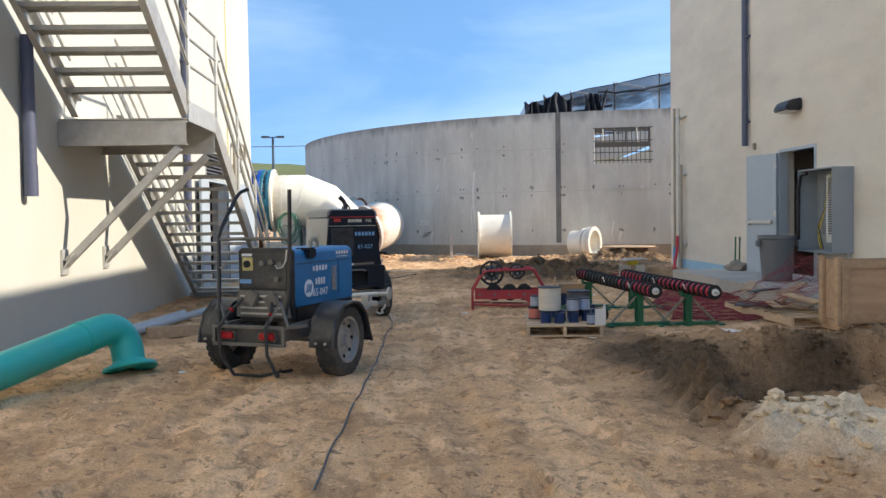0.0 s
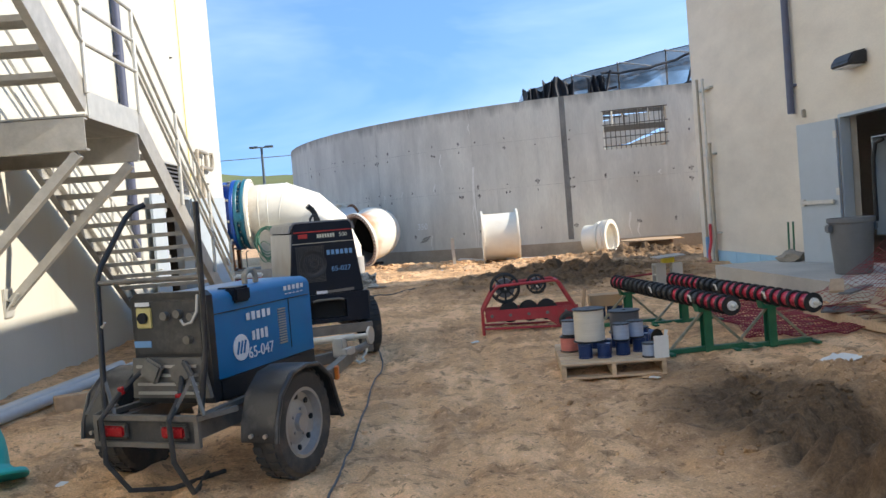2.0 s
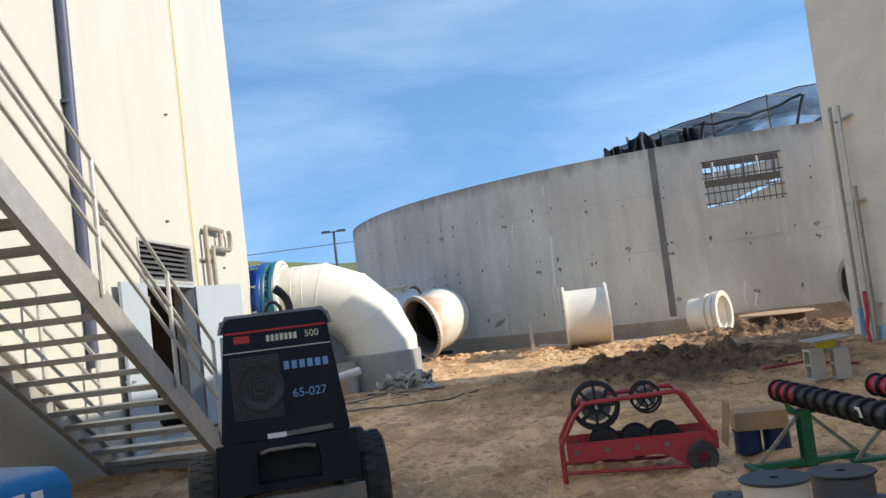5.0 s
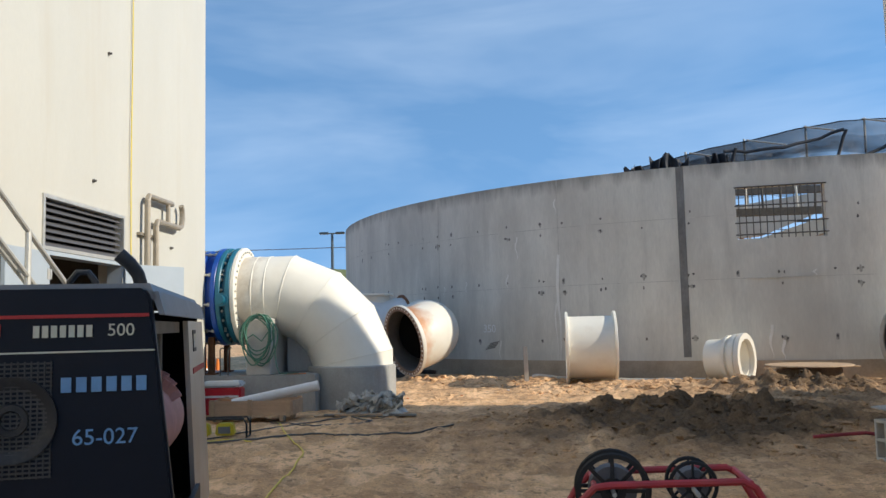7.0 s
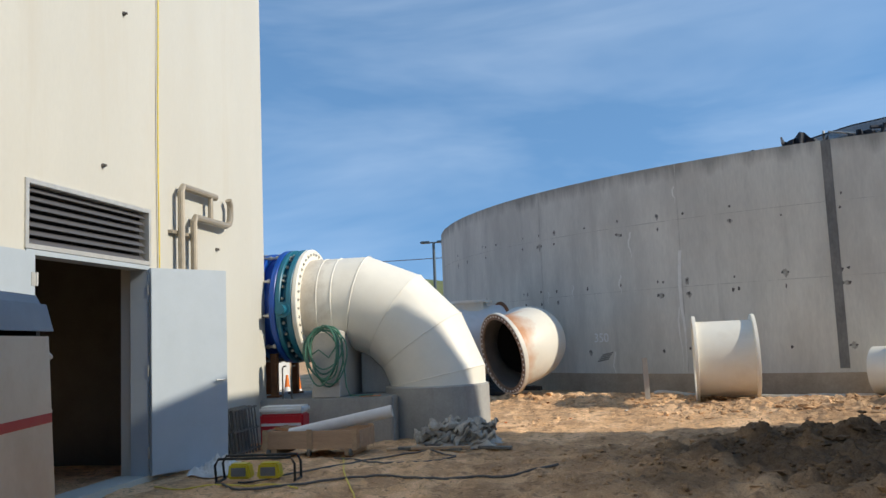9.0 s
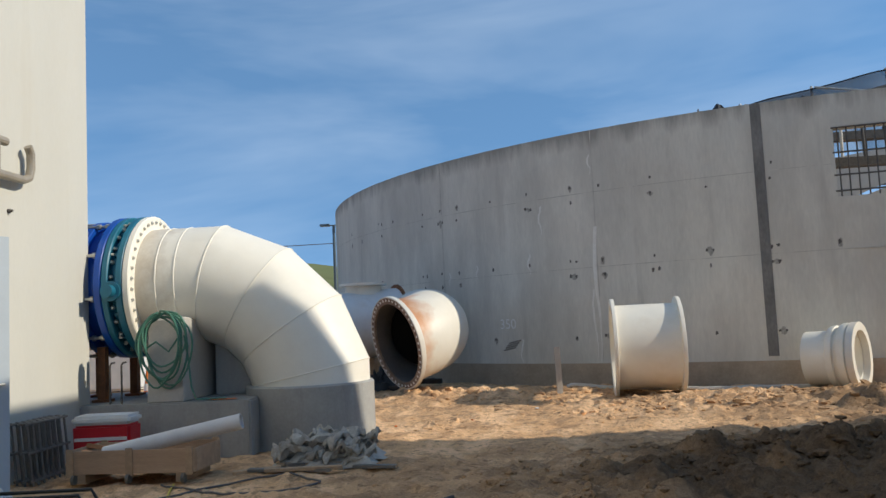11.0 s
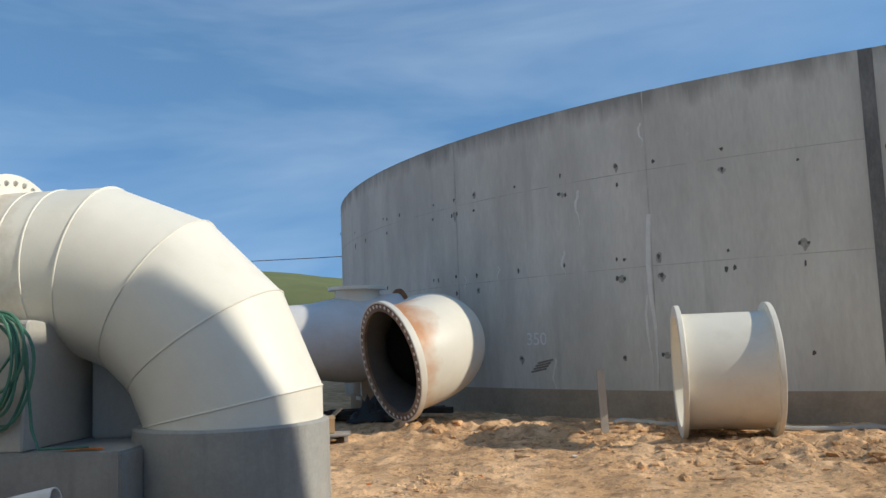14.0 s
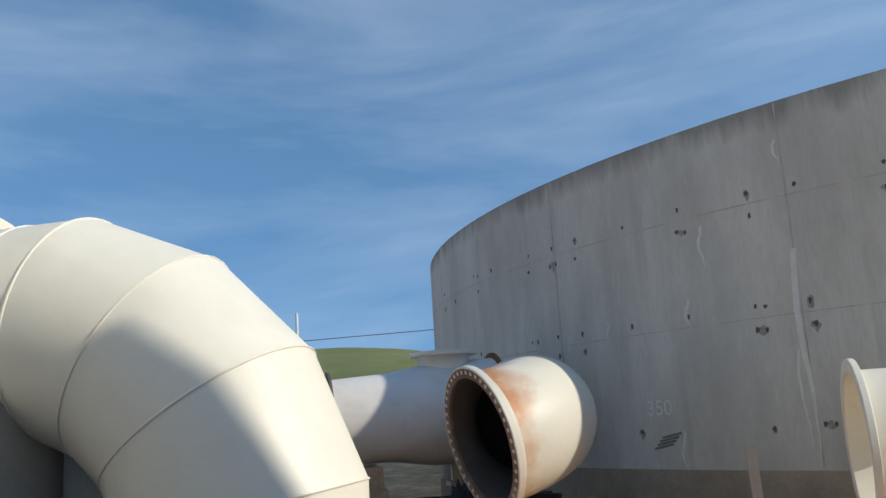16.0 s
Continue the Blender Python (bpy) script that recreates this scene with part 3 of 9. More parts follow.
def grime(m, s, d, lo, hi, color, amount, scale):
    """Patchy dirt that thins out along d from s."""
    n, l = m.node_tree.nodes, m.node_tree.links
    b = n["Principled BSDF"]
    was = b.inputs["Base Color"].links[0].from_socket
    co, off, dot, tx = n.new("ShaderNodeTexCoord"), n.new("ShaderNodeVectorMath"), n.new("ShaderNodeVectorMath"), n.new("ShaderNodeTexNoise")
    off.operation, dot.operation = "SUBTRACT", "DOT_PRODUCT"
    off.inputs[1].default_value, dot.inputs[1].default_value = s, d
    tx.inputs["Scale"].default_value, tx.inputs["Detail"].default_value, tx.inputs["Roughness"].default_value = scale, 7.0, 0.7
    l.new(co.outputs["Object"], off.inputs[0])
    l.new(off.outputs[0], dot.inputs[0])
    l.new(co.outputs["Object"], tx.inputs["Vector"])
    ma, mr, mx = n.new("ShaderNodeMath"), n.new("ShaderNodeMapRange"), n.new("ShaderNodeMix")
    ma.operation = "MULTIPLY_ADD"
    ma.inputs[1].default_value = -1.2
    l.new(tx.outputs["Fac"], ma.inputs[0])
    l.new(dot.outputs["Value"], ma.inputs[2])
    mr.inputs["From Min"].default_value, mr.inputs["From Max"].default_value = lo, hi
    mr.inputs["To Min"].default_value, mr.inputs["To Max"].default_value = amount, 0.0
    l.new(ma.outputs[0], mr.inputs["Value"])
    mx.data_type = "RGBA"
    mx.inputs[7].default_value = (*color, 1)
    l.new(mr.outputs["Result"], mx.inputs[0])
    l.new(was, mx.inputs[6])
    l.new(mx.outputs[2], b.inputs["Base Color"])
    return m


M["bend_white"] = grime(mat("bend_white", (0.84, 0.80, 0.70), 0.5, var=0.05, scale=2.5, fine=70, bump=0.06, dirt=(0.72, 0.66, 0.55), dirt_amt=0.35), (-3.74, PY, 0.0), (1, 0, 0), -0.55, -0.1, (0.50, 0.42, 0.32), 0.7, 3.2)
big = thing("pipe_elbow", Matrix.Identity(4), "huge white-painted steel pipe bend turning down into a concrete pedestal", "pipe")
mitred_bend("bend", (BCX, PY, BCZ), BR, PR, math.pi / 2, 0.0, 4, (1, 0, 0), (0, 0, 1), M["bend_white"], big, lead=0.6, tail=0.25)
# raised weld beads on the mitre joints
for k in range(4):
    a = math.pi / 2 - (k + 0.5) * math.pi / 8
    kk = 1 / math.cos(math.pi / 16)
    cx, cz = BCX + BR * kk * math.cos(a), BCZ + BR * kk * math.sin(a)
    bm = bm_new()
    tube(bm, [(cx + PR * 1.002 * kk * math.cos(a) * math.cos(q * math.tau / 60), PY + PR * 1.002 * math.sin(q * math.tau / 60), cz + PR * 1.002 * kk * math.sin(a) * math.cos(q * math.tau / 60)) for q in range(60)], 0.008, 6, closed=True)
    part("weld_seam", bm, M["pipe_white"], big)
bm = bm_new()
lathe(bm, [(0.0, 0.0), (0.80, 0.0), (0.80, 0.74), (0.775, 0.76), (0.70, 0.76), (0.0, 0.76)], Matrix.Translation((-1.80, PY, -0.02)), 56)
solid("pedestal", bm, M["pedestal"], Matrix.Identity(4), "round grey concrete pedestal under the white pipe bend", "pedestal")

spool = thing("pipe_spool", pose(3.0, 28.55, 0.84, 0, 90, -4), "short white flanged steel pipe spool lying on the dirt", "pipe")
bm = bm_new()
lathe(bm, [(0.70, -0.55), (0.70, 0.55), (0.67, 0.55), (0.67, -0.55)], None, 56, closed=True)
part("barrel", bm, M["pipe_white"], spool)
for s in (-1, 1):
    bm = bm_new()
    # open bolt holes between an inner and an outer ring
    lathe(bm, [(0.70, s * 0.56), (0.738, s * 0.56), (0.738, s * 0.50), (0.70, s * 0.50)], None, 56, closed=True)
    lathe(bm, [(0.774, s * 0.56), (0.806, s * 0.56), (0.81, s * 0.555), (0.81, s * 0.505), (0.806, s * 0.50), (0.774, s * 0.50)], None, 56, closed=True)
    for k in range(28):
        arc = [math.tau * (k + 0.11 + 0.78 * q / 3) / 28 for q in range(4)]
        prism(bm, [(0.737 * math.cos(q), 0.737 * math.sin(q)) for q in arc] + [(0.775 * math.cos(q), 0.775 * math.sin(q)) for q in arc[::-1]], "z", min(s * 0.501, s * 0.559), max(s * 0.501, s * 0.559))
    bmesh.ops.recalc_face_normals(bm, faces=bm.faces)
    part("flange", bm, M["pipe_white"], spool)


# ---- flange, valve, supports of the big bend ----
M["blue_valve"] = mat("blue_valve", (0.004, 0.07, 0.36), 0.35, var=0.12, scale=5, fine=60, bump=0.05)
M["teal_valve"] = mat("teal_valve", (0.012, 0.14, 0.21), 0.4, var=0.15, scale=5, fine=60, bump=0.05)
M["bolt"] = mat("zinc_bolt", (0.55, 0.53, 0.48), 0.4, 0.6, var=0.2, scale=30, bump=0)
M["wood"] = mat("raw_timber", (0.46, 0.315, 0.195), 0.8, var=0.22, scale=3, fine=40, bump=0.25, stretch=(6, 1, 6), per_object=0.12)
M["rust"] = mat("rusty_steel", (0.25, 0.10, 0.04), 0.85, var=0.4, scale=6, fine=50, bump=0.3)
M["green_hose"] = mat("green_hose", (0.07, 0.20, 0.14), 0.5, var=0.15, scale=8, bump=0)
AX = pose(0, PY, BCZ + BR, 0, 90, 0)


def ring_of_bolts(parent, x, r, n, size, length, name="bolt"):
    """Stud bolts round a flange whose axis runs along x; each its own part on one mesh."""
    bm = bm_new()
    rod(bm, (-length / 2, 0, 0), (length / 2, 0, 0), size * 0.5, 6)
    rod(bm, (length * 0.18, 0, 0), (length * 0.42, 0, 0), size, 6)
    me = mesh_of(name, bm, M["bolt"], True)
    for k in range(n):
        a = math.tau * (k + 0.5) / n
        o = new(name, me)
        o.parent = parent
        o.matrix_basis = pose(x, PY + r * math.cos(a), BCZ + BR + r * math.sin(a))


def x_ring(parent, name, x0, x1, r0, r1, material, label="", bev=0.012):
    bm = bm_new()
    lathe(bm, [(r0, x0), (r1 - bev, x0), (r1, x0 + bev), (r1, x1 - bev), (r1 - bev, x1), (r0, x1)], AX, 64, closed=True)
    return part(name, bm, material, parent, label)


x_ring(big, "flange", -3.82, -3.74, 0.70, 0.90, M["pipe_white"])
ring_of_bolts(big, -3.80, 0.82, 40, 0.026, 0.17)
for a, r in ((-3.50, 0.737), (-3.27, 0.737)):
    x_ring(big, "weld_seam", a, a + 0.018, 0.70, r, M["pipe_white"], bev=0.004)

valve = thing("butterfly_valve", Matrix.Identity(4), "large blue-and-teal bolted butterfly valve on the white pipe", "valve")
x_ring(valve, "flange", -3.91, -3.823, 0.60, 0.90, M["teal_valve"], "teal flange")
x_ring(valve, "body", -4.00, -3.91, 0.60, 0.80, M["teal_valve"], "teal valve body")
x_ring(valve, "back_flange", -4.08, -4.00, 0.60, 0.90, M["teal_valve"], "teal flange")
ring_of_bolts(valve, -4.04, 0.83, 28, 0.028, 0.16)
bm = bm_new()
rod(bm, (-3.955, PY - 0.72, BCZ + BR - 0.08), (-3.955, PY - 0.92, BCZ + BR - 0.08), 0.12, 20)
rod(bm, (-3.955, PY - 0.92, BCZ + BR - 0.08), (-3.955, PY - 1.02, BCZ + BR - 0.08), 0.075, 16)
part("shaft_boss", bm, M["teal_valve"], valve, "teal shaft boss")
for k in range(14):
    a = math.tau * k / 14
    bm = bm_new()
    box(bm, Vector((-3.955, PY + 0.80 * math.cos(a), BCZ + BR + 0.80 * math.sin(a))), (0.085, 0.05, 0.05), 0.006, Matrix.Rotation(a, 3, "X"))
    part("rib", bm, M["teal_valve"], valve)
coup = thing("pipe_coupling", Matrix.Identity(4), "bright blue dismantling coupling with long tie rods", "pipe coupling")
x_ring(coup, "flange", -4.18, -4.085, 0.60, 0.90, M["blue_valve"])
x_ring(coup, "sleeve", -4.95, -4.18, 0.60, 0.76, M["blue_valve"])
x_ring(coup, "collar", -4.46, -4.36, 0.70, 0.86, M["blue_valve"])
x_ring(coup, "back_flange", -5.05, -4.95, 0.60, 0.90, M["blue_valve"])
for k in range(10):
    a = math.tau * (k + 0.3) / 10
    bm = bm_new()
    p = Vector((0, PY + 0.86 * math.cos(a), BCZ + BR + 0.86 * math.sin(a)))
    rod(bm, p + Vector((-5.12, 0, 0)), p + Vector((-3.96, 0, 0)), 0.02, 8)
    for q in (-5.1, -4.9, -4.34, -4.23):
        rod(bm, p + Vector((q, 0, 0)), p + Vector((q + 0.04, 0, 0)), 0.036, 6)
    part("tie_rod", bm, M["bolt"], coup, "bright zinc tie rod")
far_pipe = thing("pipe_run", Matrix.Identity(4), "white steel pipe behind the tall building", "pipe")
bm = bm_new()
lathe(bm, [(0.0, -12.0), (0.73, -12.0), (0.73, -5.05), (0.0, -5.05)], AX, 40)
part("barrel", bm, M["pipe_white"], far_pipe)
bm = bm_new()
box(bm, (-3.75, 24.78, 0.30), (2.95, 2.05, 0.66), 0.02)
solid("plinth", bm, M["pedestal"], Matrix.Identity(4), "low concrete plinth beneath the pipe saddle", "plinth")
bm = bm_new()
prism(bm, [(23.78, 0.63), (25.7, 0.63), (25.62, 1.60), (25.35, 1.62), (25.05, 1.40), (24.75, 1.345), (24.4, 1.42), (24.15, 1.60), (23.88, 1.62), (23.84, 1.60)], "x", -3.5, -3.06)
bmesh.ops.bevel(bm, geom=bm.edges[:], offset=0.015, segments=1, affect="EDGES")
solid("saddle", bm, M["concrete"], Matrix.Identity(4), "grey concrete saddle block carrying the white pipe", "pipe saddle", smooth=False)
bm = bm_new()
box(bm, (-2.72, 24.95, 0.98), (0.5, 0.7, 0.70), 0.02)
solid("support_block", bm, M["pedestal"], Matrix.Identity(4), "rough concrete block under the pipe bend", "concrete block")
for k, (x, yy) in enumerate(((-4.28, 24.3), (-4.28, 25.2), (-4.75, 24.3), (-4.75, 25.2))):
    bm = bm_new()
    bar(bm, (x, yy, 0.63), (x, yy, 1.30), 0.10, 0.10, up=(0, 1, 0))
    box(bm, (x, yy, 0.645), (0.2, 0.2, 0.03))
    solid("support_post", bm, M["rust"], Matrix.Identity(4), "rusty steel post propping the blue valve", "post", "posts under the valve")


def coil(cx, cy, turns, seed):
    """Loose loops of hose hung over the block, each of its own size and sag."""
    rnd = random.Random(seed)
    pts = []
    for t in range(turns):
        rx, rz = rnd.uniform(0.20, 0.32), rnd.uniform(0.30, 0.44)
        ox, top, lean = rnd.uniform(-0.07, 0.07), rnd.uniform(1.60, 1.69), rnd.uniform(-0.25, 0.25)
        for k in range(26):
            a = math.tau * k / 26
            dz = -rz + rz * math.cos(a)
            pts.append((cx + ox + rx * math.sin(a) * (1 + 0.15 * math.cos(a)) + lean * dz * 0.3, cy - 0.012 * t - 0.03 * abs(math.sin(a)), top + dz + 0.02 * math.sin(a * 3 + t)))
    return pts


bm = bm_new()
tube(bm, coil(-3.29, 23.76, 8, 4), 0.012, 6)
tube(bm, [(-3.02, 23.72, 1.4), (-2.98, 23.72, 1.15), (-2.95, 23.73, 0.8), (-2.9, 23.74, 0.66), (-2.6, 23.9, 0.65)], 0.012, 6)
tube(bm, [(-3.5, 23.72, 1.25), (-3.35, 23.70, 1.34), (-3.2, 23.70, 1.22), (-3.08, 23.70, 1.38)], 0.012, 6)
solid("hose", bm, M["green_hose"], Matrix.Identity(4), "coiled green hose hung over the concrete saddle", "hose")

# ---- rusty elbow and the long pipe lying behind ----
def rust_pipe_mat():
    m = mat("pipe_primed", (0.74, 0.70, 0.62), 0.5, var=0.08, scale=2.0, fine=60, bump=0.06, dirt=(0.50, 0.33, 0.20), dirt_amt=0.25)
    return m


M["primer"] = rust_pipe_mat()
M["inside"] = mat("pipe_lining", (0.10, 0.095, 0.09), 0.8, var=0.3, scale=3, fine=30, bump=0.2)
M["orange_rust"] = mat("orange_rust", (0.42, 0.19, 0.07), 0.85, var=0.5, scale=3.5, fine=25, bump=0.2, dirt=(0.66, 0.55, 0.42), dirt_amt=0.9)


def swept(bmx, path, normals, radii, sg=48):
    """Rings round a path; each ring lies across its normal."""
    rings = []
    for c, n, r in zip(path, normals, radii):
        q = Vector(n).to_track_quat("Z", "Y")
        side, up = q @ Vector((1, 0, 0)), q @ Vector((0, 1, 0))
        rings.append([bmx.verts.new(Vector(c) + (side * math.cos(k * math.tau / sg) + up * math.sin(k * math.tau / sg)) * r) for k in range(sg)])
    for a, b in zip(rings, rings[1:]):
        for k in range(sg):
            bmx.faces.new((a[k], a[(k + 1) % sg], b[(k + 1) % sg], b[k]))
    return rings


def hollow(parent, name, path, normals, r, wall, material):
    bmx = bm_new()
    o = swept(bmx, path, normals, [r] * len(path))
    i = swept(bmx, path, normals, [r - wall] * len(path))
    for e in (0, -1):
        for k in range(48):
            bmx.faces.new((o[e][k], o[e][(k + 1) % 48], i[e][(k + 1) % 48], i[e][k]))
    return part(name, bmx, material, parent)


def flange_at(parent, c, n, r0, r1, t, material, bolts=0, label=""):
    q = Matrix.Translation(c) @ Vector(n).to_track_quat("Z", "Y").to_matrix().to_4x4()
    bmx = bm_new()
    lathe(bmx, [(r0, 0), (r1 - 0.008, 0), (r1, 0.008), (r1, t - 0.008), (r1 - 0.008, t), (r0, t)], q, 56, closed=True)
    fl = part("flange", bmx, material, parent, label)
    if bolts:
        bmb = bm_new()
        lathe(bmb, [(0, -0.004), (0.024, -0.004), (0.024, 0.007), (0, 0.007)], None, 8)
        me = mesh_of("bolt_hole", bmb, M["pale_dot"], False)
        for k in range(bolts):
            a = math.tau * k / bolts
            o = new("bolt_hole", me)
            o.parent = parent
            o.matrix_basis = q @ Matrix.Translation(((r0 * 0.45 + r1 * 0.55) * math.cos(a), (r0 * 0.45 + r1 * 0.55) * math.sin(a), t))
    return fl


M["pale_dot"] = mat("bolt_light", (0.75, 0.72, 0.66), 0.6, var=0.1, bump=0)


def stained(s, d):
    """Primer with rust that has run out from the open end, along d from s."""
    m = mat("pipe_stained", (0.74, 0.70, 0.61), 0.5, var=0.06, scale=2.0, fine=60, bump=0.06)
    n, l = m.node_tree.nodes, m.node_tree.links
    b = n["Principled BSDF"]
    was = b.inputs["Base Color"].links[0].from_socket
    co = n.new("ShaderNodeTexCoord")
    off = n.new("ShaderNodeVectorMath")
    off.operation = "SUBTRACT"
    off.inputs[1].default_value = s
    l.new(co.outputs["Object"], off.inputs[0])
    dot = n.new("ShaderNodeVectorMath")
    dot.operation = "DOT_PRODUCT"
    dot.inputs[1].default_value = d
    l.new(off.outputs[0], dot.inputs[0])
    rn = n.new("ShaderNodeTexNoise")
    rn.inputs["Scale"].default_value = 3.0
    rn.inputs["Detail"].default_value = 6.0
    l.new(co.outputs["Object"], rn.inputs["Vector"])
    ma = n.new("ShaderNodeMath")
    ma.operation = "MULTIPLY_ADD"
    ma.inputs[1].default_value = -0.75
    l.new(rn.outputs["Fac"], ma.inputs[0])
    l.new(dot.outputs["Value"], ma.inputs[2])
    mr = n.new("ShaderNodeMapRange")
    mr.inputs["From Min"].default_value, mr.inputs["From Max"].default_value = -0.34, 0.06
    mr.inputs["To Min"].default_value, mr.inputs["To Max"].default_value = 0.9, 0.0
    l.new(ma.outputs[0], mr.inputs["Value"])
    mx = n.new("ShaderNodeMix")
    mx.data_type = "RGBA"
    mx.inputs[7].default_value = (0.52, 0.21, 0.065, 1)
    l.new(mr.outputs["Result"], mx.inputs[0])
    l.new(was, mx.inputs[6])
    l.new(mx.outputs[2], b.inputs["Base Color"])
    return m


M["flange_brown"] = mat("flange_brown", (0.20, 0.13, 0.09), 0.75, var=0.35, scale=5, fine=50, bump=0.2, dirt=(0.5, 0.42, 0.33), dirt_amt=0.4)


def rusty_elbow():
    e2 = thing("pipe_elbow", Matrix.Identity(4), "cream pipe elbow with a rust-streaked open flange on the dirt", "pipe")
    s = Vector((-1.35, 29.9, 1.05))
    d0 = Vector((0.80, 0.60, 0.0)).normalized()
    left = Vector((-d0.y, d0.x, 0))
    rad = 1.08
    path, nor = [], []
    pitch = Matrix.Rotation(radians(-12), 4, left)

    def add(p, n):
        path.append(p)
        nor.append(n)
    add(s, d0)
    add(s + d0 * 0.12, d0)
    base = s + d0 * 0.12
    for k in range(1, 13):
        a = radians(90) * k / 12
        add(base + d0 * math.sin(a) * rad + left * (1 - math.cos(a)) * rad, d0 * math.cos(a) + left * math.sin(a))
    # the open end dips a little towards the ground
    path = [s + pitch.to_3x3() @ (p - s) for p in path]
    nor = [pitch.to_3x3() @ n for n in nor]
    hollow(e2, "bend", path[1:], nor[1:], 0.785, 0.02, stained(s, d0))
    hollow(e2, "collar", path[:2], nor[:2], 0.785, 0.02, M["primer"])
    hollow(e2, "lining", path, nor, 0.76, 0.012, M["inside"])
    # added near-black disc: blocks light from behind so the bore looks shaded
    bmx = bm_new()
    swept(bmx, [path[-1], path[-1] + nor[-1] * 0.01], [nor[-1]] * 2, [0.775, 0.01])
    part("shade_blank", bmx, M["dark"], e2)
    flange_at(e2, path[0] + nor[0] * 0.02, -nor[0], 0.75, 0.875, 0.06, M["flange_brown"], 44, "brown weathered flange ring")
    bmx = bm_new()
    hoop = Matrix.Translation(path[0]) @ nor[0].to_track_quat("Z", "Y").to_matrix().to_4x4()
    lathe(bmx, [(0.864, -0.043), (0.881, -0.043), (0.887, -0.036), (0.887, 0.04), (0.881, 0.046), (0.78, 0.046), (0.78, 0.022), (0.864, 0.022)], hoop, 56, closed=True)
    part("flange_rim", bmx, M["primer"], e2, "cream-painted outer rim of the flange")
    return e2


rusty_elbow()


M["pipe_grey"] = mat("pipe_grey", (0.74, 0.72, 0.70), 0.5, var=0.1, scale=2.0, fine=60, bump=0.06, dirt=(0.50, 0.40, 0.32), dirt_amt=0.35)


def long_pipe():
    lp = thing("pipe_reducer", Matrix.Identity(4), "grey-white tapered pipe section with rusty ends on timber blocks", "pipe")
    a, b = Vector((-4.0, 31.9, 1.36)), Vector((-1.75, 33.0, 1.42))
    n = (b - a).normalized()
    bmx = bm_new()
    pts = [a, a + n * 0.9, a + n * 1.5, b]
    rr = [0.62, 0.66, 0.76, 0.78]
    o = swept(bmx, pts, [n] * 4, rr)
    i = swept(bmx, pts, [n] * 4, [r - 0.02 for r in rr])
    for e in (0, -1):
        for k in range(48):
            bmx.faces.new((o[e][k], o[e][(k + 1) % 48], i[e][(k + 1) % 48], i[e][k]))
    part("barrel", bmx, M["pipe_grey"], lp)
    bmx = bm_new()
    swept(bmx, [a + n * 0.05, a + n * 0.6], [n] * 2, [0.59, 0.59])
    swept(bmx, [a + n * 0.6, a + n * 0.61], [n] * 2, [0.59, 0.01])
    part("lining", bmx, M["inside"], lp)
    flange_at(lp, a, -n, 0.60, 0.74, 0.05, M["inside"])
    flange_at(lp, b, n, 0.76, 0.86, 0.05, M["rust"])
    c = a + n * 1.75
    bmx = bm_new()
    lathe(bmx, [(0.0, 0.92), (0.52, 0.92), (0.52, 0.86), (0.40, 0.86), (0.40, 0.5)], Matrix.Translation(c), 32)
    part("outlet", bmx, M["pipe_white"], lp)
    bmx = bm_new()
    lathe(bmx, [(0.28, -0.5), (0.28, -1.02), (0.36, -1.02), (0.36, -1.08), (0.0, -1.08)], Matrix.Translation(c + n * 0.3), 28)
    part("drain", bmx, M["pipe_white"], lp)


long_pipe()
for k, (x, yy) in enumerate(((-3.5, 32.1), (-2.3, 32.75))):
    bm = bm_new()
    box(bm, (x, yy, 0.2), (0.35, 1.3, 0.4), 0.01, Matrix.Rotation(radians(25), 3, "Z"))
    box(bm, (x, yy, 0.55), (0.25, 1.2, 0.3), 0.01, Matrix.Rotation(radians(25), 3, "Z"))
    solid("timber_block", bm, M["wood"], Matrix.Identity(4), "dark timber cribbing under the tapered pipe", "timber", "cribbing")


def fitting():
    f = thing("pipe_fitting", Matrix.Identity(4), "short cream pipe fitting with a stepped collar, open end showing", "pipe")
    c = Vector((6.12, 28.6, 0.52))
    n = Vector((0.80, -0.60, 0.03)).normalized()
    q = Matrix.Translation(c) @ n.to_track_quat("Z", "Y").to_matrix().to_4x4()
    for name, prof, m_ in (("barrel", [(0.40, -0.48), (0.44, -0.48), (0.44, -0.08), (0.40, -0.08)], M["pipe_white"]),
                           ("collar", [(0.40, -0.08), (0.50, -0.08), (0.52, -0.04), (0.52, 0.02), (0.47, 0.04), (0.47, 0.10), (0.40, 0.10)], M["pipe_white"]),
                           ("bell", [(0.40, 0.10), (0.53, 0.10), (0.55, 0.14), (0.55, 0.22), (0.50, 0.25), (0.40, 0.25)], M["pipe_white"]),
                           ("flange", [(0.43, 0.25), (0.56, 0.25), (0.56, 0.36), (0.43, 0.36)], M["primer"])):
        bmx = bm_new()
        lathe(bmx, prof, q, 44, closed=True)
        part(name, bmx, m_, f)


fitting()
bm = bm_new()
lathe(bm, [(0.0, 0.0), (0.72, 0.0), (0.64, 0.12), (0.60, 0.48), (0.56, 0.50), (0.0, 0.50)], Matrix.Translation((7.05, 26.5, -0.05)), 40)
solid("manhole_riser", bm, M["soil_dark"], Matrix.Identity(4), "short mud-caked concrete manhole riser half buried in earth", "manhole")
bm = bm_new()
lathe(bm, [(0.0, 0.0), (0.82, 0.0), (0.83, 0.012), (0.82, 0.03), (0.0, 0.03)], Matrix.Translation((7.05, 26.5, 0.452)), 40)
solid("plywood_cover", bm, M["wood"], Matrix.Identity(4), "round pale plywood lid covering the manhole riser", "plywood sheet")
bm = bm_new()
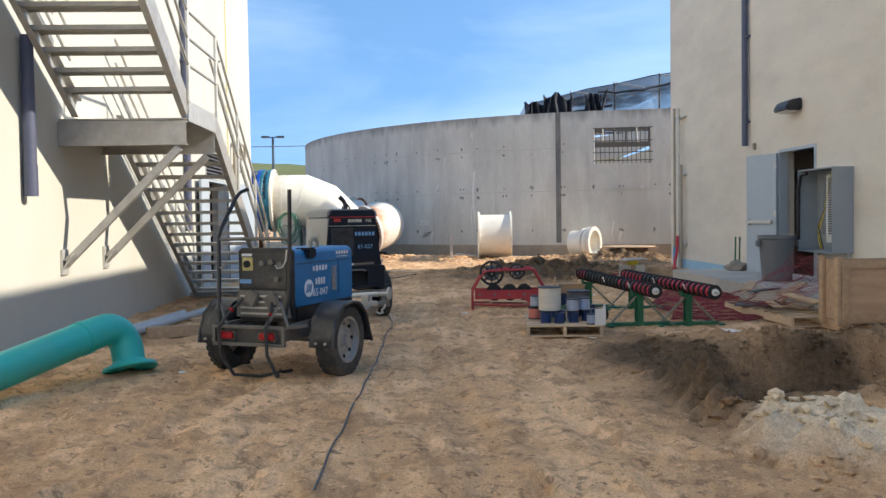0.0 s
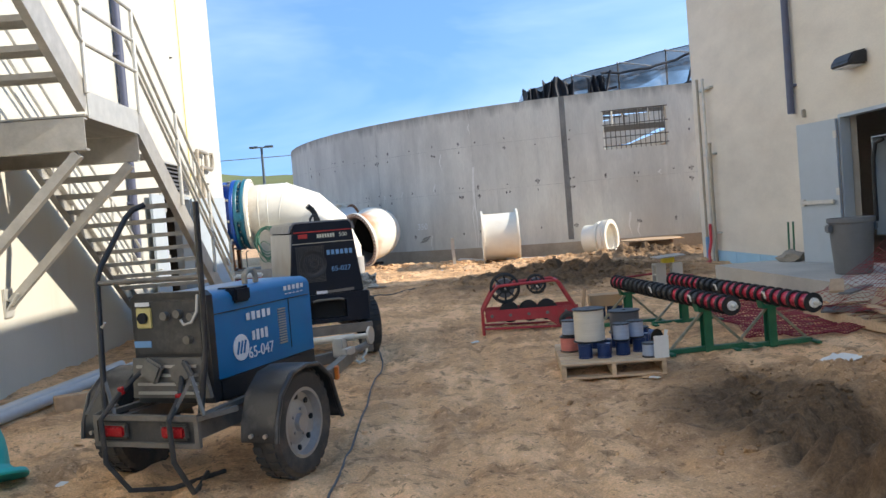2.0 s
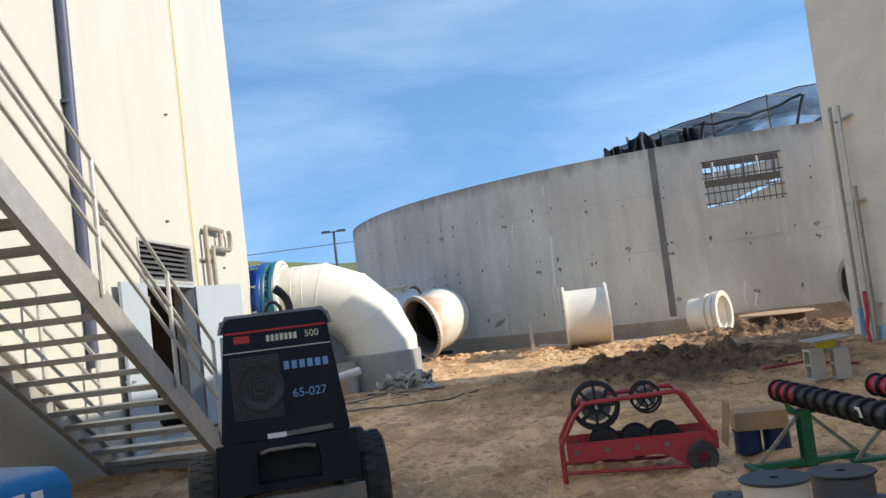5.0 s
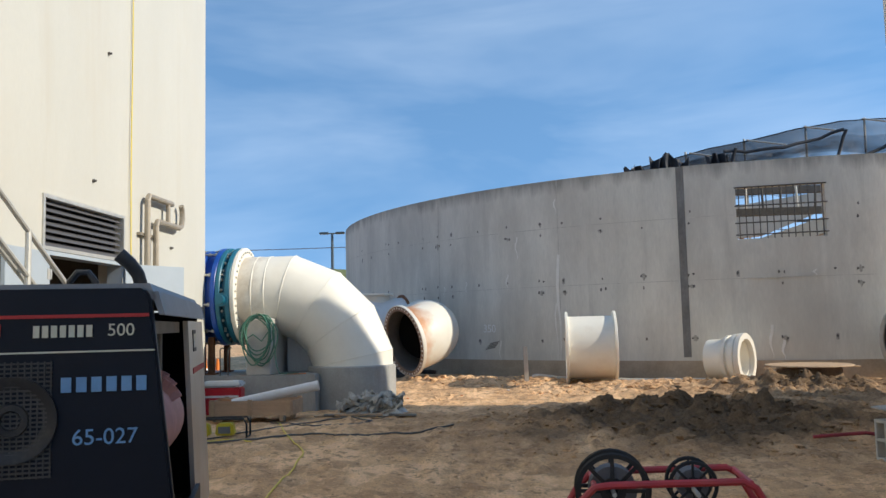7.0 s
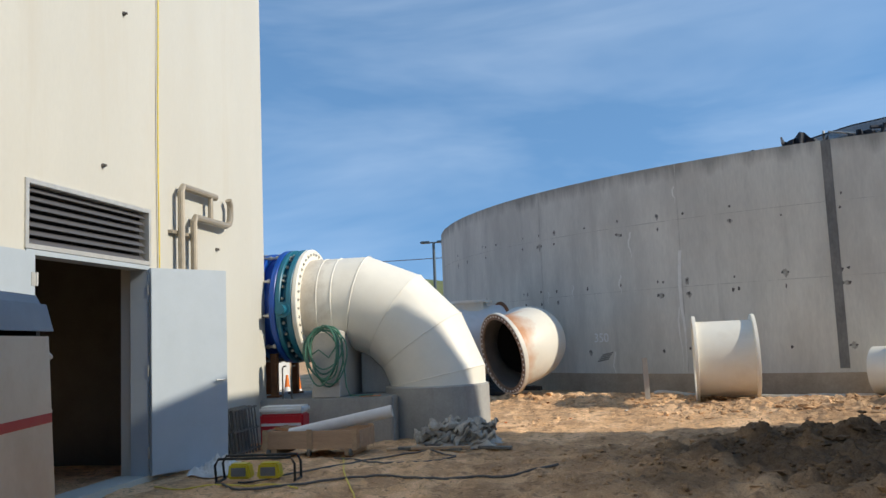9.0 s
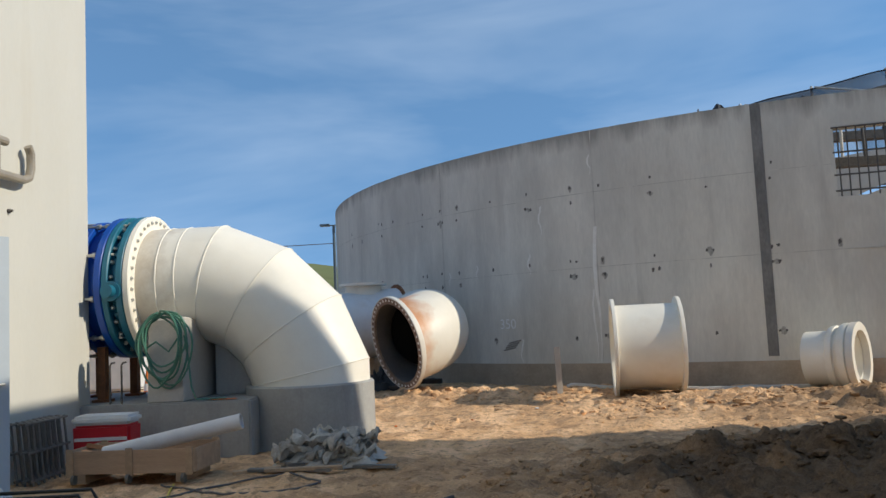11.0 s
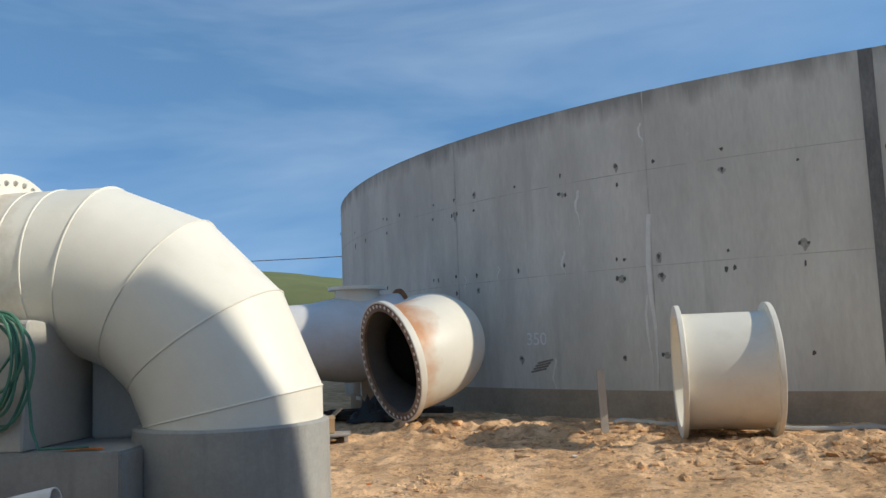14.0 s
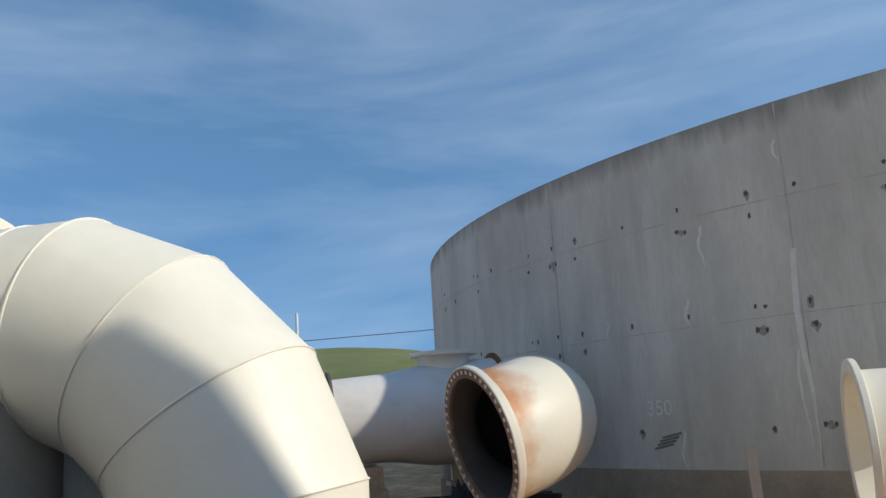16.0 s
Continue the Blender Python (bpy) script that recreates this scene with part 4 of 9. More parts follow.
bar(bm, (6.05, 26.1, 0.435), (7.95, 26.3, 0.435), 0.07, 0.03)
solid("timber", bm, M["wood"], Matrix.Identity(4), "dark timber batten under the plywood lid", "timber")
# flanged pipe lying between the tank and the tan building
wp = thing("flanged_pipe", Matrix.Identity(4), "grey flanged pipe lying open-ended beside the tank", "pipe")
q = Matrix.Translation((9.32, 27.6, 0.88)) @ Vector((-1.0, -0.12, 0)).normalized().to_track_quat("Z", "Y").to_matrix().to_4x4()
for name, prof, m_ in (("barrel", [(0.55, -3.4), (0.58, -3.4), (0.58, -0.08), (0.55, -0.08)], M["pipe_white"]), ("flange", [(0.55, -0.08), (0.70, -0.08), (0.71, -0.07), (0.71, -0.01), (0.70, 0.0), (0.55, 0.0)], M["galv"]), ("lining", [(0.0, -2.5), (0.545, -2.5), (0.545, -0.02), (0.54, -0.02)], M["inside"])):
    bm = bm_new()
    lathe(bm, prof, q, 44, closed=name != "lining")
    part(name, bm, m_, wp)
for x in (10.0, 12.0):
    bm = bm_new()
    box(bm, (x, 27.75, 0.12), (0.3, 1.1, 0.36), 0.01)
    solid("timber_block", bm, M["wood"], Matrix.Identity(4), "timber block under the flanged pipe", "timber", "cribbing")


# ---- details of the tank wall ----
def tank_pose(x, z, off=0.0):
    """A pose on the tank's face: local x runs along the wall, z up, -y out of the wall."""
    a = math.acos((TCX - x) / TR)
    n = Vector((-math.cos(a), -math.sin(a), 0))
    p = Vector((TCX, TCY, 0)) + n * (TR + off)
    return pose(p.x, p.y, z, 0, 0, math.degrees(math.atan2(n.x, -n.y)))


tank_ob = bpy.data.objects["wall_tank"]
M["tie_dark"] = mat("tie_hole", (0.115, 0.105, 0.095), 0.9, var=0.4, scale=20, bump=0)
M["joint"] = mat("joint_seal", (0.19, 0.185, 0.175), 0.9, var=0.5, scale=3, fine=30, bump=0.3, stretch=(1, 1, 0.4))
M["patch"] = mat("grout_and_reflection", (0.80, 0.78, 0.73), 0.9, var=0.15, scale=6, bump=0.15)
M["joint_pale"] = mat("scrawl_grey", (0.24, 0.225, 0.20), 0.9, var=0.4, scale=20, bump=0)
M["chalk"] = mat("chalk", (0.85, 0.85, 0.84), 0.9, var=0.15, scale=12, bump=0)
M["tie_stain"] = mat("tie_stain", (0.36, 0.34, 0.30), 0.9, var=0.5, scale=14, fine=60, bump=0.1)
M["seam"] = mat("form_seam", (0.52, 0.495, 0.44), 0.9, var=0.4, scale=3, bump=0)
M["wetband"] = mat("dark_footing_band", (0.40, 0.325, 0.245), 0.92, var=0.3, scale=1.2, fine=20, bump=0.2)


def on_tank(name, me, x, z, off):
    o = new(name, me)
    o.parent = tank_ob
    o.matrix_basis = tank_pose(x, z, off)
    return o


def face_strip(bm, x0, x1, z0, z1, off, n=24):
    """A thin band that follows the curve of the wall."""
    top, bot = [], []
    for k in range(n + 1):
        a = math.acos((TCX - x0) / TR) + (math.acos((TCX - x1) / TR) - math.acos((TCX - x0) / TR)) * k / n
        c = Vector((TCX - (TR + off) * math.cos(a), TCY - (TR + off) * math.sin(a), 0))
        c2 = Vector((TCX - (TR - 0.02) * math.cos(a), TCY - (TR - 0.02) * math.sin(a), 0))
        top.append((bm.verts.new((c.x, c.y, z1)), bm.verts.new((c2.x, c2.y, z1))))
        bot.append((bm.verts.new((c.x, c.y, z0)), bm.verts.new((c2.x, c2.y, z0))))
    for k in range(n):
        bm.faces.new((bot[k][0], bot[k + 1][0], top[k + 1][0], top[k][0]))
        bm.faces.new((top[k][0], top[k + 1][0], top[k + 1][1], top[k][1]))
        bm.faces.new((bot[k][0], bot[k + 1][0], bot[k + 1][1], bot[k][1]))
    for k in (0, n):
        bm.faces.new((bot[k][0], top[k][0], top[k][1], bot[k][1]))


rt = random.Random(11)
blob = []
for v in range(5):
    bm = bm_new()
    pts = [(0.036 * (0.6 + 0.6 * rt.random()) * math.cos(math.tau * k / 11), 0.042 * (0.6 + 0.7 * rt.random()) * math.sin(math.tau * k / 11)) for k in range(11)]
    prism(bm, pts, "y", -0.006, 0.01)
    blob.append(mesh_of("tie_hole", bm, M["tie_dark"]))
TIE_X = [-3.6, -3.15, -2.45, -2.04, -1.2, -0.74, -0.31, 0.45, 1.26, 2.11, 2.67, 3.59, 4.51, 5.58, 6.56, 7.5, 8.6, 9.17]
stain = []
for v in range(4):
    bm = bm_new()
    prism(bm, [((0.05 + 0.05 * rt.random()) * math.cos(math.tau * k / 13), (0.07 + 0.06 * rt.random()) * math.sin(math.tau * k / 13) - 0.02) for k in range(13)], "y", -0.003, 0.01)
    stain.append(mesh_of("tie_stain", bm, M["tie_stain"]))
for x in TIE_X:
    for z, miss in ((0.96, 0.25), (2.19, 0.3), (2.49, 0.1), (3.69, 0.3), (3.98, 0.1)):
        if rt.random() < miss or (WIN[0] - 0.2 < x < WIN[1] + 0.2 and z > 3.0):
            continue
        xx, zz = x + rt.uniform(-0.02, 0.02), z + rt.uniform(-0.02, 0.02)
        if rt.random() < 0.45:
            o = on_tank("tie_stain", stain[rt.randrange(4)], xx, zz, 0.0)
            o.scale = (rt.uniform(0.4, 0.8), 1.0, rt.uniform(0.4, 0.95))
        for q in ((0,) if rt.random() < 0.72 else (-0.06, 0.05)):
            on_tank("tie_hole", blob[rt.randrange(5)], xx + q, zz + q * rt.uniform(-0.4, 0.4), 0.0).scale = (rt.uniform(0.5, 1.0), 1.0, rt.uniform(0.5, 1.0))
for z in (2.335, 3.84):
    bm = bm_new()
    face_strip(bm, -4.4, WIN[0] - 0.05 if z > 3.2 else 9.5, z, z + 0.012, 0.003, 60)
    part("form_seam", bm, M["seam"], tank_ob)
bm = bm_new()
face_strip(bm, -4.9, 10.0, -0.3, 0.44, 0.012, 80)
part("footing_band", bm, M["wetband"], tank_ob, "darker earth-stained band along the foot")
for x in (5.41,):
    bm = bm_new()
    face_strip(bm, x - 0.085, x + 0.085, 0.52, TH - 0.004, 0.008, 3)
    part("expansion_joint", bm, M["joint"], tank_ob, "dark vertical expansion joint strip")
for k, x in enumerate((-0.7, 2.55)):
    bm = bm_new()
    face_strip(bm, x, x + 0.014, 0.5, TH - 0.01, 0.004, 2)
    part("form_seam", bm, M["seam"], tank_ob)
# grout runs: uneven pale streaks; those at x 7.2 and 7.45 paint reflected light
for x, z0, z1, w in ((2.53, 0.45, 3.15, 0.085), (2.45, 0.5, 1.9, 0.04), (1.5, 3.1, 3.7, 0.05), (2.5, 4.2, 4.6, 0.035), (1.23, 2.3, 2.72, 0.045), (1.0, 0.35, 0.95, 0.04), (0.1, 2.3, 2.6, 0.03), (-0.55, 2.2, 2.5, 0.03), (7.2, 0.5, 1.25, 0.07), (7.45, 0.45, 0.9, 0.07), (8.2, 2.35, 2.5, 0.05)):
    bm = bm_new()
    n = 14
    left, right = [], []
    for k in range(n + 1):
        t = k / n
        wob = 0.03 * math.sin(t * 7 + x) + rt.uniform(-0.01, 0.01)
        ww = w * (0.35 + 0.65 * math.sin(math.pi * min(1, 0.15 + t * 0.8))) * (1.25 - t)
        left.append((wob - ww / 2, z1 + (z0 - z1) * (1 - (1 - t))))
        right.append((wob + ww / 2, z1 + (z0 - z1) * t))
    prism(bm, left + right[::-1], "y", -0.005, 0.02)
    bmesh.ops.translate(bm, verts=bm.verts, vec=(0, 0, 0))
    o = part("pale_run", bm, M["patch"], tank_ob, "pale uneven run, grout and painted reflected light")
    o.matrix_basis = tank_pose(x, 0.0, 0.0)
lettering("chalk_number", "350", 0.30, tank_pose(0.73, 1.27, 0.012) @ pose(0, 0, 0, 90, 0, 0), M["chalk"], tank_ob, "chalked number 350")
bm = bm_new()
for k in range(4):
    bar(bm, (-0.18 + 0.05 * k, -0.004, 0.05 * k), (0.15 + 0.05 * k, -0.004, 0.06 + 0.05 * k), 0.006, 0.03)
o = part("scrawl", bm, M["joint_pale"], tank_ob, "dark scribbled mark")
o.matrix_basis = tank_pose(0.75, 0.72, 0.0)

# bars across the square opening
wo = thing("window_1", tank_pose((WIN[0] + WIN[1]) / 2, 0, -0.06), "square opening in the tank wall crossed by dark steel bars", "opening", kind="structure")
ww = WIN[1] - WIN[0]
for k in range(13):
    bm = bm_new()
    rod(bm, (-ww / 2 + 0.04 + k * (ww - 0.08) / 12, 0, WIN[2] - 0.06), (-ww / 2 + 0.04 + k * (ww - 0.08) / 12, 0, WIN[3] + 0.06), 0.014, 6)
    part("bar", bm, M["tie_dark"], wo)
for z in (WIN[2] + 0.10, WIN[2] + 0.38, WIN[2] + 0.78, WIN[3] - 0.02):
    bm = bm_new()
    rod(bm, (-ww / 2 - 0.06, -0.03, z), (ww / 2 + 0.06, -0.03, z), 0.016, 6)
    part("cross_bar", bm, M["tie_dark"], wo)
# works inside the tank, seen through the bars
for z, y in ((3.98, 30.2), (4.62, 31.0)):
    bm = bm_new()
    bar(bm, (5.6, y, z), (10.5, y + 0.2, z + 0.06), 0.25, 0.17)
    solid("walkway_beam", bm, M["tie_dark"], Matrix.Identity(4), "dark steel walkway beam inside the tank", "beam", "walkway beams")
for k in range(9):
    bm = bm_new()
    rod(bm, (5.9 + 0.42 * k, 30.4, 4.0), (5.9 + 0.42 * k + 0.05 * math.sin(k * 3.0), 30.4, 5.0), 0.03, 8)
    solid("guard_post", bm, M["tie_dark"] if k % 3 else M["primer"], Matrix.Identity(4), "short guard post on the walkway inside the tank", "post", "walkway posts")
bm = bm_new()
prism(bm, [(6.0, 4.35), (12.5, 5.25), (12.5, 4.70), (10.4, 4.45), (8.6, 3.75), (6.0, 3.55)], "y", 33.6, 34.1)
solid("inner_channel", bm, M["concrete"], Matrix.Identity(4), "sloping concrete channel inside the tank", "channel", smooth=False)
bm = bm_new()
prism(bm, [(5.0, 2.2), (13.5, 2.2), (13.5, 5.0), (11.5, 4.6), (9.0, 3.8), (5.0, 3.4)], "y", 35.2, 35.5)
solid("inner_wall", bm, M["white_wall"], Matrix.Identity(4), "pale sloping inner wall of the tank works", "wall", smooth=False)
bm = bm_new()
bar(bm, (8.2, 33.5, 3.05), (11.6, 33.5, 4.15), 0.06, 0.10)
solid("inner_rail", bm, M["wood"], Matrix.Identity(4), "pale timber rail inside the tank", "rail")
for k in range(6):
    bm = bm_new()
    rod(bm, (5.0 + k * 1.3, 38.5, 0), (5.0 + k * 0.8, 38.5, 4.95), 0.05, 8)
    solid("scaffold_post", bm, M["rust"], Matrix.Identity(4), "rusty scaffold post inside the tank", "scaffold post", "scaffold inside the tank")

for k in range(3):
    bm = bm_new()
    z = 4.6 + 0.4 * k
    bar(bm, (4.8, 37.9 + 0.1 * (k % 2), z), (12.0, 38.2, z + 0.35 * math.sin(k * 2.3)), 0.05, 0.12 if k % 2 else 0.05)
    solid("scaffold_ledger", bm, M["galv"] if k % 2 else M["tie_dark"], Matrix.Identity(4), "horizontal scaffold tube inside the tank", "scaffold tube", "scaffold inside the tank")

# dark debris netting stretched over the far scaffold
M["net"] = mat("black_netting", (0.015, 0.017, 0.022), 0.7, var=0.4, scale=3, fine=90, bump=0.1)
nb = M["net"].node_tree.nodes["Principled BSDF"]
nn = M["net"].node_tree.nodes.new("ShaderNodeTexNoise")
nn.inputs["Scale"].default_value = 1.6
nn.inputs["Detail"].default_value = 3.0
nr = M["net"].node_tree.nodes.new("ShaderNodeMapRange")
nr.inputs["From Min"].default_value, nr.inputs["From Max"].default_value = 0.35, 0.65
nr.inputs["To Min"].default_value, nr.inputs["To Max"].default_value = 0.30, 0.72
M["net_fold"] = mat("net_fold", (0.02, 0.022, 0.028), 0.7, var=0.3, scale=8, bump=0.2)
M["net"].node_tree.links.new(nn.outputs["Fac"], nr.inputs["Value"])
M["net"].node_tree.links.new(nr.outputs["Result"], nb.inputs["Alpha"])
net = thing("debris_netting", Matrix.Identity(4), "sagging black debris netting over posts inside the tank", "netting")


def net_ridge(u):
    return 6.40 + 1.6 * min(1, u * 1.5) ** 0.8 - 0.05 * abs(math.sin(u * 12))


def net_sheet(nu, nv, at):
    b2 = bm_new()
    g = [[b2.verts.new(at(i / nu, j / nv)) for i in range(nu + 1)] for j in range(nv + 1)]
    for j in range(nv):
        for i in range(nu):
            b2.faces.new((g[j][i], g[j][i + 1], g[j + 1][i + 1], g[j + 1][i]))
    part("net", b2, M["net"], net)


def hang(u, v):
    x = 5.4 + 11.0 * u
    z = net_ridge(u) + (5.3 - net_ridge(u)) * v
    return (x, 38.0 - 1.0 * v + 0.5 * v * noise.noise((x * 1.6, v * 1.5, 5.0)) + 0.22 * v * math.sin(x * 3.2 + v * 5), z)


def lean_back(u, v):
    x = 5.4 + 11.0 * u
    return (x, 38.0 + 3.0 * v, net_ridge(u) - 0.3 * math.sin(v * math.pi) * abs(math.sin(u * 12.5)) - 0.4 * v)


def swag(u, v):
    x = 7.2 + 9.0 * u
    top = 6.55 + 1.15 * u + 0.12 * math.sin(u * 14)
    return (x, 37.4 + 0.25 * noise.noise((x * 2, v * 3, 2)), top - v * (0.30 + 0.30 * abs(math.sin(u * 7.0))))


net_sheet(90, 14, hang)
net_sheet(50, 6, lean_back)
net_sheet(70, 6, swag)
for x0, z0, x1, z1 in ((5.5, 6.2, 9.2, 6.3), (8.6, 6.9, 12.5, 7.5), (11.0, 6.0, 14.5, 7.3), (9.0, 7.0, 8.4, 5.4), (12.6, 7.5, 11.7, 5.6)):
    bm = bm_new()
    tube(bm, [(x0 + (x1 - x0) * k / 10, 37.25 + 0.08 * math.sin(k), z0 + (z1 - z0) * k / 10 - 0.22 * math.sin(math.pi * k / 10) + 0.03 * math.sin(k * 2.2)) for k in range(11)], 0.055, 7)
    part("fold", bm, M["net_fold"], net, "bunched dark fold of netting")
bm = bm_new()
tube(bm, [(5.4 + 11.0 * k / 30, 38.0, net_ridge(k / 30)) for k in range(31)], 0.02, 6)
part("edge_rope", bm, M["net_fold"], net)
for k in range(6):
    u = 0.03 + k * 0.175
    bm = bm_new()
    rod(bm, (5.4 + 11.0 * u, 38.05, 0), (5.4 + 11.0 * u + 0.12 * math.sin(k * 5.0), 38.05, net_ridge(u) + 0.08), 0.04, 8)
    part("post", bm, M["galv"], net)
    if k:
        bm = bm_new()
        rod(bm, (5.4 + 11.0 * u, 38.0, net_ridge(u) + 0.04), (5.4 + 11.0 * u + 1.2, 37.6, net_ridge(u) - 0.25), 0.03, 8)
        part("strut", bm, M["galv"], net, "pale steel strut")
def bunch(x0, wide, low, high, seed):
    """Netting gathered into hanging folds with a ragged top."""
    b2 = bm_new()
    g = []
    for j in range(15):
        row = []
        for i in range(41):
            u, v = i / 40, j / 14
            top = high + 0.35 * noise.noise((u * 3.0, seed, 1.0)) + 0.12 * noise.noise((u * 11.0, seed, 4.0))
            x = x0 + wide * (u - 0.5) * (1 + 0.25 * v) + 0.06 * math.sin(v * 5 + u * 9)
            y = 37.15 - 0.25 * v + 0.16 * math.sin(u * 26 + seed + v * 1.5) + 0.10 * noise.noise((u * 6, v * 3, seed))
            row.append(b2.verts.new((x, y, top + (low - top) * v)))
        g.append(row)
    for j in range(14):
        for i in range(40):
            b2.faces.new((g[j][i], g[j][i + 1], g[j + 1][i + 1], g[j + 1][i]))
    part("net_drape", b2, M["net_fold"], net, "gathered dark fold of hanging netting")


bunch(5.75, 0.9, 5.0, 6.45, 1.0)
bunch(6.75, 1.3, 5.0, 6.75, 5.0)
bunch(8.3, 0.7, 5.6, 6.8, 9.0)


# ---- outside steel stair ----
SX0, SX1 = -4.12, -2.72
SLOPE = 0.64
M["rail"] = mat("rail_steel", (0.58, 0.57, 0.53), 0.45, 0.45, var=0.15, scale=7, fine=80, bump=0.08)


def channel(bm, a, b, depth, flange, side):
    """A steel channel from a to b whose flanges point to side (+1 or -1 along x)."""
    a, b = Vector(a), Vector(b)
    bar(bm, a, b, 0.012, depth, up=(0, 0, 1)) if abs((b - a).x) > 1 else None
    d = (b - a).normalized()
    n = d.cross(Vector((1, 0, 0))).normalized()
    if n.z < 0:
        n = -n
    rot = Matrix((Vector((1, 0, 0)), n, d)).transposed()
    if rot.determinant() < 0:
        rot = Matrix((Vector((-1, 0, 0)), n, d)).transposed()
    L = (b - a).length
    box(bm, (a + b) / 2, (0.014, depth, L), 0, rot)
    for s in (-1, 1):
        box(bm, (a + b) / 2 + n * s * (depth / 2 - 0.007) + Vector((side * flange / 2, 0, 0)), (flange, 0.014, L), 0, rot)


def stair():
    st = thing("stair", Matrix.Identity(4), "galvanised steel outside stair with open treads fixed to the pale wall", "stair")
    top = 2.78
    lo0, lo1 = Vector((0, 12.33, 2.92)), Vector((0, 16.75, 0.09))
    up0, up1 = Vector((0, 10.85, 2.92)), Vector((0, 5.3, 2.92 + SLOPE * 5.55))
    for a, b in ((lo0, lo1), (up0, up1)):
        for x, side in ((SX0, 1), (SX1, -1)):
            bm = bm_new()
            channel(bm, (x, a.y, a.z), (x, b.y, b.z), 0.27, 0.07, side)
            part("stringer", bm, M["galv"], st, smooth=False)
    # treads: folded steel pans, each a part on one mesh
    bm = bm_new()
    w = SX1 - SX0 - 0.04
    box(bm, (0, 0, 0), (w, 0.27, 0.008))
    box(bm, (0, -0.132, -0.025), (w, 0.006, 0.05))
    box(bm, (0, 0.132, -0.025), (w, 0.006, 0.05))
    for k in range(-3, 4):
        box(bm, (0, k * 0.036, -0.014), (w, 0.005, 0.024))
    tread = mesh_of("tread", bm, M["galv"])
    for a, b in ((lo0, lo1), (up0, up1)):
        n = int(abs(a.z - b.z) / 0.178)
        for k in range(1, n + 1):
            z = a.z + (b.z - a.z) * k / (n + 0.4)
            yy = a.y + (b.y - a.y) * k / (n + 0.4)
            o = new("tread", tread)
            o.parent = st
            o.matrix_basis = Matrix.Translation(((SX0 + SX1) / 2, yy, z + 0.02))
    # landing: deck, beams and outer fascia plate
    bm = bm_new()
    box(bm, ((LX + SX1) / 2, 11.58, top), (SX1 - LX - 0.02, 1.56, 0.02))
    deck = part("landing_deck", bm, M["galv"], st, smooth=False)
    bm = bm_new()
    box(bm, (0, 0, 0), (SX1 - LX - 0.02, 0.006, 0.035))
    bearing = mesh_of("bearing_bar", bm, M["galv"])
    for k in range(20):
        o = new("bearing_bar", bearing)
        o.parent = deck
        o.matrix_basis = Matrix.Translation(((LX + SX1) / 2, 10.84 + k * 0.078, top - 0.028))
    for yy in (10.75, 12.32):
        bm = bm_new()
        cx = (LX + SX1) / 2
        box(bm, (cx, yy, 2.60), (SX1 - LX - 0.004, 0.014, 0.30))
        s = 1 if yy < 11.5 else -1
        box(bm, (cx, yy + s * 0.045, 2.743), (SX1 - LX - 0.004, 0.09, 0.014))
        box(bm, (cx, yy + s * 0.045, 2.457), (SX1 - LX - 0.004, 0.09, 0.014))
        part("landing_beam", bm, M["galv"], st, smooth=False)
    bm = bm_new()
    box(bm, (SX1 + 0.012, 11.58, 2.88), (0.012, 1.50, 0.26), 0.003)
    part("fascia", bm, M["rail"], st, "bright galvanised side plate")
    for yy in (10.80, 12.27):
        bm = bm_new()
        bar(bm, (SX1 - 0.1, yy, 2.42), (LX + 0.06, yy, 1.0), 0.09, 0.09, up=(0, 1, 0))
        part("brace", bm, M["galv"], st, smooth=False)
        bm = bm_new()
        box(bm, (LX + 0.016, yy, 1.0), (0.03, 0.20, 0.32), 0.004)
        bar(bm, (LX + 0.03, yy, 0.92), (LX + 0.16, yy, 1.10), 0.012, 0.2, up=(0, 1, 0))
        part("wall_plate", bm, M["rail"], st)
    # rails
    def rail_line(pts, r=0.021, name="handrail"):
        b2 = bm_new()
        tube(b2, pts, r, 8)
        part(name, b2, M["rail"], st)
    xr = SX1 + 0.03
    for h in (1.08, 0.74, 0.40):
        rail_line([(xr, 12.36, 3.05 + h), (xr, 12.46, 2.99 + h), (xr, 16.6, 2.99 + h - SLOPE * 4.14)])
        rail_line([(xr, 12.36, 3.05 + h), (xr, 10.80, 3.05 + h), (xr, 10.70, 3.1 + h), (xr, 6.2, 3.1 + h + SLOPE * 4.5)])
    rail_line([(xr - 0.09, 12.4, 2.96 + 0.86), (xr - 0.09, 16.7, 2.96 + 0.86 - SLOPE * 4.3)], 0.02)
    for h in (1.08, 0.74, 0.40):
        rail_line([(SX0 + 0.02, 12.36, 3.02 + h), (SX0 + 0.02, 16.6, 3.02 + h - SLOPE * 4.24)])
        rail_line([(SX0 + 0.02, 10.70, 3.1 + h), (SX0 + 0.02, 6.2, 3.1 + h + SLOPE * 4.5)])
    posts = [(xr, 12.36, 2.98, 4.13), (xr, 10.80, 2.98, 4.13)]
    posts += [(x, yy, 3.06 - SLOPE * (yy - 12.33) - 0.1, 2.99 + 1.10 - SLOPE * (yy - 12.46)) for x in (xr, SX0 + 0.02) for yy in (13.85, 15.35, 16.55)]
    posts += [(x, yy, 3.05 + SLOPE * (10.75 - yy) - 0.1, 3.1 + 1.10 + SLOPE * (10.7 - yy)) for x in (xr, SX0 + 0.02) for yy in (9.2, 7.7, 6.25)]
    for x, yy, z0, z1 in posts:
        bm = bm_new()
        rod(bm, (x, yy, z0), (x, yy, z1), 0.024, 10)
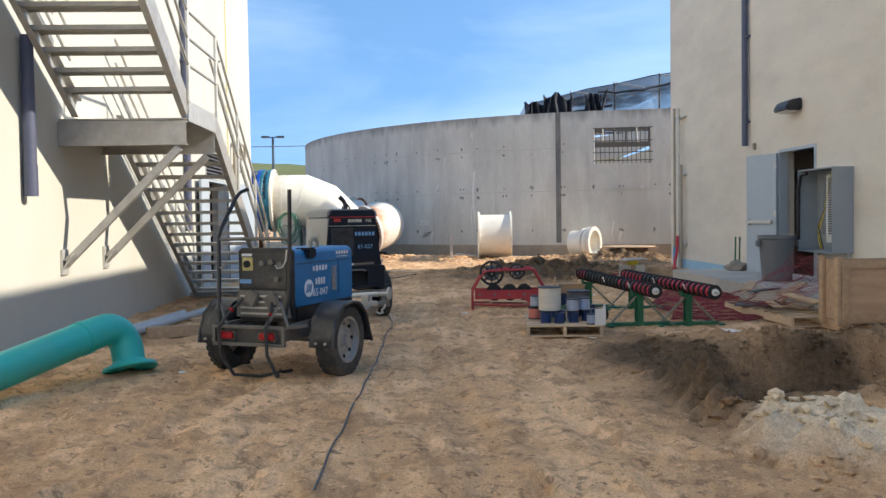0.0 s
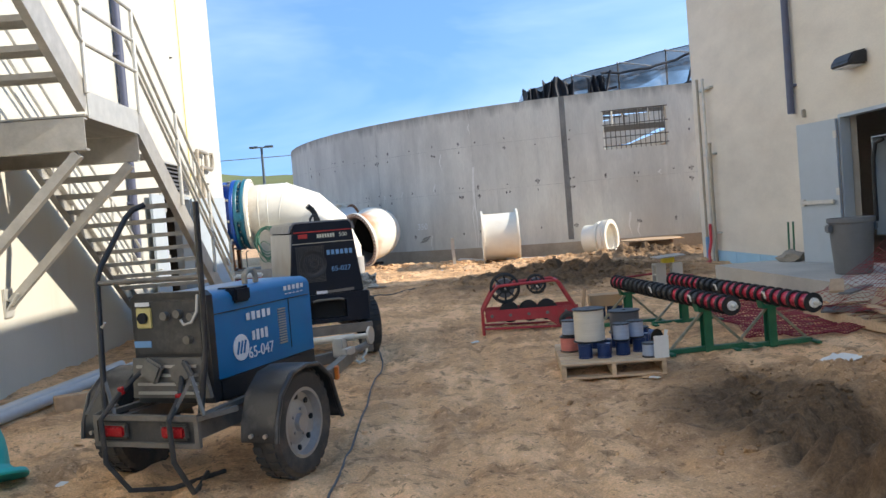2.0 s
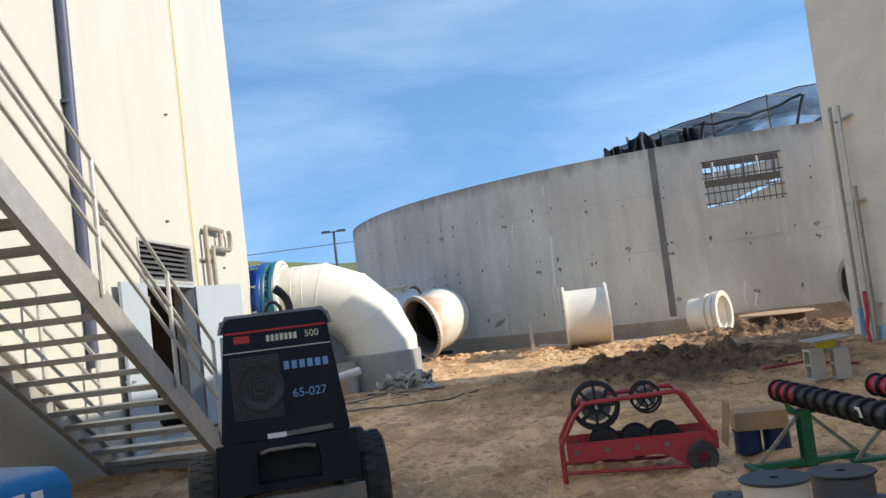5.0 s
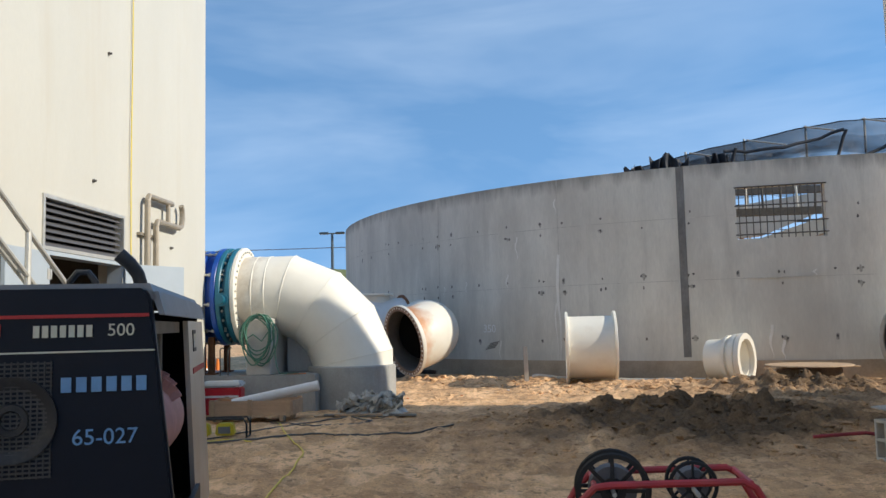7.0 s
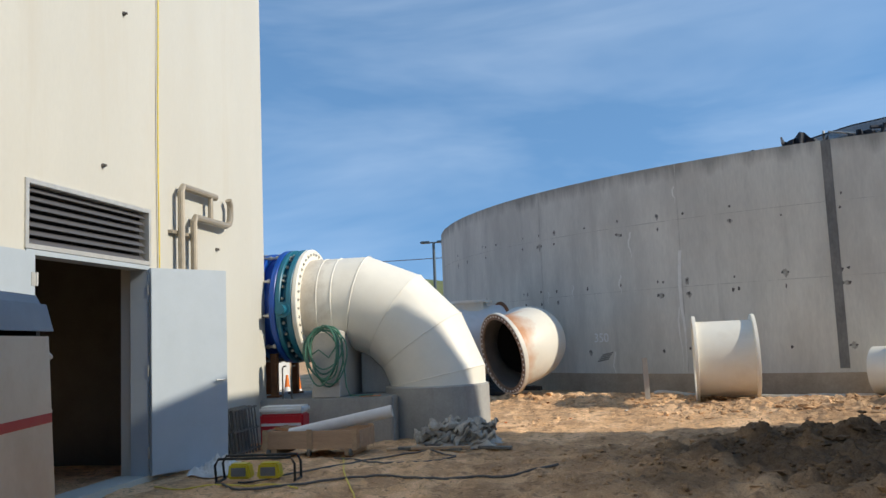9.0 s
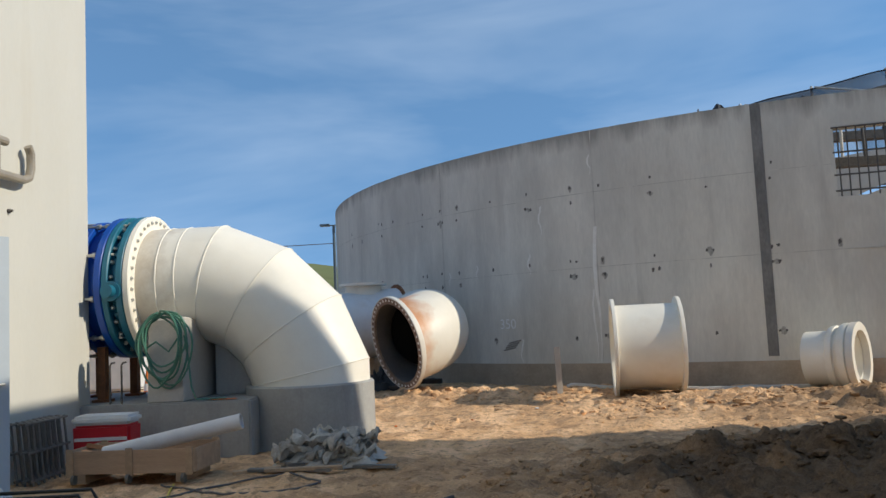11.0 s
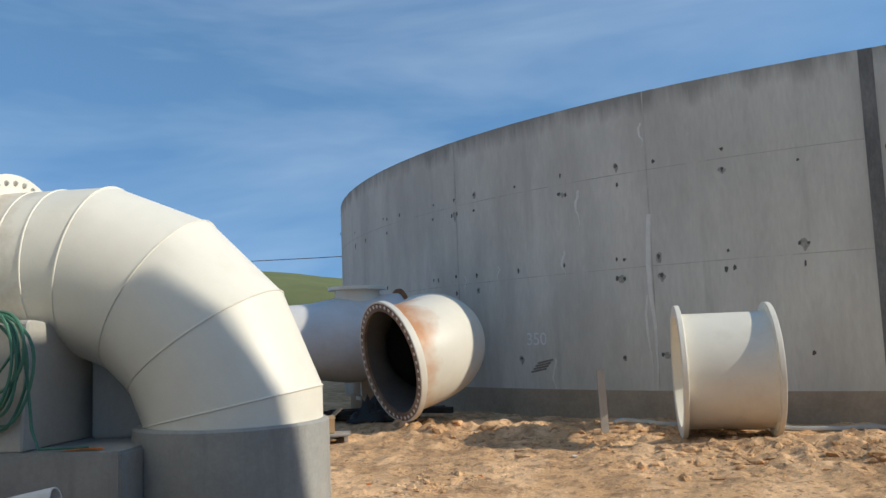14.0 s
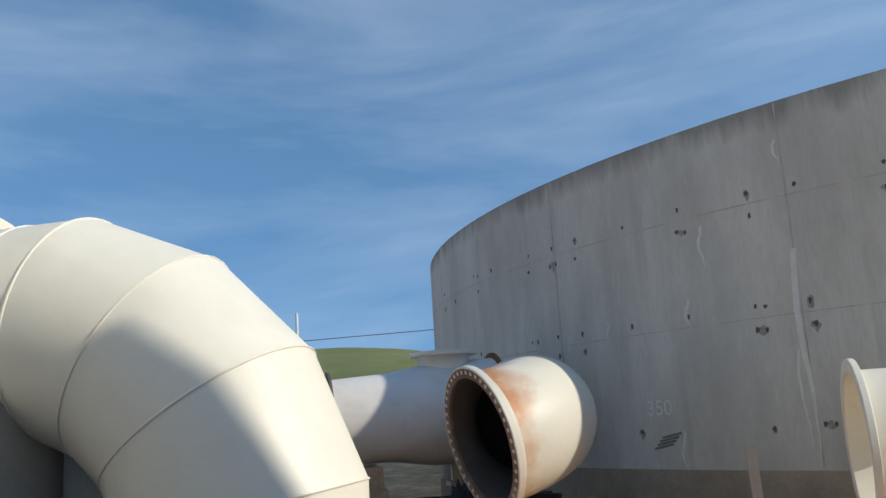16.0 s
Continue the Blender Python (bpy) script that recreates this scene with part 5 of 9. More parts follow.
        part("post", bm, M["rail"], st)
    bm = bm_new()
    box(bm, ((SX0 + SX1) / 2, 16.78, 0.0), (SX1 - SX0 + 0.2, 0.35, 0.2), 0.01)
    solid("footing", bm, M["concrete"], Matrix.Identity(4), "small concrete footing at the foot of the stair", "footing")


stair()

# ---- doors, louvre, conduits on the pale wall ----
M["grey_door"] = mat("grey_door", (0.41, 0.465, 0.51), 0.45, var=0.06, scale=3, fine=70, bump=0.05)
M["louvre"] = mat("louvre_grey", (0.13, 0.13, 0.14), 0.5, 0.2, var=0.1, bump=0.03)
M["copper"] = mat("brown_pipe", (0.36, 0.31, 0.24), 0.45, 0.3, var=0.15, bump=0.04)
M["yellow_line"] = mat("yellow_cord", (0.75, 0.58, 0.10), 0.6, var=0.1, bump=0)
M["purple"] = mat("slate_pipe", (0.085, 0.095, 0.15), 0.5, var=0.15, bump=0.04)


def frame_of(bm, x0, x1, y0, y1, z0, z1, w, bottom=False):
    box(bm, ((x0 + x1) / 2, y0 + w / 2, (z0 + z1) / 2), (x1 - x0, w, z1 - z0))
    box(bm, ((x0 + x1) / 2, y1 - w / 2, (z0 + z1) / 2), (x1 - x0, w, z1 - z0))
    box(bm, ((x0 + x1) / 2, (y0 + y1) / 2, z1 - w / 2), (x1 - x0, y1 - y0 - 2 * w, w))
    if bottom:
        box(bm, ((x0 + x1) / 2, (y0 + y1) / 2, z0 + w / 2), (x1 - x0, y1 - y0 - 2 * w, w))


def leaf(name, at, width, height, label, panic=False):
    d = thing(name, at, label, "door", kind="structure")
    bm = bm_new()
    box(bm, (width / 2, 0, height / 2), (width, 0.045, height), 0.004)
    part("panel", bm, M["grey_door"], d)
    for z in (0.25, height / 2, height - 0.25):
        bm = bm_new()
        rod(bm, (-0.01, 0.03, z - 0.06), (-0.01, 0.03, z + 0.06), 0.014, 8)
        box(bm, (0.03, 0.026, z), (0.07, 0.006, 0.12))
        part("hinge", bm, M["rail"], d)
    for s in (-1, 1):
        bm = bm_new()
        if panic and s == panic:
            box(bm, (width * 0.52, s * 0.055, 1.02), (width * 0.86, 0.05, 0.07), 0.01)
            box(bm, (width * 0.90, s * 0.05, 1.02), (0.1, 0.06, 0.12), 0.01)
            part("panic_bar", bm, M["rail"], d, "bright metal push bar")
        else:
            rod(bm, (width - 0.07, s * 0.022, 1.0), (width - 0.07, s * 0.07, 1.0), 0.012, 8)
            rod(bm, (width - 0.07, s * 0.065, 1.0), (width - 0.19, s * 0.065, 1.0), 0.01, 8)
            part("door_handle", bm, M["rail"], d)
    return d


bm = bm_new()
frame_of(bm, LX - 0.2, LX + 0.012, DY0 + 0.002, DY1 - 0.002, DZ0, DZ1, 0.05)
solid("door_frame_1", bm, M["grey_door"], Matrix.Identity(4), "grey steel double-door frame", "door frame", kind="structure", smooth=False)
leaf("door_1", pose(LX + 0.045, DY1 - 0.05, DZ0, 0, 0, 61), 1.02, DZ1 - DZ0 - 0.03, "pale grey steel door leaf standing open by the pale wall")
leaf("door_2", pose(LX + 0.045, DY0 + 0.05, DZ0, 0, 0, -86), 1.02, DZ1 - DZ0 - 0.03, "pale grey steel door leaf folded back against the wall")
lv = thing("louvre", Matrix.Identity(4), "dark grey metal louvre above the double door", "louvre", kind="structure")
bm = bm_new()
frame_of(bm, LX - 0.10, LX + 0.02, DY0 - 0.02, DY1 + 0.02, DZ1 + 0.003, VZ1, 0.045, True)
part("frame", bm, M["rail"], lv, smooth=False)
bm = bm_new()
box(bm, (0, 0, 0), (0.09, DY1 - DY0 - 0.1, 0.006), 0, Matrix.Rotation(radians(42), 3, "Y"))
slat = mesh_of("slat", bm, M["louvre"])
for k in range(7):
    o = new("slat", slat)
    o.parent = lv
    o.matrix_basis = Matrix.Translation((LX - 0.045, (DY0 + DY1) / 2, DZ1 + 0.085 + k * 0.08))
bm = bm_new()
box(bm, (LX - 0.13, (DY0 + DY1) / 2, (DZ1 + VZ1) / 2), (0.02, DY1 - DY0, VZ1 - DZ1))
part("backing", bm, M["dark"], lv)

cp = thing("wall_piping", Matrix.Identity(4), "brown-grey service pipes bent over on the pale wall", "pipe")
zt = -0.37
for pts in ([(LX + 0.1, 21.21, 0.1), (LX + 0.1, 21.21, 3.36), (LX + 0.1, 21.26, 3.42), (LX + 0.1, 22.15, 3.42)],
            [(LX + 0.1, 21.53, 0.1), (LX + 0.1, 21.53, 3.02), (LX + 0.1, 21.58, 3.08), (LX + 0.1, 22.45, 3.08), (LX + 0.1, 22.56, 3.12), (LX + 0.1, 22.6, 3.22), (LX + 0.1, 22.6, 3.38), (LX + 0.1, 22.55, 3.45)]):
    bm = bm_new()
    tube(bm, pts, 0.045, 10)
    part("pipe", bm, M["copper"], cp)
bm = bm_new()
rod(bm, (LX + 0.1, 22.0, 3.42), (LX + 0.1, 22.0, 3.08), 0.035, 10)
part("riser", bm, M["copper"], cp)
for z in (1.2, 2.85):
    bm = bm_new()
    box(bm, (LX + 0.03, 21.37, z), (0.06, 0.62, 0.04))
    part("clamp", bm, M["copper"], cp)
bm = bm_new()
tube(bm, [(LX + 0.03, 20.80 + 0.012 * math.sin(k * 0.9), 10.0 - k * 0.5) for k in range(20)], 0.010, 5)
solid("cord", bm, M["yellow_line"], Matrix.Identity(4), "yellow cord hanging down the pale wall", "cord")
bm = bm_new()
rod(bm, (LX + 0.09, 9.75, 1.82), (LX + 0.09, 9.75, 3.6), 0.07, 16)
rod(bm, (LX + 0.09, 9.75, 1.80), (LX + 0.09, 9.75, 2.15), 0.076, 16)
solid("downpipe", bm, M["purple"], Matrix.Identity(4), "dark slate plastic downpipe on the pale wall", "pipe", "downpipes")
bm = bm_new()
rod(bm, (LX + 0.08, 16.72, 1.3), (LX + 0.08, 16.72, 11.0), 0.065, 16)
for z in (2.2, 4.6, 7.0, 9.4):
    box(bm, (LX + 0.05, 16.72, z), (0.1, 0.2, 0.04))
solid("downpipe", bm, M["purple"], Matrix.Identity(4), "tall dark slate downpipe on the pale wall", "pipe", "downpipes")


# ---- the two engine welders on trailers ----
M["rubber"] = mat("tyre_rubber", (0.045, 0.044, 0.043), 0.85, var=0.25, scale=8, fine=60, bump=0.2, dirt=(0.20, 0.16, 0.12), dirt_amt=0.55)
M["rim"] = mat("wheel_rim", (0.42, 0.42, 0.42), 0.4, 0.6, var=0.15, bump=0.05, dirt=(0.25, 0.21, 0.16), dirt_amt=0.5)
M["black_paint"] = mat("black_paint", (0.016, 0.017, 0.020), 0.42, var=0.25, scale=5, fine=60, bump=0.06, dirt=(0.12, 0.10, 0.085), dirt_amt=0.45)
M["navy_black"] = mat("dark_panel", (0.008, 0.011, 0.020), 0.45, var=0.2, scale=4, fine=70, bump=0.05, dirt=(0.032, 0.033, 0.036), dirt_amt=0.3, spec=0.25)
M["blue_paint"] = mat("blue_paint", (0.0005, 0.145, 0.345), 0.36, var=0.1, scale=4, fine=60, bump=0.05, dirt=(0.02, 0.11, 0.24), dirt_amt=0.4, spec=0.35)
M["frame_grey"] = mat("worn_frame", (0.17, 0.16, 0.145), 0.55, 0.3, var=0.3, scale=8, fine=60, bump=0.15, dirt=(0.26, 0.22, 0.17), dirt_amt=0.6)
M["tail_red"] = mat("red_lens", (0.42, 0.02, 0.025), 0.25, var=0.15, bump=0)
M["white_mark"] = mat("white_stencil", (0.75, 0.77, 0.80), 0.7, var=0.1, bump=0)
M["blue_mark"] = mat("blue_stencil", (0.16, 0.34, 0.60), 0.7, var=0.15, bump=0)
M["red_line"] = mat("red_stripe", (0.45, 0.03, 0.03), 0.5, var=0.1, bump=0)
M["pale_text"] = mat("pale_text", (0.62, 0.62, 0.52), 0.6, var=0.1, bump=0)
M["yellow_plate"] = mat("yellow_plate", (0.60, 0.52, 0.22), 0.6, var=0.1, bump=0)
M["dusty_panel"] = mat("dusty_panel", (0.045, 0.045, 0.045), 0.6, var=0.3, scale=6, fine=60, bump=0.08, dirt=(0.16, 0.145, 0.125), dirt_amt=0.7)
M["roof_grey"] = mat("dull_roof_sheet", (0.24, 0.25, 0.27), 0.45, 0.3, var=0.2, scale=4, fine=60, bump=0.05, dirt=(0.24, 0.21, 0.18), dirt_amt=0.4)
M["steel_sheet"] = mat("bare_steel", (0.58, 0.56, 0.53), 0.35, 0.7, var=0.12, scale=3, fine=70, bump=0.04, dirt=(0.40, 0.33, 0.26), dirt_amt=0.5)
M["muffler"] = mat("muffler_red", (0.50, 0.27, 0.25), 0.75, var=0.2, scale=9, bump=0.2)


def wheel(parent, x, y, r, w, out):
    """Tyre with tread, dished steel rim with holes and hub; out is the side of the rim's face."""
    wh = new("wheel")
    wh.parent = parent
    wh.matrix_basis = pose(x, y, r, 0, 90 * out, 0)
    bm = bm_new()
    h = w / 2
    lathe(bm, [(r * 0.60, -h * 0.85), (r * 0.72, -h), (r * 0.90, -h * 0.95), (r * 0.97, -h * 0.75), (r, -h * 0.55), (r, h * 0.55), (r * 0.97, h * 0.75), (r * 0.90, h * 0.95), (r * 0.72, h), (r * 0.60, h * 0.85)], None, 40, closed=True)
    for k in range(30):
        a = math.tau * k / 30
        for s in (-1, 1):
            box(bm, (r * 0.992 * math.cos(a + s * 0.05), r * 0.992 * math.sin(a + s * 0.05), s * h * 0.42), (0.02, r * 0.13, h * 0.62), 0, Matrix.Rotation(a, 3, "Z"))
    part("tyre", bm, M["rubber"], wh)
    bm = bm_new()
    lathe(bm, [(r * 0.61, h * 0.80), (r * 0.64, h * 0.9), (r * 0.58, h * 0.9), (r * 0.55, h * 0.4), (r * 0.40, h * 0.28), (r * 0.30, h * 0.5), (r * 0.17, h * 0.5), (r * 0.15, h * 0.8), (0, h * 0.82)], None, 32)
    rm = part("rim", bm, M["rim"], wh)
    for k in range(8):
        a = math.tau * k / 8
        bm = bm_new()
        rod(bm, (r * 0.47 * math.cos(a), r * 0.47 * math.sin(a), h * 0.30), (r * 0.47 * math.cos(a), r * 0.47 * math.sin(a), h * 0.42), r * 0.055, 8)
        part("slot", bm, M["dark"], wh)
    for k in range(5):
        a = math.tau * (k + 0.3) / 5
        bm = bm_new()
        rod(bm, (r * 0.24 * math.cos(a), r * 0.24 * math.sin(a), h * 0.45), (r * 0.24 * math.cos(a), r * 0.24 * math.sin(a), h * 0.62), r * 0.03, 6)
        part("lug_nut", bm, M["rim"], wh)
    return wh


M["fender_black"] = mat("fender_black", (0.03, 0.031, 0.034), 0.32, var=0.3, scale=6, fine=60, bump=0.08, dirt=(0.20, 0.185, 0.17), dirt_amt=0.55)


def fender(parent, x, r, w):
    bm = bm_new()
    pts = []
    prof = [(-r * 1.10, -0.02), (-r * 1.06, 0.08), (-r * 0.86, r * 0.72), (-r * 0.45, r * 1.02), (0, r * 1.08), (r * 0.45, r * 1.02), (r * 0.86, r * 0.72), (r * 1.08, r * 0.15), (r * 1.22, -0.05)]
    outer = [(a, b + r) for a, b in prof]
    inner = [(a * 0.985, b + r - 0.012) for a, b in prof]
    prism(bm, outer + inner[::-1], "x", x - w / 2, x + w / 2)
    s = 1 if x > 0 else -1
    fd = part("fender", bm, M["fender_black"], parent, "scuffed black steel mudguard")
    bm = bm_new()
    tube(bm, [(x + s * w / 2, a, b - 0.012) for a, b in outer], 0.016, 8)
    part("rolled_edge", bm, M["fender_black"], fd)
    for q in (0.3, 0.7):
        bm = bm_new()
        rod(bm, (x - w / 2 + w * q, outer[0][0] - 0.012, outer[0][1] + 0.03), (x - w / 2 + w * q, outer[0][0] + 0.01, outer[0][1] + 0.03), 0.014, 8)
        part("bolt", bm, M["steel_sheet"], fd)


def blue_welder():
    tr = thing("welder_trailer", pose(-1.2, 8.33, 0.0, 0, 0, -24), "blue engine-driven welder on a two-wheel trailer", "welder trailer")
    r = 0.345
    for s in (-1, 1):
        wheel(tr, s * 0.61, 0, r, 0.20, s)
        fender(tr, s * 0.61, r, 0.25)
    # chassis
    for x in (-0.33, 0.33):
        bm = bm_new()
        bar(bm, (x, -0.60, 0.44), (x, 0.95, 0.44), 0.06, 0.10)
        part("chassis_rail", bm, M["frame_grey"], tr)
    for y in (-0.44, 0.35, 0.95):
        bm = bm_new()
        bar(bm, (-0.36, y, 0.44), (0.36, y, 0.44), 0.06, 0.08)
        part("cross_member", bm, M["frame_grey"], tr)
    bm = bm_new()
    rod(bm, (-0.55, 0, r), (0.55, 0, r), 0.035, 10)
    part("axle", bm, M["frame_grey"], tr)
    for s in (-1, 1):
        bm = bm_new()
        bar(bm, (s * 0.33, 0.95, 0.44), (0.02 * s, 1.98, 0.44), 0.06, 0.09)
        part("drawbar", bm, M["frame_grey"], tr)
        bm = bm_new()
        box(bm, (s * 0.335, 1.10, 0.44), (0.03, 0.07, 0.10), 0.005, Matrix.Rotation(radians(20 * s), 3, "Z"))
        part("reflector", bm, M["orange"], tr, "orange side reflector")
    bm = bm_new()
    rod(bm, (0, 1.95, 0.44), (0, 2.3, 0.46), 0.035, 10)
    rod(bm, (0, 2.3, 0.40), (0, 2.3, 0.55), 0.05, 12)
    part("coupler", bm, M["frame_grey"], tr)
    jack = new("jack", None)
    jack.parent = tr
    bm = bm_new()
    rod(bm, (-0.28, 1.80, 0.57), (0.12, 1.84, 0.60), 0.03, 12)
    rod(bm, (0.12, 1.84, 0.60), (0.26, 1.855, 0.61), 0.022, 12)
    rod(bm, (0.25, 1.854, 0.61), (0.27, 1.856, 0.61), 0.075, 16)
    part("jack_tube", bm, M["rail"], jack, "bright zinc jack tube swung level")
    bm = bm_new()
    tube(bm, [(-0.28, 1.80, 0.57), (-0.33, 1.80, 0.57), (-0.33, 1.78, 0.70), (-0.40, 1.78, 0.70)], 0.011, 6)
    part("jack_crank", bm, M["rail"], jack)
    bm = bm_new()
    box(bm, (0.0, 1.78, 0.52), (0.10, 0.09, 0.16), 0.008)
    box(bm, (0.12, 1.70, 0.50), (0.06, 0.16, 0.06), 0.008)
    part("jack_bracket", bm, M["rail"], jack, "zinc bracket on the drawbar")
    bm = bm_new()
    tube(bm, [(0.05 + 0.018 * math.sin(q * 2.4), 1.9 + 0.03 * q, 0.44 - 0.10 * math.sin(math.pi * q / 9)) for q in range(10)], 0.012, 6)
    part("safety_chain", bm, M["rail"], tr, "bright safety chain")
    # rear beam with lamps
    bm = bm_new()
    bar(bm, (-0.38, -0.62, 0.52), (0.38, -0.62, 0.52), 0.04, 0.03)
    bar(bm, (-0.38, -0.62, 0.36), (0.38, -0.62, 0.36), 0.03, 0.03)
    for x in (-0.37, 0.37):
        bar(bm, (x, -0.62, 0.35), (x, -0.62, 0.53), 0.03, 0.03, up=(0, 1, 0))
        bar(bm, (x, -0.62, 0.52), (x * 1.25, -0.36, 0.52), 0.04, 0.03)
        bar(bm, (x, -0.62, 0.52), (x * 0.9, 0.1, 0.52), 0.04, 0.03)
    part("rear_frame", bm, M["frame_grey"], tr)
    bm = bm_new()
    box(bm, (0, -0.605, 0.44), (0.72, 0.012, 0.14), 0.004)
    part("rear_plate", bm, M["dusty_panel"], tr)
    for x in (-0.23, 0.21):
        bm = bm_new()
        box(bm, (x, -0.625, 0.44), (0.20, 0.03, 0.10), 0.02)
        lamp = part("tail_light", bm, M["frame_grey"], tr)
        bm = bm_new()
        box(bm, (x, -0.642, 0.44), (0.165, 0.02, 0.068), 0.018)
        part("lens", bm, M["tail_red"], lamp, "red plastic lens")
    # welder
    wd = new("welder")
    wd.parent = tr
    wd.matrix_basis = pose(0, 0, 0)
    x0, x1, y0, y1 = -0.285, 0.285, -0.31, 0.89
    bm = bm_new()
    box(bm, (0, (y0 + y1) / 2 + 0.03, 0.60), (0.57, y1 - y0 - 0.06, 0.14), 0.01)
    part("base", bm, M["black_paint"], wd)
    bm = bm_new()
    prism(bm, [(x0, 0.67), (x1, 0.67), (x1, 1.16), (x1 - 0.02, 1.19), (x1 - 0.06, 1.21), (x0 + 0.06, 1.21), (x0 + 0.02, 1.19), (x0, 1.16)], "y", y0 + 0.03, y1)
    bmesh.ops.bevel(bm, geom=[e for e in bm.edges if abs(e.verts[0].co.y - e.verts[1].co.y) < 1e-4], offset=0.008, segments=2, affect="EDGES")
    part("cover", bm, M["blue_paint"], wd, "blue sheet-metal cover")
    bm = bm_new()
    box(bm, (x1 + 0.002, (y0 + y1) / 2, 1.075), (0.006, y1 - y0 - 0.08, 0.006))
    box(bm, (x1 + 0.002, 0.58, 0.90), (0.005, 0.005, 0.34))
    part("panel_seam", bm, M["black_paint"], wd)
    bm = bm_new()
    prism(bm, [(x0 - 0.004, 0.54), (x1 + 0.004, 0.54), (x1 + 0.004, 1.20), (x1 - 0.03, 1.23), (x0 + 0.03, 1.23), (x0 - 0.004, 1.20)], "y", y0 - 0.02, y0 + 0.04)
    part("end_frame", bm, M["black_paint"], wd)
    bm = bm_new()
    box(bm, (0, y0 - 0.03, 1.02), (0.51, 0.025, 0.34), 0.012)
    panel = part("control_panel", bm, M["dusty_panel"], wd)
    bm = bm_new()
    box(bm, (-0.17, y0 - 0.047, 1.08), (0.12, 0.012, 0.13), 0.012)
    part("gauge_plate", bm, M["yellow_plate"], panel, "yellowed gauge plate")
    bm = bm_new()
    rod(bm, (-0.17, y0 - 0.05, 1.08), (-0.17, y0 - 0.075, 1.08), 0.034, 16)
    part("selector", bm, M["navy_black"], panel)
    for kx, kz in ((0.0, 1.09), (0.10, 1.10), (0.20, 1.08), (0.16, 0.94)):
        bm = bm_new()
        rod(bm, (kx, y0 - 0.04, kz), (kx, y0 - 0.08, kz), 0.026, 14)
        part("knob", bm, M["frame_grey"], panel)
    bm = bm_new()
    box(bm, (-0.2, y0 - 0.045, 0.915), (0.13, 0.006, 0.04))
    part("maker_mark", bm, M["blue_mark"], panel)
    bm = bm_new()
    box(bm, (-0.18, y0 - 0.045, 1.165), (0.11, 0.006, 0.025))
    part("maker_mark", bm, M["white_mark"], panel)
    bm = bm_new()
    prism(bm, [(-0.28, 0.83), (0.24, 0.83), (0.29, 0.58), (-0.30, 0.58)], "y", y0 - 0.06, y0 - 0.03)
    part("terminal_guard", bm, M["frame_grey"], wd)
    for k in range(4):
        bm = bm_new()
        box(bm, (-0.01, y0 - 0.075, 0.615 + 0.055 * k), (0.46, 0.018, 0.018), 0.003)
        part("louvre_bar", bm, M["steel_sheet"], wd)
    for k, (cx, cz) in enumerate(((-0.1, 0.76), (0.12, 0.74))):
        bm = bm_new()
        box(bm, (cx, y0 - 0.10, cz), (0.14, 0.05, 0.13), 0.015, Matrix.Rotation(0.5 - k, 3, "Y"))
        part("terminal_cover", bm, M["frame_grey"], wd)
    bm = bm_new()
    box(bm, (x1 - 0.05, 0.02, 1.17), (0.16, 0.17, 0.10), 0.015)
    part("fuel_cap_recess", bm, M["navy_black"], wd)
    bm = bm_new()
    for k in range(14):
        box(bm, (x1 + 0.004, 0.48, 0.78 + k * 0.018), (0.008, 0.09, 0.009))
    part("vent", bm, M["steel_sheet"], wd)
    bm = bm_new()
    tube(bm, [(0.1, 0.35, 1.2), (0.1, 0.35, 1.27), (0.1, 0.39, 1.30), (0.1, 0.45, 1.30), (0.1, 0.48, 1.26), (0.1, 0.48, 1.2)], 0.02, 8)
    part("lifting_eye", bm, M["copper"], wd)
    # marks on the side
    side = pose(x1 + 0.004, 0, 0, 0, 0, 90) @ pose(0, 0, 0, 90, 0, 0)
    lettering("unit_number", "65-047", 0.105, pose(0, 0, 0) @ Matrix.Translation((x1 + 0.006, 0.20, 0.775)) @ pose(0, 0, 0, 0, 0, 90) @ pose(0, 0, 0, 90, 0, 0), M["white_mark"], wd, "white stencilled unit number")
    bm = bm_new()
    lathe(bm, [(0, 0), (0.085, 0), (0.085, 0.004), (0, 0.004)], pose(x1 + 0.003, -0.02, 0.83, 0, 90, 0), 28)
    part("round_mark", bm, M["white_mark"], wd, "round white maker's mark")
    bm = bm_new()
    for k in (-1, 0, 1):
        box(bm, (x1 + 0.009, -0.02 + k * 0.035, 0.83), (0.003, 0.016, 0.085), 0, Matrix.Rotation(radians(-20), 3, "X"))
    part("mark_bars", bm, M["blue_paint"], wd)
    for yy, zz, ln, hh, mm in ((0.20, 0.885, 0.20, 0.07, "white_mark"), (0.20, 1.015, 0.30, 0.055, "white_mark"), (0.66, 1.15, 0.28, 0.035, "white_mark"), (0.66, 1.11, 0.25, 0.008, "white_mark")):
        n = max(3, int(ln / 0.05))
        for k in range(n):
            bm = bm_new()
            box(bm, (x1 + 0.005, yy + (k - (n - 1) / 2) * ln / n, zz), (0.003, ln / n * 0.62, hh * (1.0 if k % 2 else 0.86)))
            part("word_bar", bm, M[mm], wd)
    # cable rack of bent tube
    rack = new("cable_rack")
    rack.parent = tr
    bm = bm_new()
    tube(bm, [(-0.34, -0.58, 0.40), (-0.38, -0.52, 0.9), (-0.40, -0.48, 1.34), (-0.40, -0.44, 1.42), (-0.42, -0.16, 1.72), (-0.41, -0.10, 1.77), (-0.36, -0.04, 1.80)], 0.019, 10)
    part("upright", bm, M["black_paint"], rack)
    bm = bm_new()
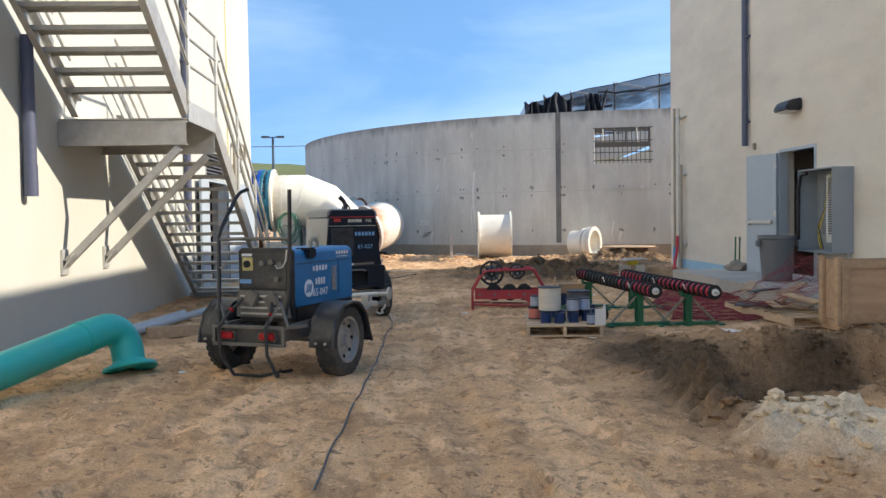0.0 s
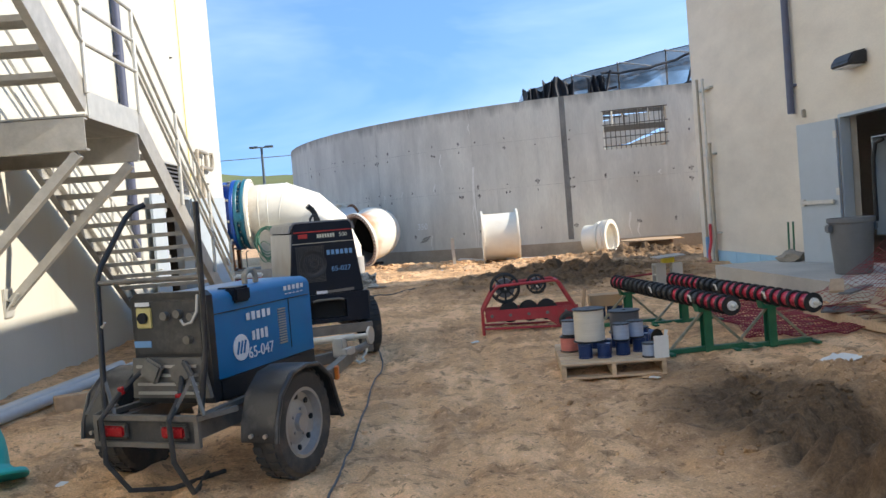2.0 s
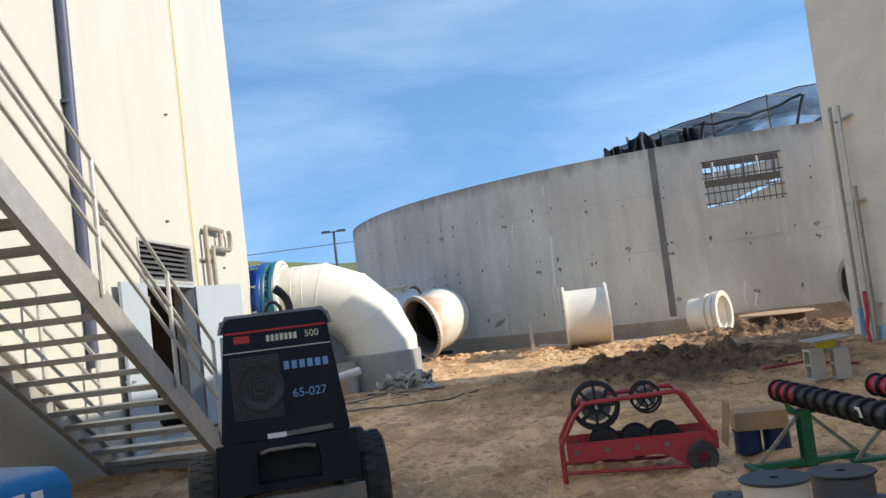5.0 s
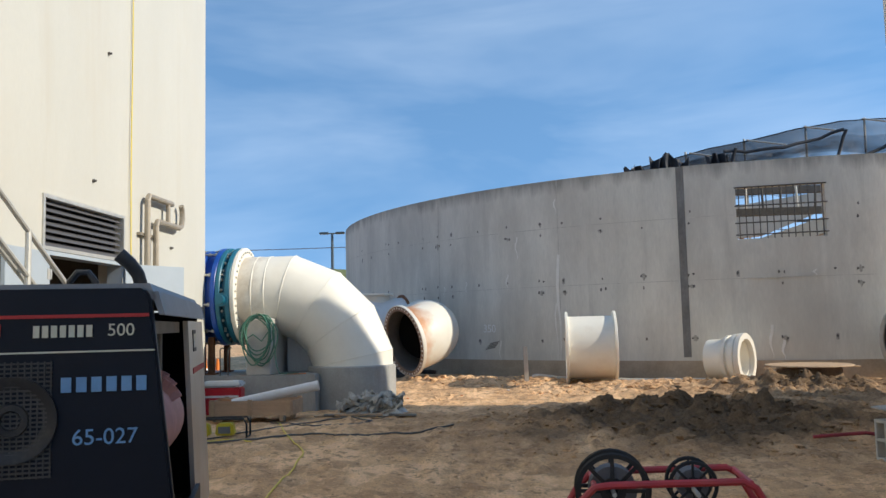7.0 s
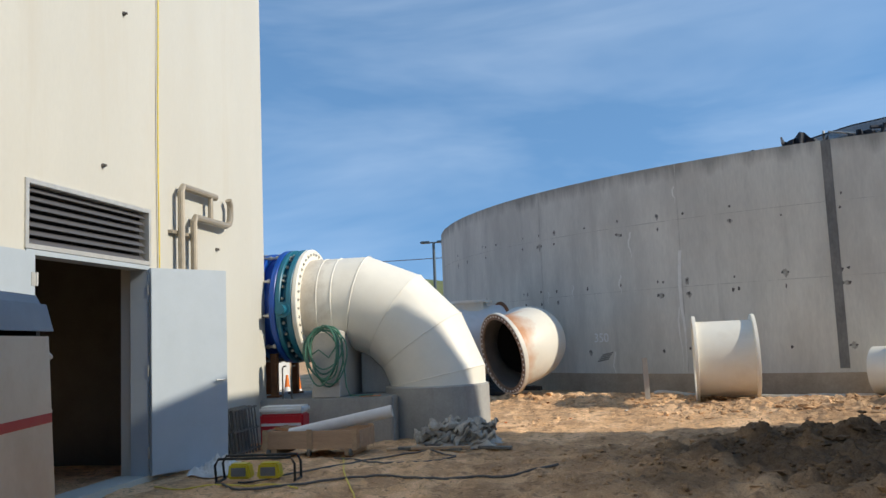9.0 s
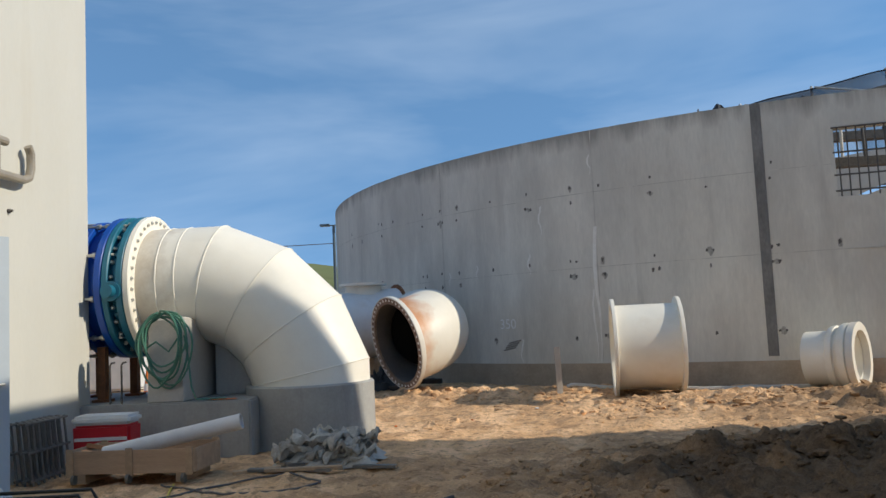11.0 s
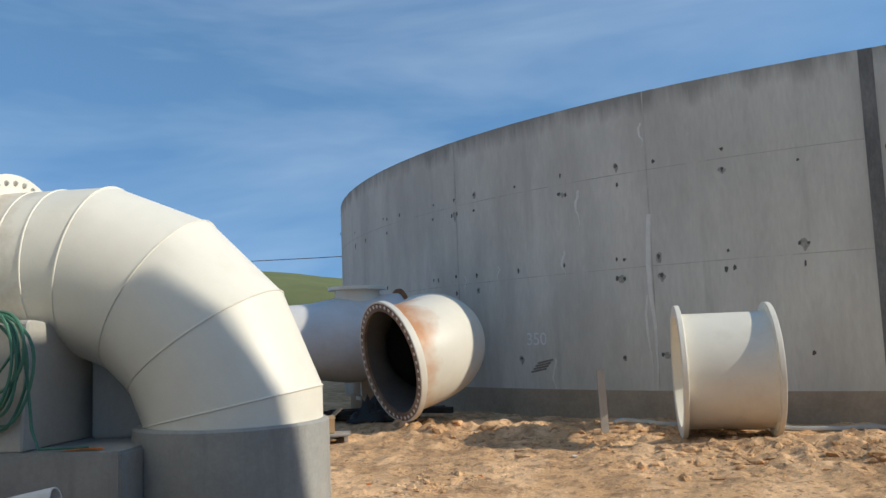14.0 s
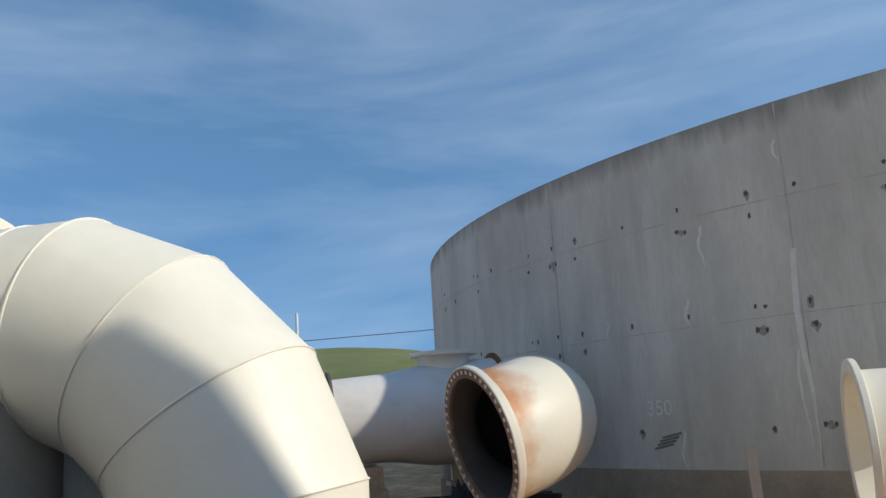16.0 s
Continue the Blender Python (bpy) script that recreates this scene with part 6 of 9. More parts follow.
    tube(bm, [(0.30, -0.52, 0.40), (0.325, -0.42, 0.9), (0.33, -0.40, 1.77)], 0.019, 10)
    part("upright", bm, M["black_paint"], rack)
    bm = bm_new()
    rod(bm, (-0.40, -0.48, 1.32), (0.33, -0.41, 1.32), 0.017, 8)
    part("cross_bar", bm, M["frame_grey"], rack)
    for x, s in ((-0.41, -1), (0.32, 1)):
        bm = bm_new()
        tube(bm, [(x, -0.45, 1.22), (x, -0.47, 1.12), (x - s * 0.02, -0.50, 1.06), (x - s * 0.06, -0.52, 1.05), (x - s * 0.08, -0.52, 1.08)], 0.009, 8)
        part("cable_hook", bm, M["galv"], rack)
        bm = bm_new()
        bar(bm, (x * 0.9, -0.53, 0.74), (x * 0.9 + 0.12, -0.60, 0.53), 0.02, 0.02)
        bar(bm, (x * 0.9, -0.53, 0.74), (x * 0.9 - 0.10, -0.60, 0.53), 0.02, 0.02)
        part("gusset", bm, M["frame_grey"], rack)
    for k, pts in enumerate(([(-0.20, -0.40, 0.75), (-0.25, -0.52, 0.66), (-0.28, -0.68, 0.52), (-0.26, -0.69, 0.26), (-0.18, -0.60, 0.07), (-0.02, -0.42, 0.03), (0.1, -0.05, 0.03)],
                             [(0.12, -0.40, 0.75), (0.18, -0.52, 0.62), (0.22, -0.68, 0.52), (0.24, -0.69, 0.28), (0.27, -0.58, 0.07), (0.16, -0.40, 0.03), (0.0, -0.1, 0.03)])):
        bm = bm_new()
        tube(bm, pts, 0.016, 8)
        part("weld_cable", bm, M["rubber"], tr, "black welding cable")
        bm = bm_new()
        rod(bm, Vector(pts[1]) + Vector((0, 0, -0.02)), Vector(pts[1]) + Vector((0, -0.01, 0.02)), 0.02, 8)
        part("cable_band", bm, M["tail_red"], tr)
    return tr


M["orange"] = mat("orange_plastic", (0.75, 0.20, 0.03), 0.4, var=0.1, bump=0)
blue_welder()


M["grille_grey"] = mat("grille_grey", (0.055, 0.054, 0.056), 0.6, var=0.3, scale=8, bump=0.05)


def dark_welder():
    tr = thing("welder_trailer", pose(-0.94, 12.78, 0.0, 0, 0, 15), "tall dark diesel welder on a two-wheel trailer", "welder trailer")
    r = 0.335
    for s in (-1, 1):
        wheel(tr, s * 0.60, 0.10, r, 0.20, s)
    for x in (-0.30, 0.30):
        bm = bm_new()
        bar(bm, (x, -0.75, 0.42), (x, 1.2, 0.42), 0.06, 0.10)
        part("chassis_rail", bm, M["frame_grey"], tr)
    bm = bm_new()
    rod(bm, (-0.55, 0.10, r), (0.55, 0.10, r), 0.035, 10)
    part("axle", bm, M["frame_grey"], tr)
    bm = bm_new()
    bar(bm, (-0.46, -0.76, 0.42), (0.46, -0.76, 0.42), 0.07, 0.10)
    part("rear_beam", bm, M["frame_grey"], tr)
    for s in (-1, 1):
        bm = bm_new()
        bar(bm, (s * 0.30, 1.2, 0.42), (0.02 * s, 2.1, 0.42), 0.06, 0.09)
        part("drawbar", bm, M["frame_grey"], tr)
    w0, w1, wt = 0.445, 0.40, 0.325
    y0, y1 = -0.72, 1.30
    wd = new("welder")
    wd.parent = tr
    # lower end panel with a recess
    bm = bm_new()
    for lo, hi in (((-w0, 0.50), (-0.20, 0.82)), ((0.20, 0.50), (w0, 0.82)), ((-0.20, 0.74), (0.20, 0.82)), ((-0.20, 0.50), (0.20, 0.55))):
        bm = bm_new()
        box(bm, ((lo[0] + hi[0]) / 2, y0 + 0.02, (lo[1] + hi[1]) / 2), (hi[0] - lo[0], 0.10, hi[1] - lo[1]), 0.004)
        part("lower_panel", bm, M["navy_black"], wd)
    bm = bm_new()
    box(bm, (0, y0 + 0.09, 0.645), (0.40, 0.02, 0.19))
    part("recess", bm, M["dark"], wd)
    bm = bm_new()
    tube(bm, [(-0.17, y0 - 0.03, 0.745), (-0.12, y0 - 0.04, 0.76), (0.12, y0 - 0.04, 0.76), (0.17, y0 - 0.03, 0.745)], 0.012, 8)
    part("latch_bar", bm, M["frame_grey"], wd)
    # upper end panel, tapering to the roof
    bm = bm_new()
    prism(bm, [(-w1 - 0.01, 0.82), (w1 + 0.01, 0.82), (wt, 1.58), (wt - 0.025, 1.612), (-wt + 0.025, 1.612), (-wt, 1.58)], "y", y0, y0 + 0.05)
    bmesh.ops.bevel(bm, geom=bm.edges[:], offset=0.01, segments=2, affect="EDGES")
    endp = part("end_panel", bm, M["navy_black"], wd, "dark blue-black end panel")
    f = y0 - 0.004
    bm = bm_new()
    box(bm, (0, f, 1.515), (wt * 2 - 0.01, 0.006, 0.012))
    part("stripe", bm, M["red_line"], endp, "thin red stripe")
    bm = bm_new()
    box(bm, (0, f, 1.39), (wt * 2 + 0.03, 0.006, 0.006))
    part("stripe", bm, M["pale_text"], endp)
    bm = bm_new()
    box(bm, (-0.22, f - 0.001, 1.47), (0.10, 0.006, 0.045), 0.001)
    part("maker_mark", bm, M["red_line"], endp)
    lettering("model_number", "500", 0.062, facing(0.225, f - 0.001, 1.462), M["pale_text"], endp, "pale model number")
    for k in range(7):
        bm = bm_new()
        box(bm, (-0.055 + k * 0.029, f - 0.001, 1.462), (0.020, 0.004, 0.042))
        part("word_bar", bm, M["pale_text"], endp)
    for k in range(6):
        bm = bm_new()
        box(bm, (0.045 + k * 0.05, f - 0.001, 1.275), (0.034, 0.004, 0.052))
        part("word_bar", bm, M["blue_mark"], endp)
    lettering("unit_number", "65-027", 0.078, facing(0.175, f - 0.001, 1.09), M["blue_mark"], endp, "blue stencilled unit number")
    # round fan grille of perforated rows
    bm = bm_new()
    lathe(bm, [(0.10, 0), (0.145, 0.012), (0.15, 0.012), (0.15, 0)], pose(-0.13, f, 1.16, 90, 0, 0), 36, closed=True)
    lathe(bm, [(0.03, 0), (0.035, 0.012), (0.055, 0.012), (0.06, 0)], pose(-0.13, f, 1.16, 90, 0, 0), 24, closed=True)
    part("fan_ring", bm, M["black_paint"], endp, "dusty round fan ring")
    bm = bm_new()
    for j in range(26):
        z = 0.965 + j * 0.0155
        box(bm, (-0.155, f - 0.002, z), (0.31, 0.005, 0.0065))
    for i in range(15):
        box(bm, (-0.305 + i * 0.0215, f - 0.001, 1.16), (0.005, 0.004, 0.40))
    tagged(part("grille", bm, M["grille_grey"], endp, "perforated dark grey grille", smooth=False), kind="stuff")
    bm = bm_new()
    box(bm, (0.10, f - 0.003, 0.845), (0.40, 0.006, 0.03), 0, Matrix.Rotation(radians(-2), 3, "Y"))
    part("data_plate", bm, M["frame_grey"], wd)
    bm = bm_new()
    box(bm, (-0.06, f - 0.007, 0.842), (0.12, 0.004, 0.032))
    part("data_plate", bm, M["white_mark"], wd)
    # roof, far end panel, side panels with an open engine bay
    bm = bm_new()
    prism(bm, [(-wt - 0.02, 1.57), (wt + 0.02, 1.57), (wt - 0.01, 1.63), (-wt + 0.01, 1.63)], "y", y0 + 0.03, y1)
    prism(bm, [(wt - 0.005, 1.60), (wt + 0.022, 1.60), (wt + 0.045, 1.515), (wt + 0.025, 1.515)], "y", y0 + 0.03, y1)
    prism(bm, [(-wt + 0.005, 1.60), (-wt - 0.022, 1.60), (-wt - 0.045, 1.515), (-wt - 0.025, 1.515)], "y", y0 + 0.03, y1)
    part("roof", bm, M["roof_grey"], wd, "dull grey roof sheet with folded edges")
    for s in (-1, 1):
        bm = bm_new()
        prism(bm, [(s * w1, 0.50), (s * (w1 - 0.02), 0.50), (s * (wt + 0.005), 1.50), (s * (wt + 0.03), 1.50)], "y", 0.40 if s > 0 else y0 + 0.05, y1)
        part("side_panel", bm, M["steel_sheet"], wd, "bare steel side panel with a warning label")
    bm = bm_new()
    prism(bm, [(w0 - 0.03, 0.50), (w0 - 0.05, 0.50), (w0 - 0.05, 0.72), (w0 - 0.03, 0.72)], "y", y0 + 0.05, 0.40)
    part("sill_panel", bm, M["navy_black"], wd)
    bm = bm_new()
    box(bm, (0, y1 - 0.02, 1.03), (0.66, 0.03, 1.06))
    part("front_panel", bm, M["navy_black"], wd)
    bm = bm_new()
    box(bm, (0, 0.3, 0.51), (0.76, 1.9, 0.02))
    part("floor_pan", bm, M["black_paint"], wd)
    bm = bm_new()
    box(bm, (-0.02, 0.10, 0.80), (0.42, 0.95, 0.50), 0.05)
    box(bm, (-0.02, 0.10, 1.12), (0.30, 0.70, 0.18), 0.03)
    part("engine", bm, M["dusty_panel"], wd, "dark engine block")
    bm = bm_new()
    lathe(bm, [(0.06, -0.36), (0.10, -0.37), (0.15, -0.33), (0.168, -0.26), (0.168, 0.24), (0.15, 0.31), (0.08, 0.34), (0.0, 0.34)], pose(0.21, -0.26, 1.09, -90, 0, 0), 28)
    mf = part("muffler", bm, M["muffler"], wd, "faded pinkish-red muffler drum")
    for k in range(3):
        bm = bm_new()
        a0 = 0.5 + 0.25 * k
        pts = [(0.21 + 0.176 * math.cos(a0 + q * 0.16), -0.30 + 0.11 * k + 0.01 * math.sin(q * 1.7), 1.09 + 0.176 * math.sin(a0 + q * 0.16)) for q in range(11)]
        for p, q in zip(pts, pts[1:]):
            bar(bm, p, q, 0.07, 0.012, up=(0, 1, 0))
        part("heat_strap", bm, M["muffler"], mf, "loose curled heat-shield strap")
    bm = bm_new()
    lathe(bm, [(0.0, -0.345), (0.085, -0.345), (0.085, -0.34), (0.0, -0.34)], pose(0.21, -0.26, 1.09, -90, 0, 0), 20)
    part("open_end", bm, M["dark"], mf, "dark open end")
    for pts, r in (([(-0.05, -0.45, 1.0), (0.08, -0.30, 1.36), (0.10, 0.05, 1.40), (0.05, 0.3, 1.2)], 0.028), ([(0.05, 0.32, 0.62), (0.20, 0.25, 0.80), (0.22, 0.22, 1.0), (0.12, 0.2, 1.2)], 0.02)):
        bm = bm_new()
        tube(bm, pts, r, 10)
        part("hose", bm, M["rubber"], wd, "black engine hose")
    bm = bm_new()
    rod(bm, (0.12, 0.22, 1.30), (0.12, 0.40, 1.30), 0.09, 18)
    part("air_filter", bm, M["frame_grey"], wd, "grey air filter canister")
    bm = bm_new()
    bar(bm, (0.30, -0.60, 1.47), (0.30, 0.40, 1.47), 0.03, 0.05)
    part("bay_rail", bm, M["frame_grey"], wd)
    bm = bm_new()
    tube(bm, [(0.24, 0.0, 1.05), (0.25, 0.02, 1.25), (0.25, 0.02, 1.45)], 0.03, 12)
    part("pipe", bm, M["frame_grey"], wd)
    bm = bm_new()
    tube(bm, [(0.13, 0.45, 1.60), (0.13, 0.45, 1.68), (0.115, 0.44, 1.735), (0.08, 0.43, 1.785), (0.03, 0.42, 1.83)], [0.032, 0.032, 0.033, 0.034, 0.036], 12)
    part("exhaust", bm, M["black_paint"], wd, "curved black exhaust stack")
    bm = bm_new()
    tube(bm, [(-0.05, -0.25, 1.62), (-0.05, -0.25, 1.66), (-0.02, -0.25, 1.70), (0.02, -0.25, 1.70), (0.05, -0.25, 1.66), (0.05, -0.25, 1.62)], 0.014, 8)
    part("lifting_eye", bm, M["black_paint"], wd)
    bm = bm_new()
    box(bm, (0.3605, 0.70, 1.40), (0.006, 0.17, 0.11), 0, Matrix.Rotation(radians(-2.6), 3, "Y"))
    part("warning_label", bm, M["navy_black"], wd)
    bm = bm_new()
    box(bm, (0.3625, 0.70, 1.40), (0.006, 0.13, 0.07), 0, Matrix.Rotation(radians(-2.6), 3, "Y"))
    part("warning_label", bm, M["pale_text"], wd)
    bm = bm_new()
    box(bm, (0.3675, 0.925, 1.25), (0.006, 0.73, 0.028), 0, Matrix.Rotation(radians(-2.6), 3, "Y"))
    part("stripe", bm, M["red_line"], wd)
    bm = bm_new()
    box(bm, (0.47, -0.55, 0.72), (0.06, 0.1, 0.16), 0.01)
    part("side_box", bm, M["black_paint"], wd)
    return tr


dark_welder()


# ---- yard clutter: pallet of wire, spool stands, red cart ----
M["red_paint"] = mat("red_paint", (0.42, 0.035, 0.045), 0.5, var=0.15, scale=6, fine=50, bump=0.08, dirt=(0.30, 0.12, 0.10), dirt_amt=0.5)
M["green_paint"] = mat("green_paint", (0.012, 0.13, 0.065), 0.5, var=0.2, scale=6, fine=50, bump=0.08, dirt=(0.10, 0.15, 0.09), dirt_amt=0.5)
M["black_plastic"] = mat("black_plastic", (0.012, 0.012, 0.013), 0.5, var=0.2, bump=0.03)
M["red_wire"] = mat("red_wire", (0.42, 0.025, 0.055), 0.28, var=0.2, scale=4, fine=90, bump=0.15, stretch=(12, 1, 1))
M["white_wire"] = mat("white_wire", (0.62, 0.58, 0.50), 0.5, var=0.12, scale=5, fine=60, bump=0.25, stretch=(1, 1, 14))
M["blue_wire"] = mat("blue_wire", (0.012, 0.035, 0.12), 0.3, var=0.2, bump=0.15, stretch=(1, 1, 14))
M["silver_wire"] = mat("silver_wire", (0.35, 0.42, 0.55), 0.35, 0.2, var=0.2, bump=0.2, stretch=(1, 1, 14))
M["pink_wire"] = mat("pink_wire", (0.62, 0.20, 0.17), 0.5, var=0.2, bump=0.15, stretch=(1, 1, 14))
M["black_wire"] = mat("black_wire", (0.022, 0.022, 0.024), 0.4, var=0.2, bump=0.2, stretch=(1, 1, 14))
M["worn_steel"] = mat("worn_steel", (0.30, 0.28, 0.20), 0.6, 0.3, var=0.35, scale=9, fine=50, bump=0.15, dirt=(0.10, 0.13, 0.07), dirt_amt=0.8)
M["grey_wire"] = mat("grey_wire", (0.10, 0.10, 0.11), 0.5, var=0.2, bump=0.2, stretch=(1, 1, 14))
M["card"] = mat("cardboard", (0.42, 0.28, 0.16), 0.85, var=0.1, scale=4, bump=0.06)
M["paper"] = mat("paper", (0.72, 0.72, 0.70), 0.7, var=0.08, bump=0.05)
M["pallet_wood"] = mat("pallet_wood", (0.56, 0.41, 0.27), 0.85, var=0.25, scale=4, fine=40, bump=0.3, stretch=(1, 8, 8), per_object=0.18)


def z_of(x, y):
    return rise(x, y)


def pallet(at, label, w=1.0, d=1.2):
    """Timber pallet: deck boards, three stringers, bottom boards. x is along the boards."""
    p = thing("pallet", at, label, "pallet")
    bm = bm_new()
    box(bm, (0, 0, 0), (w, 0.12, 0.018), 0.003)
    board = mesh_of("deck_board", bm, M["pallet_wood"])
    for k in range(8):
        o = new("deck_board", board)
        o.parent = p
        o.matrix_basis = Matrix.Translation((0, -d / 2 + 0.06 + k * (d - 0.12) / 7, 0.130))
    for k in range(3):
        o = new("bottom_board", board)
        o.parent = p
        o.matrix_basis = Matrix.Translation((0, -d / 2 + 0.06 + k * (d - 0.12) / 2, 0.010))
    bm = bm_new()
    box(bm, (0, 0, 0), (0.04, d, 0.10), 0.003)
    st = mesh_of("stringer", bm, M["pallet_wood"])
    for x in (-w / 2 + 0.02, 0, w / 2 - 0.02):
        o = new("stringer", st)
        o.parent = p
        o.matrix_basis = Matrix.Translation((x, 0, 0.070))
    return p


P_AT = pose(1.98, 10.72, 0.0, 0, 0, -7)
P_Z = 0.139
pallet(P_AT @ pose(0, 0, z_of(1.98, 10.7) + 0.0), "weathered timber pallet carrying wire reels", 0.92, 1.2)
P_BASE = P_AT @ pose(0, 0, z_of(1.98, 10.7) + P_Z)


def reel(name, at, r, h, wire, label, group, flange=None, core=0.82, spoked=False):
    """A wire reel: two flanges with a hub hole and the wound wire between them."""
    rl = thing(name, at, label, "wire reel", group)
    for z in (0.0, h - 0.012):
        bm = bm_new()
        if spoked:
            lathe(bm, [(r * 0.84, z), (r * 0.96, z), (r, z + 0.006), (r * 0.96, z + 0.012), (r * 0.84, z + 0.012)], None, 28, closed=True)
            lathe(bm, [(r * 0.14, z), (r * 0.34, z), (r * 0.34, z + 0.012), (r * 0.14, z + 0.012)], None, 20, closed=True)
            for q in range(8):
                a = math.tau * q / 8
                box(bm, (r * 0.6 * math.cos(a), r * 0.6 * math.sin(a), z + 0.006), (r * 0.56, r * 0.10, 0.011), 0, Matrix.Rotation(a, 3, "Z"))
        else:
            lathe(bm, [(r * 0.14, z), (r * 0.96, z), (r, z + 0.006), (r * 0.96, z + 0.012), (r * 0.14, z + 0.012)], None, 28, closed=True)
        part("flange", bm, flange or M["black_plastic"], rl)
    bm = bm_new()
    prof = [(r * 0.14, 0.012)]
    n = max(6, int(h / 0.02))
    for k in range(n + 1):
        prof.append((r * (core + (0.015 if k % 2 else 0)), 0.014 + (h - 0.028) * k / n))
    prof.append((r * 0.14, h - 0.012))
    lathe(bm, prof, None, 28)
    part("wire", bm, M[wire], rl)
    bm = bm_new()
    lathe(bm, [(0, h - 0.03), (r * 0.14, h - 0.03), (r * 0.14, h - 0.02), (0, h - 0.02)], None, 16)
    part("hub", bm, M["black_plastic"], rl)
    return rl


def on_pallet(x, y, z=0.0):
    return P_BASE @ pose(x, y, z)


reel("wire_reel", on_pallet(-0.16, -0.20, 0.135), 0.155, 0.31, "white_wire", "large black reel of white wire standing on blue reels", "large wire reels", core=0.9)
reel("wire_reel", on_pallet(0.22, 0.22, 0.135), 0.16, 0.22, "grey_wire", "large reel of dark grey wire standing on blue reels", "large wire reels", core=0.88)
for x, y in ((-0.22, -0.32), (-0.05, -0.34), (-0.20, -0.06), (-0.02, -0.12), (0.13, -0.25), (0.30, -0.13), (0.36, 0.10), (0.14, 0.18), (0.30, 0.34), (-0.06, 0.22)):
    reel("wire_reel", on_pallet(x, y), 0.068, 0.13, "blue_wire", "small reel of dark blue wire on the pallet", "blue wire reels", flange=M["blue_wire"], core=0.93)
for x, y, z in ((0.12, -0.27, 0.135), (0.27, -0.14, 0.135)):
    reel("wire_reel", on_pallet(x, y, z), 0.082, 0.16, "silver_wire", "reel of silvery blue wire stacked on others", "silver wire reels", core=0.88)
reel("wire_reel", on_pallet(0.34, -0.46), 0.07, 0.13, "silver_wire", "small reel of silvery wire at the pallet's edge", "silver wire reels", core=0.9)
reel("wire_reel", on_pallet(-0.33, 0.12, 0.0), 0.10, 0.15, "pink_wire", "reel of faded pink wire on the pallet", "pink wire reels", core=0.9)
reel("wire_reel", on_pallet(-0.32, 0.12, 0.155), 0.085, 0.15, "silver_wire", "reel of silvery wire stacked on a pink reel", "silver wire reels", core=0.9)
reel("wire_reel", on_pallet(0.38, 0.42, 0.0), 0.10, 0.15, "blue_wire", "reel of dark blue wire on the pallet", "blue wire reels", core=0.9)
bm = bm_new()
box(bm, (0, 0, 0.10), (0.13, 0.004, 0.20), 0, Matrix.Rotation(radians(4), 3, "X"))
box(bm, (0.045, 0.0, 0.22), (0.03, 0.004, 0.06), 0, Matrix.Rotation(radians(12), 3, "Y"))
solid("paper_sheet", bm, M["paper"], on_pallet(0.43, -0.56), "white paper tag leaning on a wire reel", "paper")
reel("wire_reel", pose(2.66, 11.7, z_of(2.66, 11.7) + 0.09, 90, 0, 30), 0.09, 0.14, "blue_wire", "dark blue wire reel lying on the dirt", "blue wire reels", core=0.88)


def rack_of_reels(a, b, n, label, colours, seed):
    """A long bar with n reels threaded on it."""
    rnd = random.Random(seed)
    a, b = Vector(a), Vector(b)
    L = (b - a).length
    q = Matrix.Translation(a) @ (b - a).to_track_quat("Z", "Y").to_matrix().to_4x4()
    rd = thing("reel_bar", q, label, "reel rack")
    bm = bm_new()
    rod(bm, (0, 0, -0.12), (0, 0, L + 0.10), 0.018, 10)
    part("bar", bm, M["rail"], rd, "thin steel bar")
    step = L / n
    r = 0.092
    bm = bm_new()
    lathe(bm, [(0.02, 0.004), (r * 0.96, 0.004), (r, 0.008), (r, 0.014), (r * 0.96, 0.018), (0.02, 0.018)], None, 24, closed=True)
    fl = mesh_of("reel_flange", bm, M["black_plastic"], True)
    wires = {}
    for c in set(colours):
        bm = bm_new()
        prof = [(0.02, 0.012)] + [(r * (0.74 if k % 2 else 0.77), 0.014 + (step * 0.86 - 0.014) * k / 8) for k in range(9)] + [(0.02, step * 0.86)]
        lathe(bm, prof, None, 24)
        wires[c] = mesh_of("reel_wire", bm, M[c], True)
    for k in range(n):
        for z in (0.0, step * 0.86):
            o = new("reel_flange", fl)
            o.parent = rd
            o.matrix_basis = Matrix.Translation((0, 0, k * step + z))
        o2 = new("reel_wire", wires[colours[k % len(colours)]])
        o2.parent = rd
        o2.matrix_basis = Matrix.Translation((0, 0, k * step))
    for k in (int(n * 0.45), int(n * 0.78)):
        bm = bm_new()
        box(bm, (-r * 0.86, 0.01, k * step + 0.02), (0.006, 0.07, 0.06), 0, Matrix.Rotation(radians(12), 3, "Z"))
        part("tag", bm, M["paper"], rd, "white paper tag")
    bm = bm_new()
    rod(bm, (0, 0, L), (0, 0, L + 0.02), 0.045, 14)
    part("end_label", bm, M["paper"], rd, "white paper end label")
    return rd


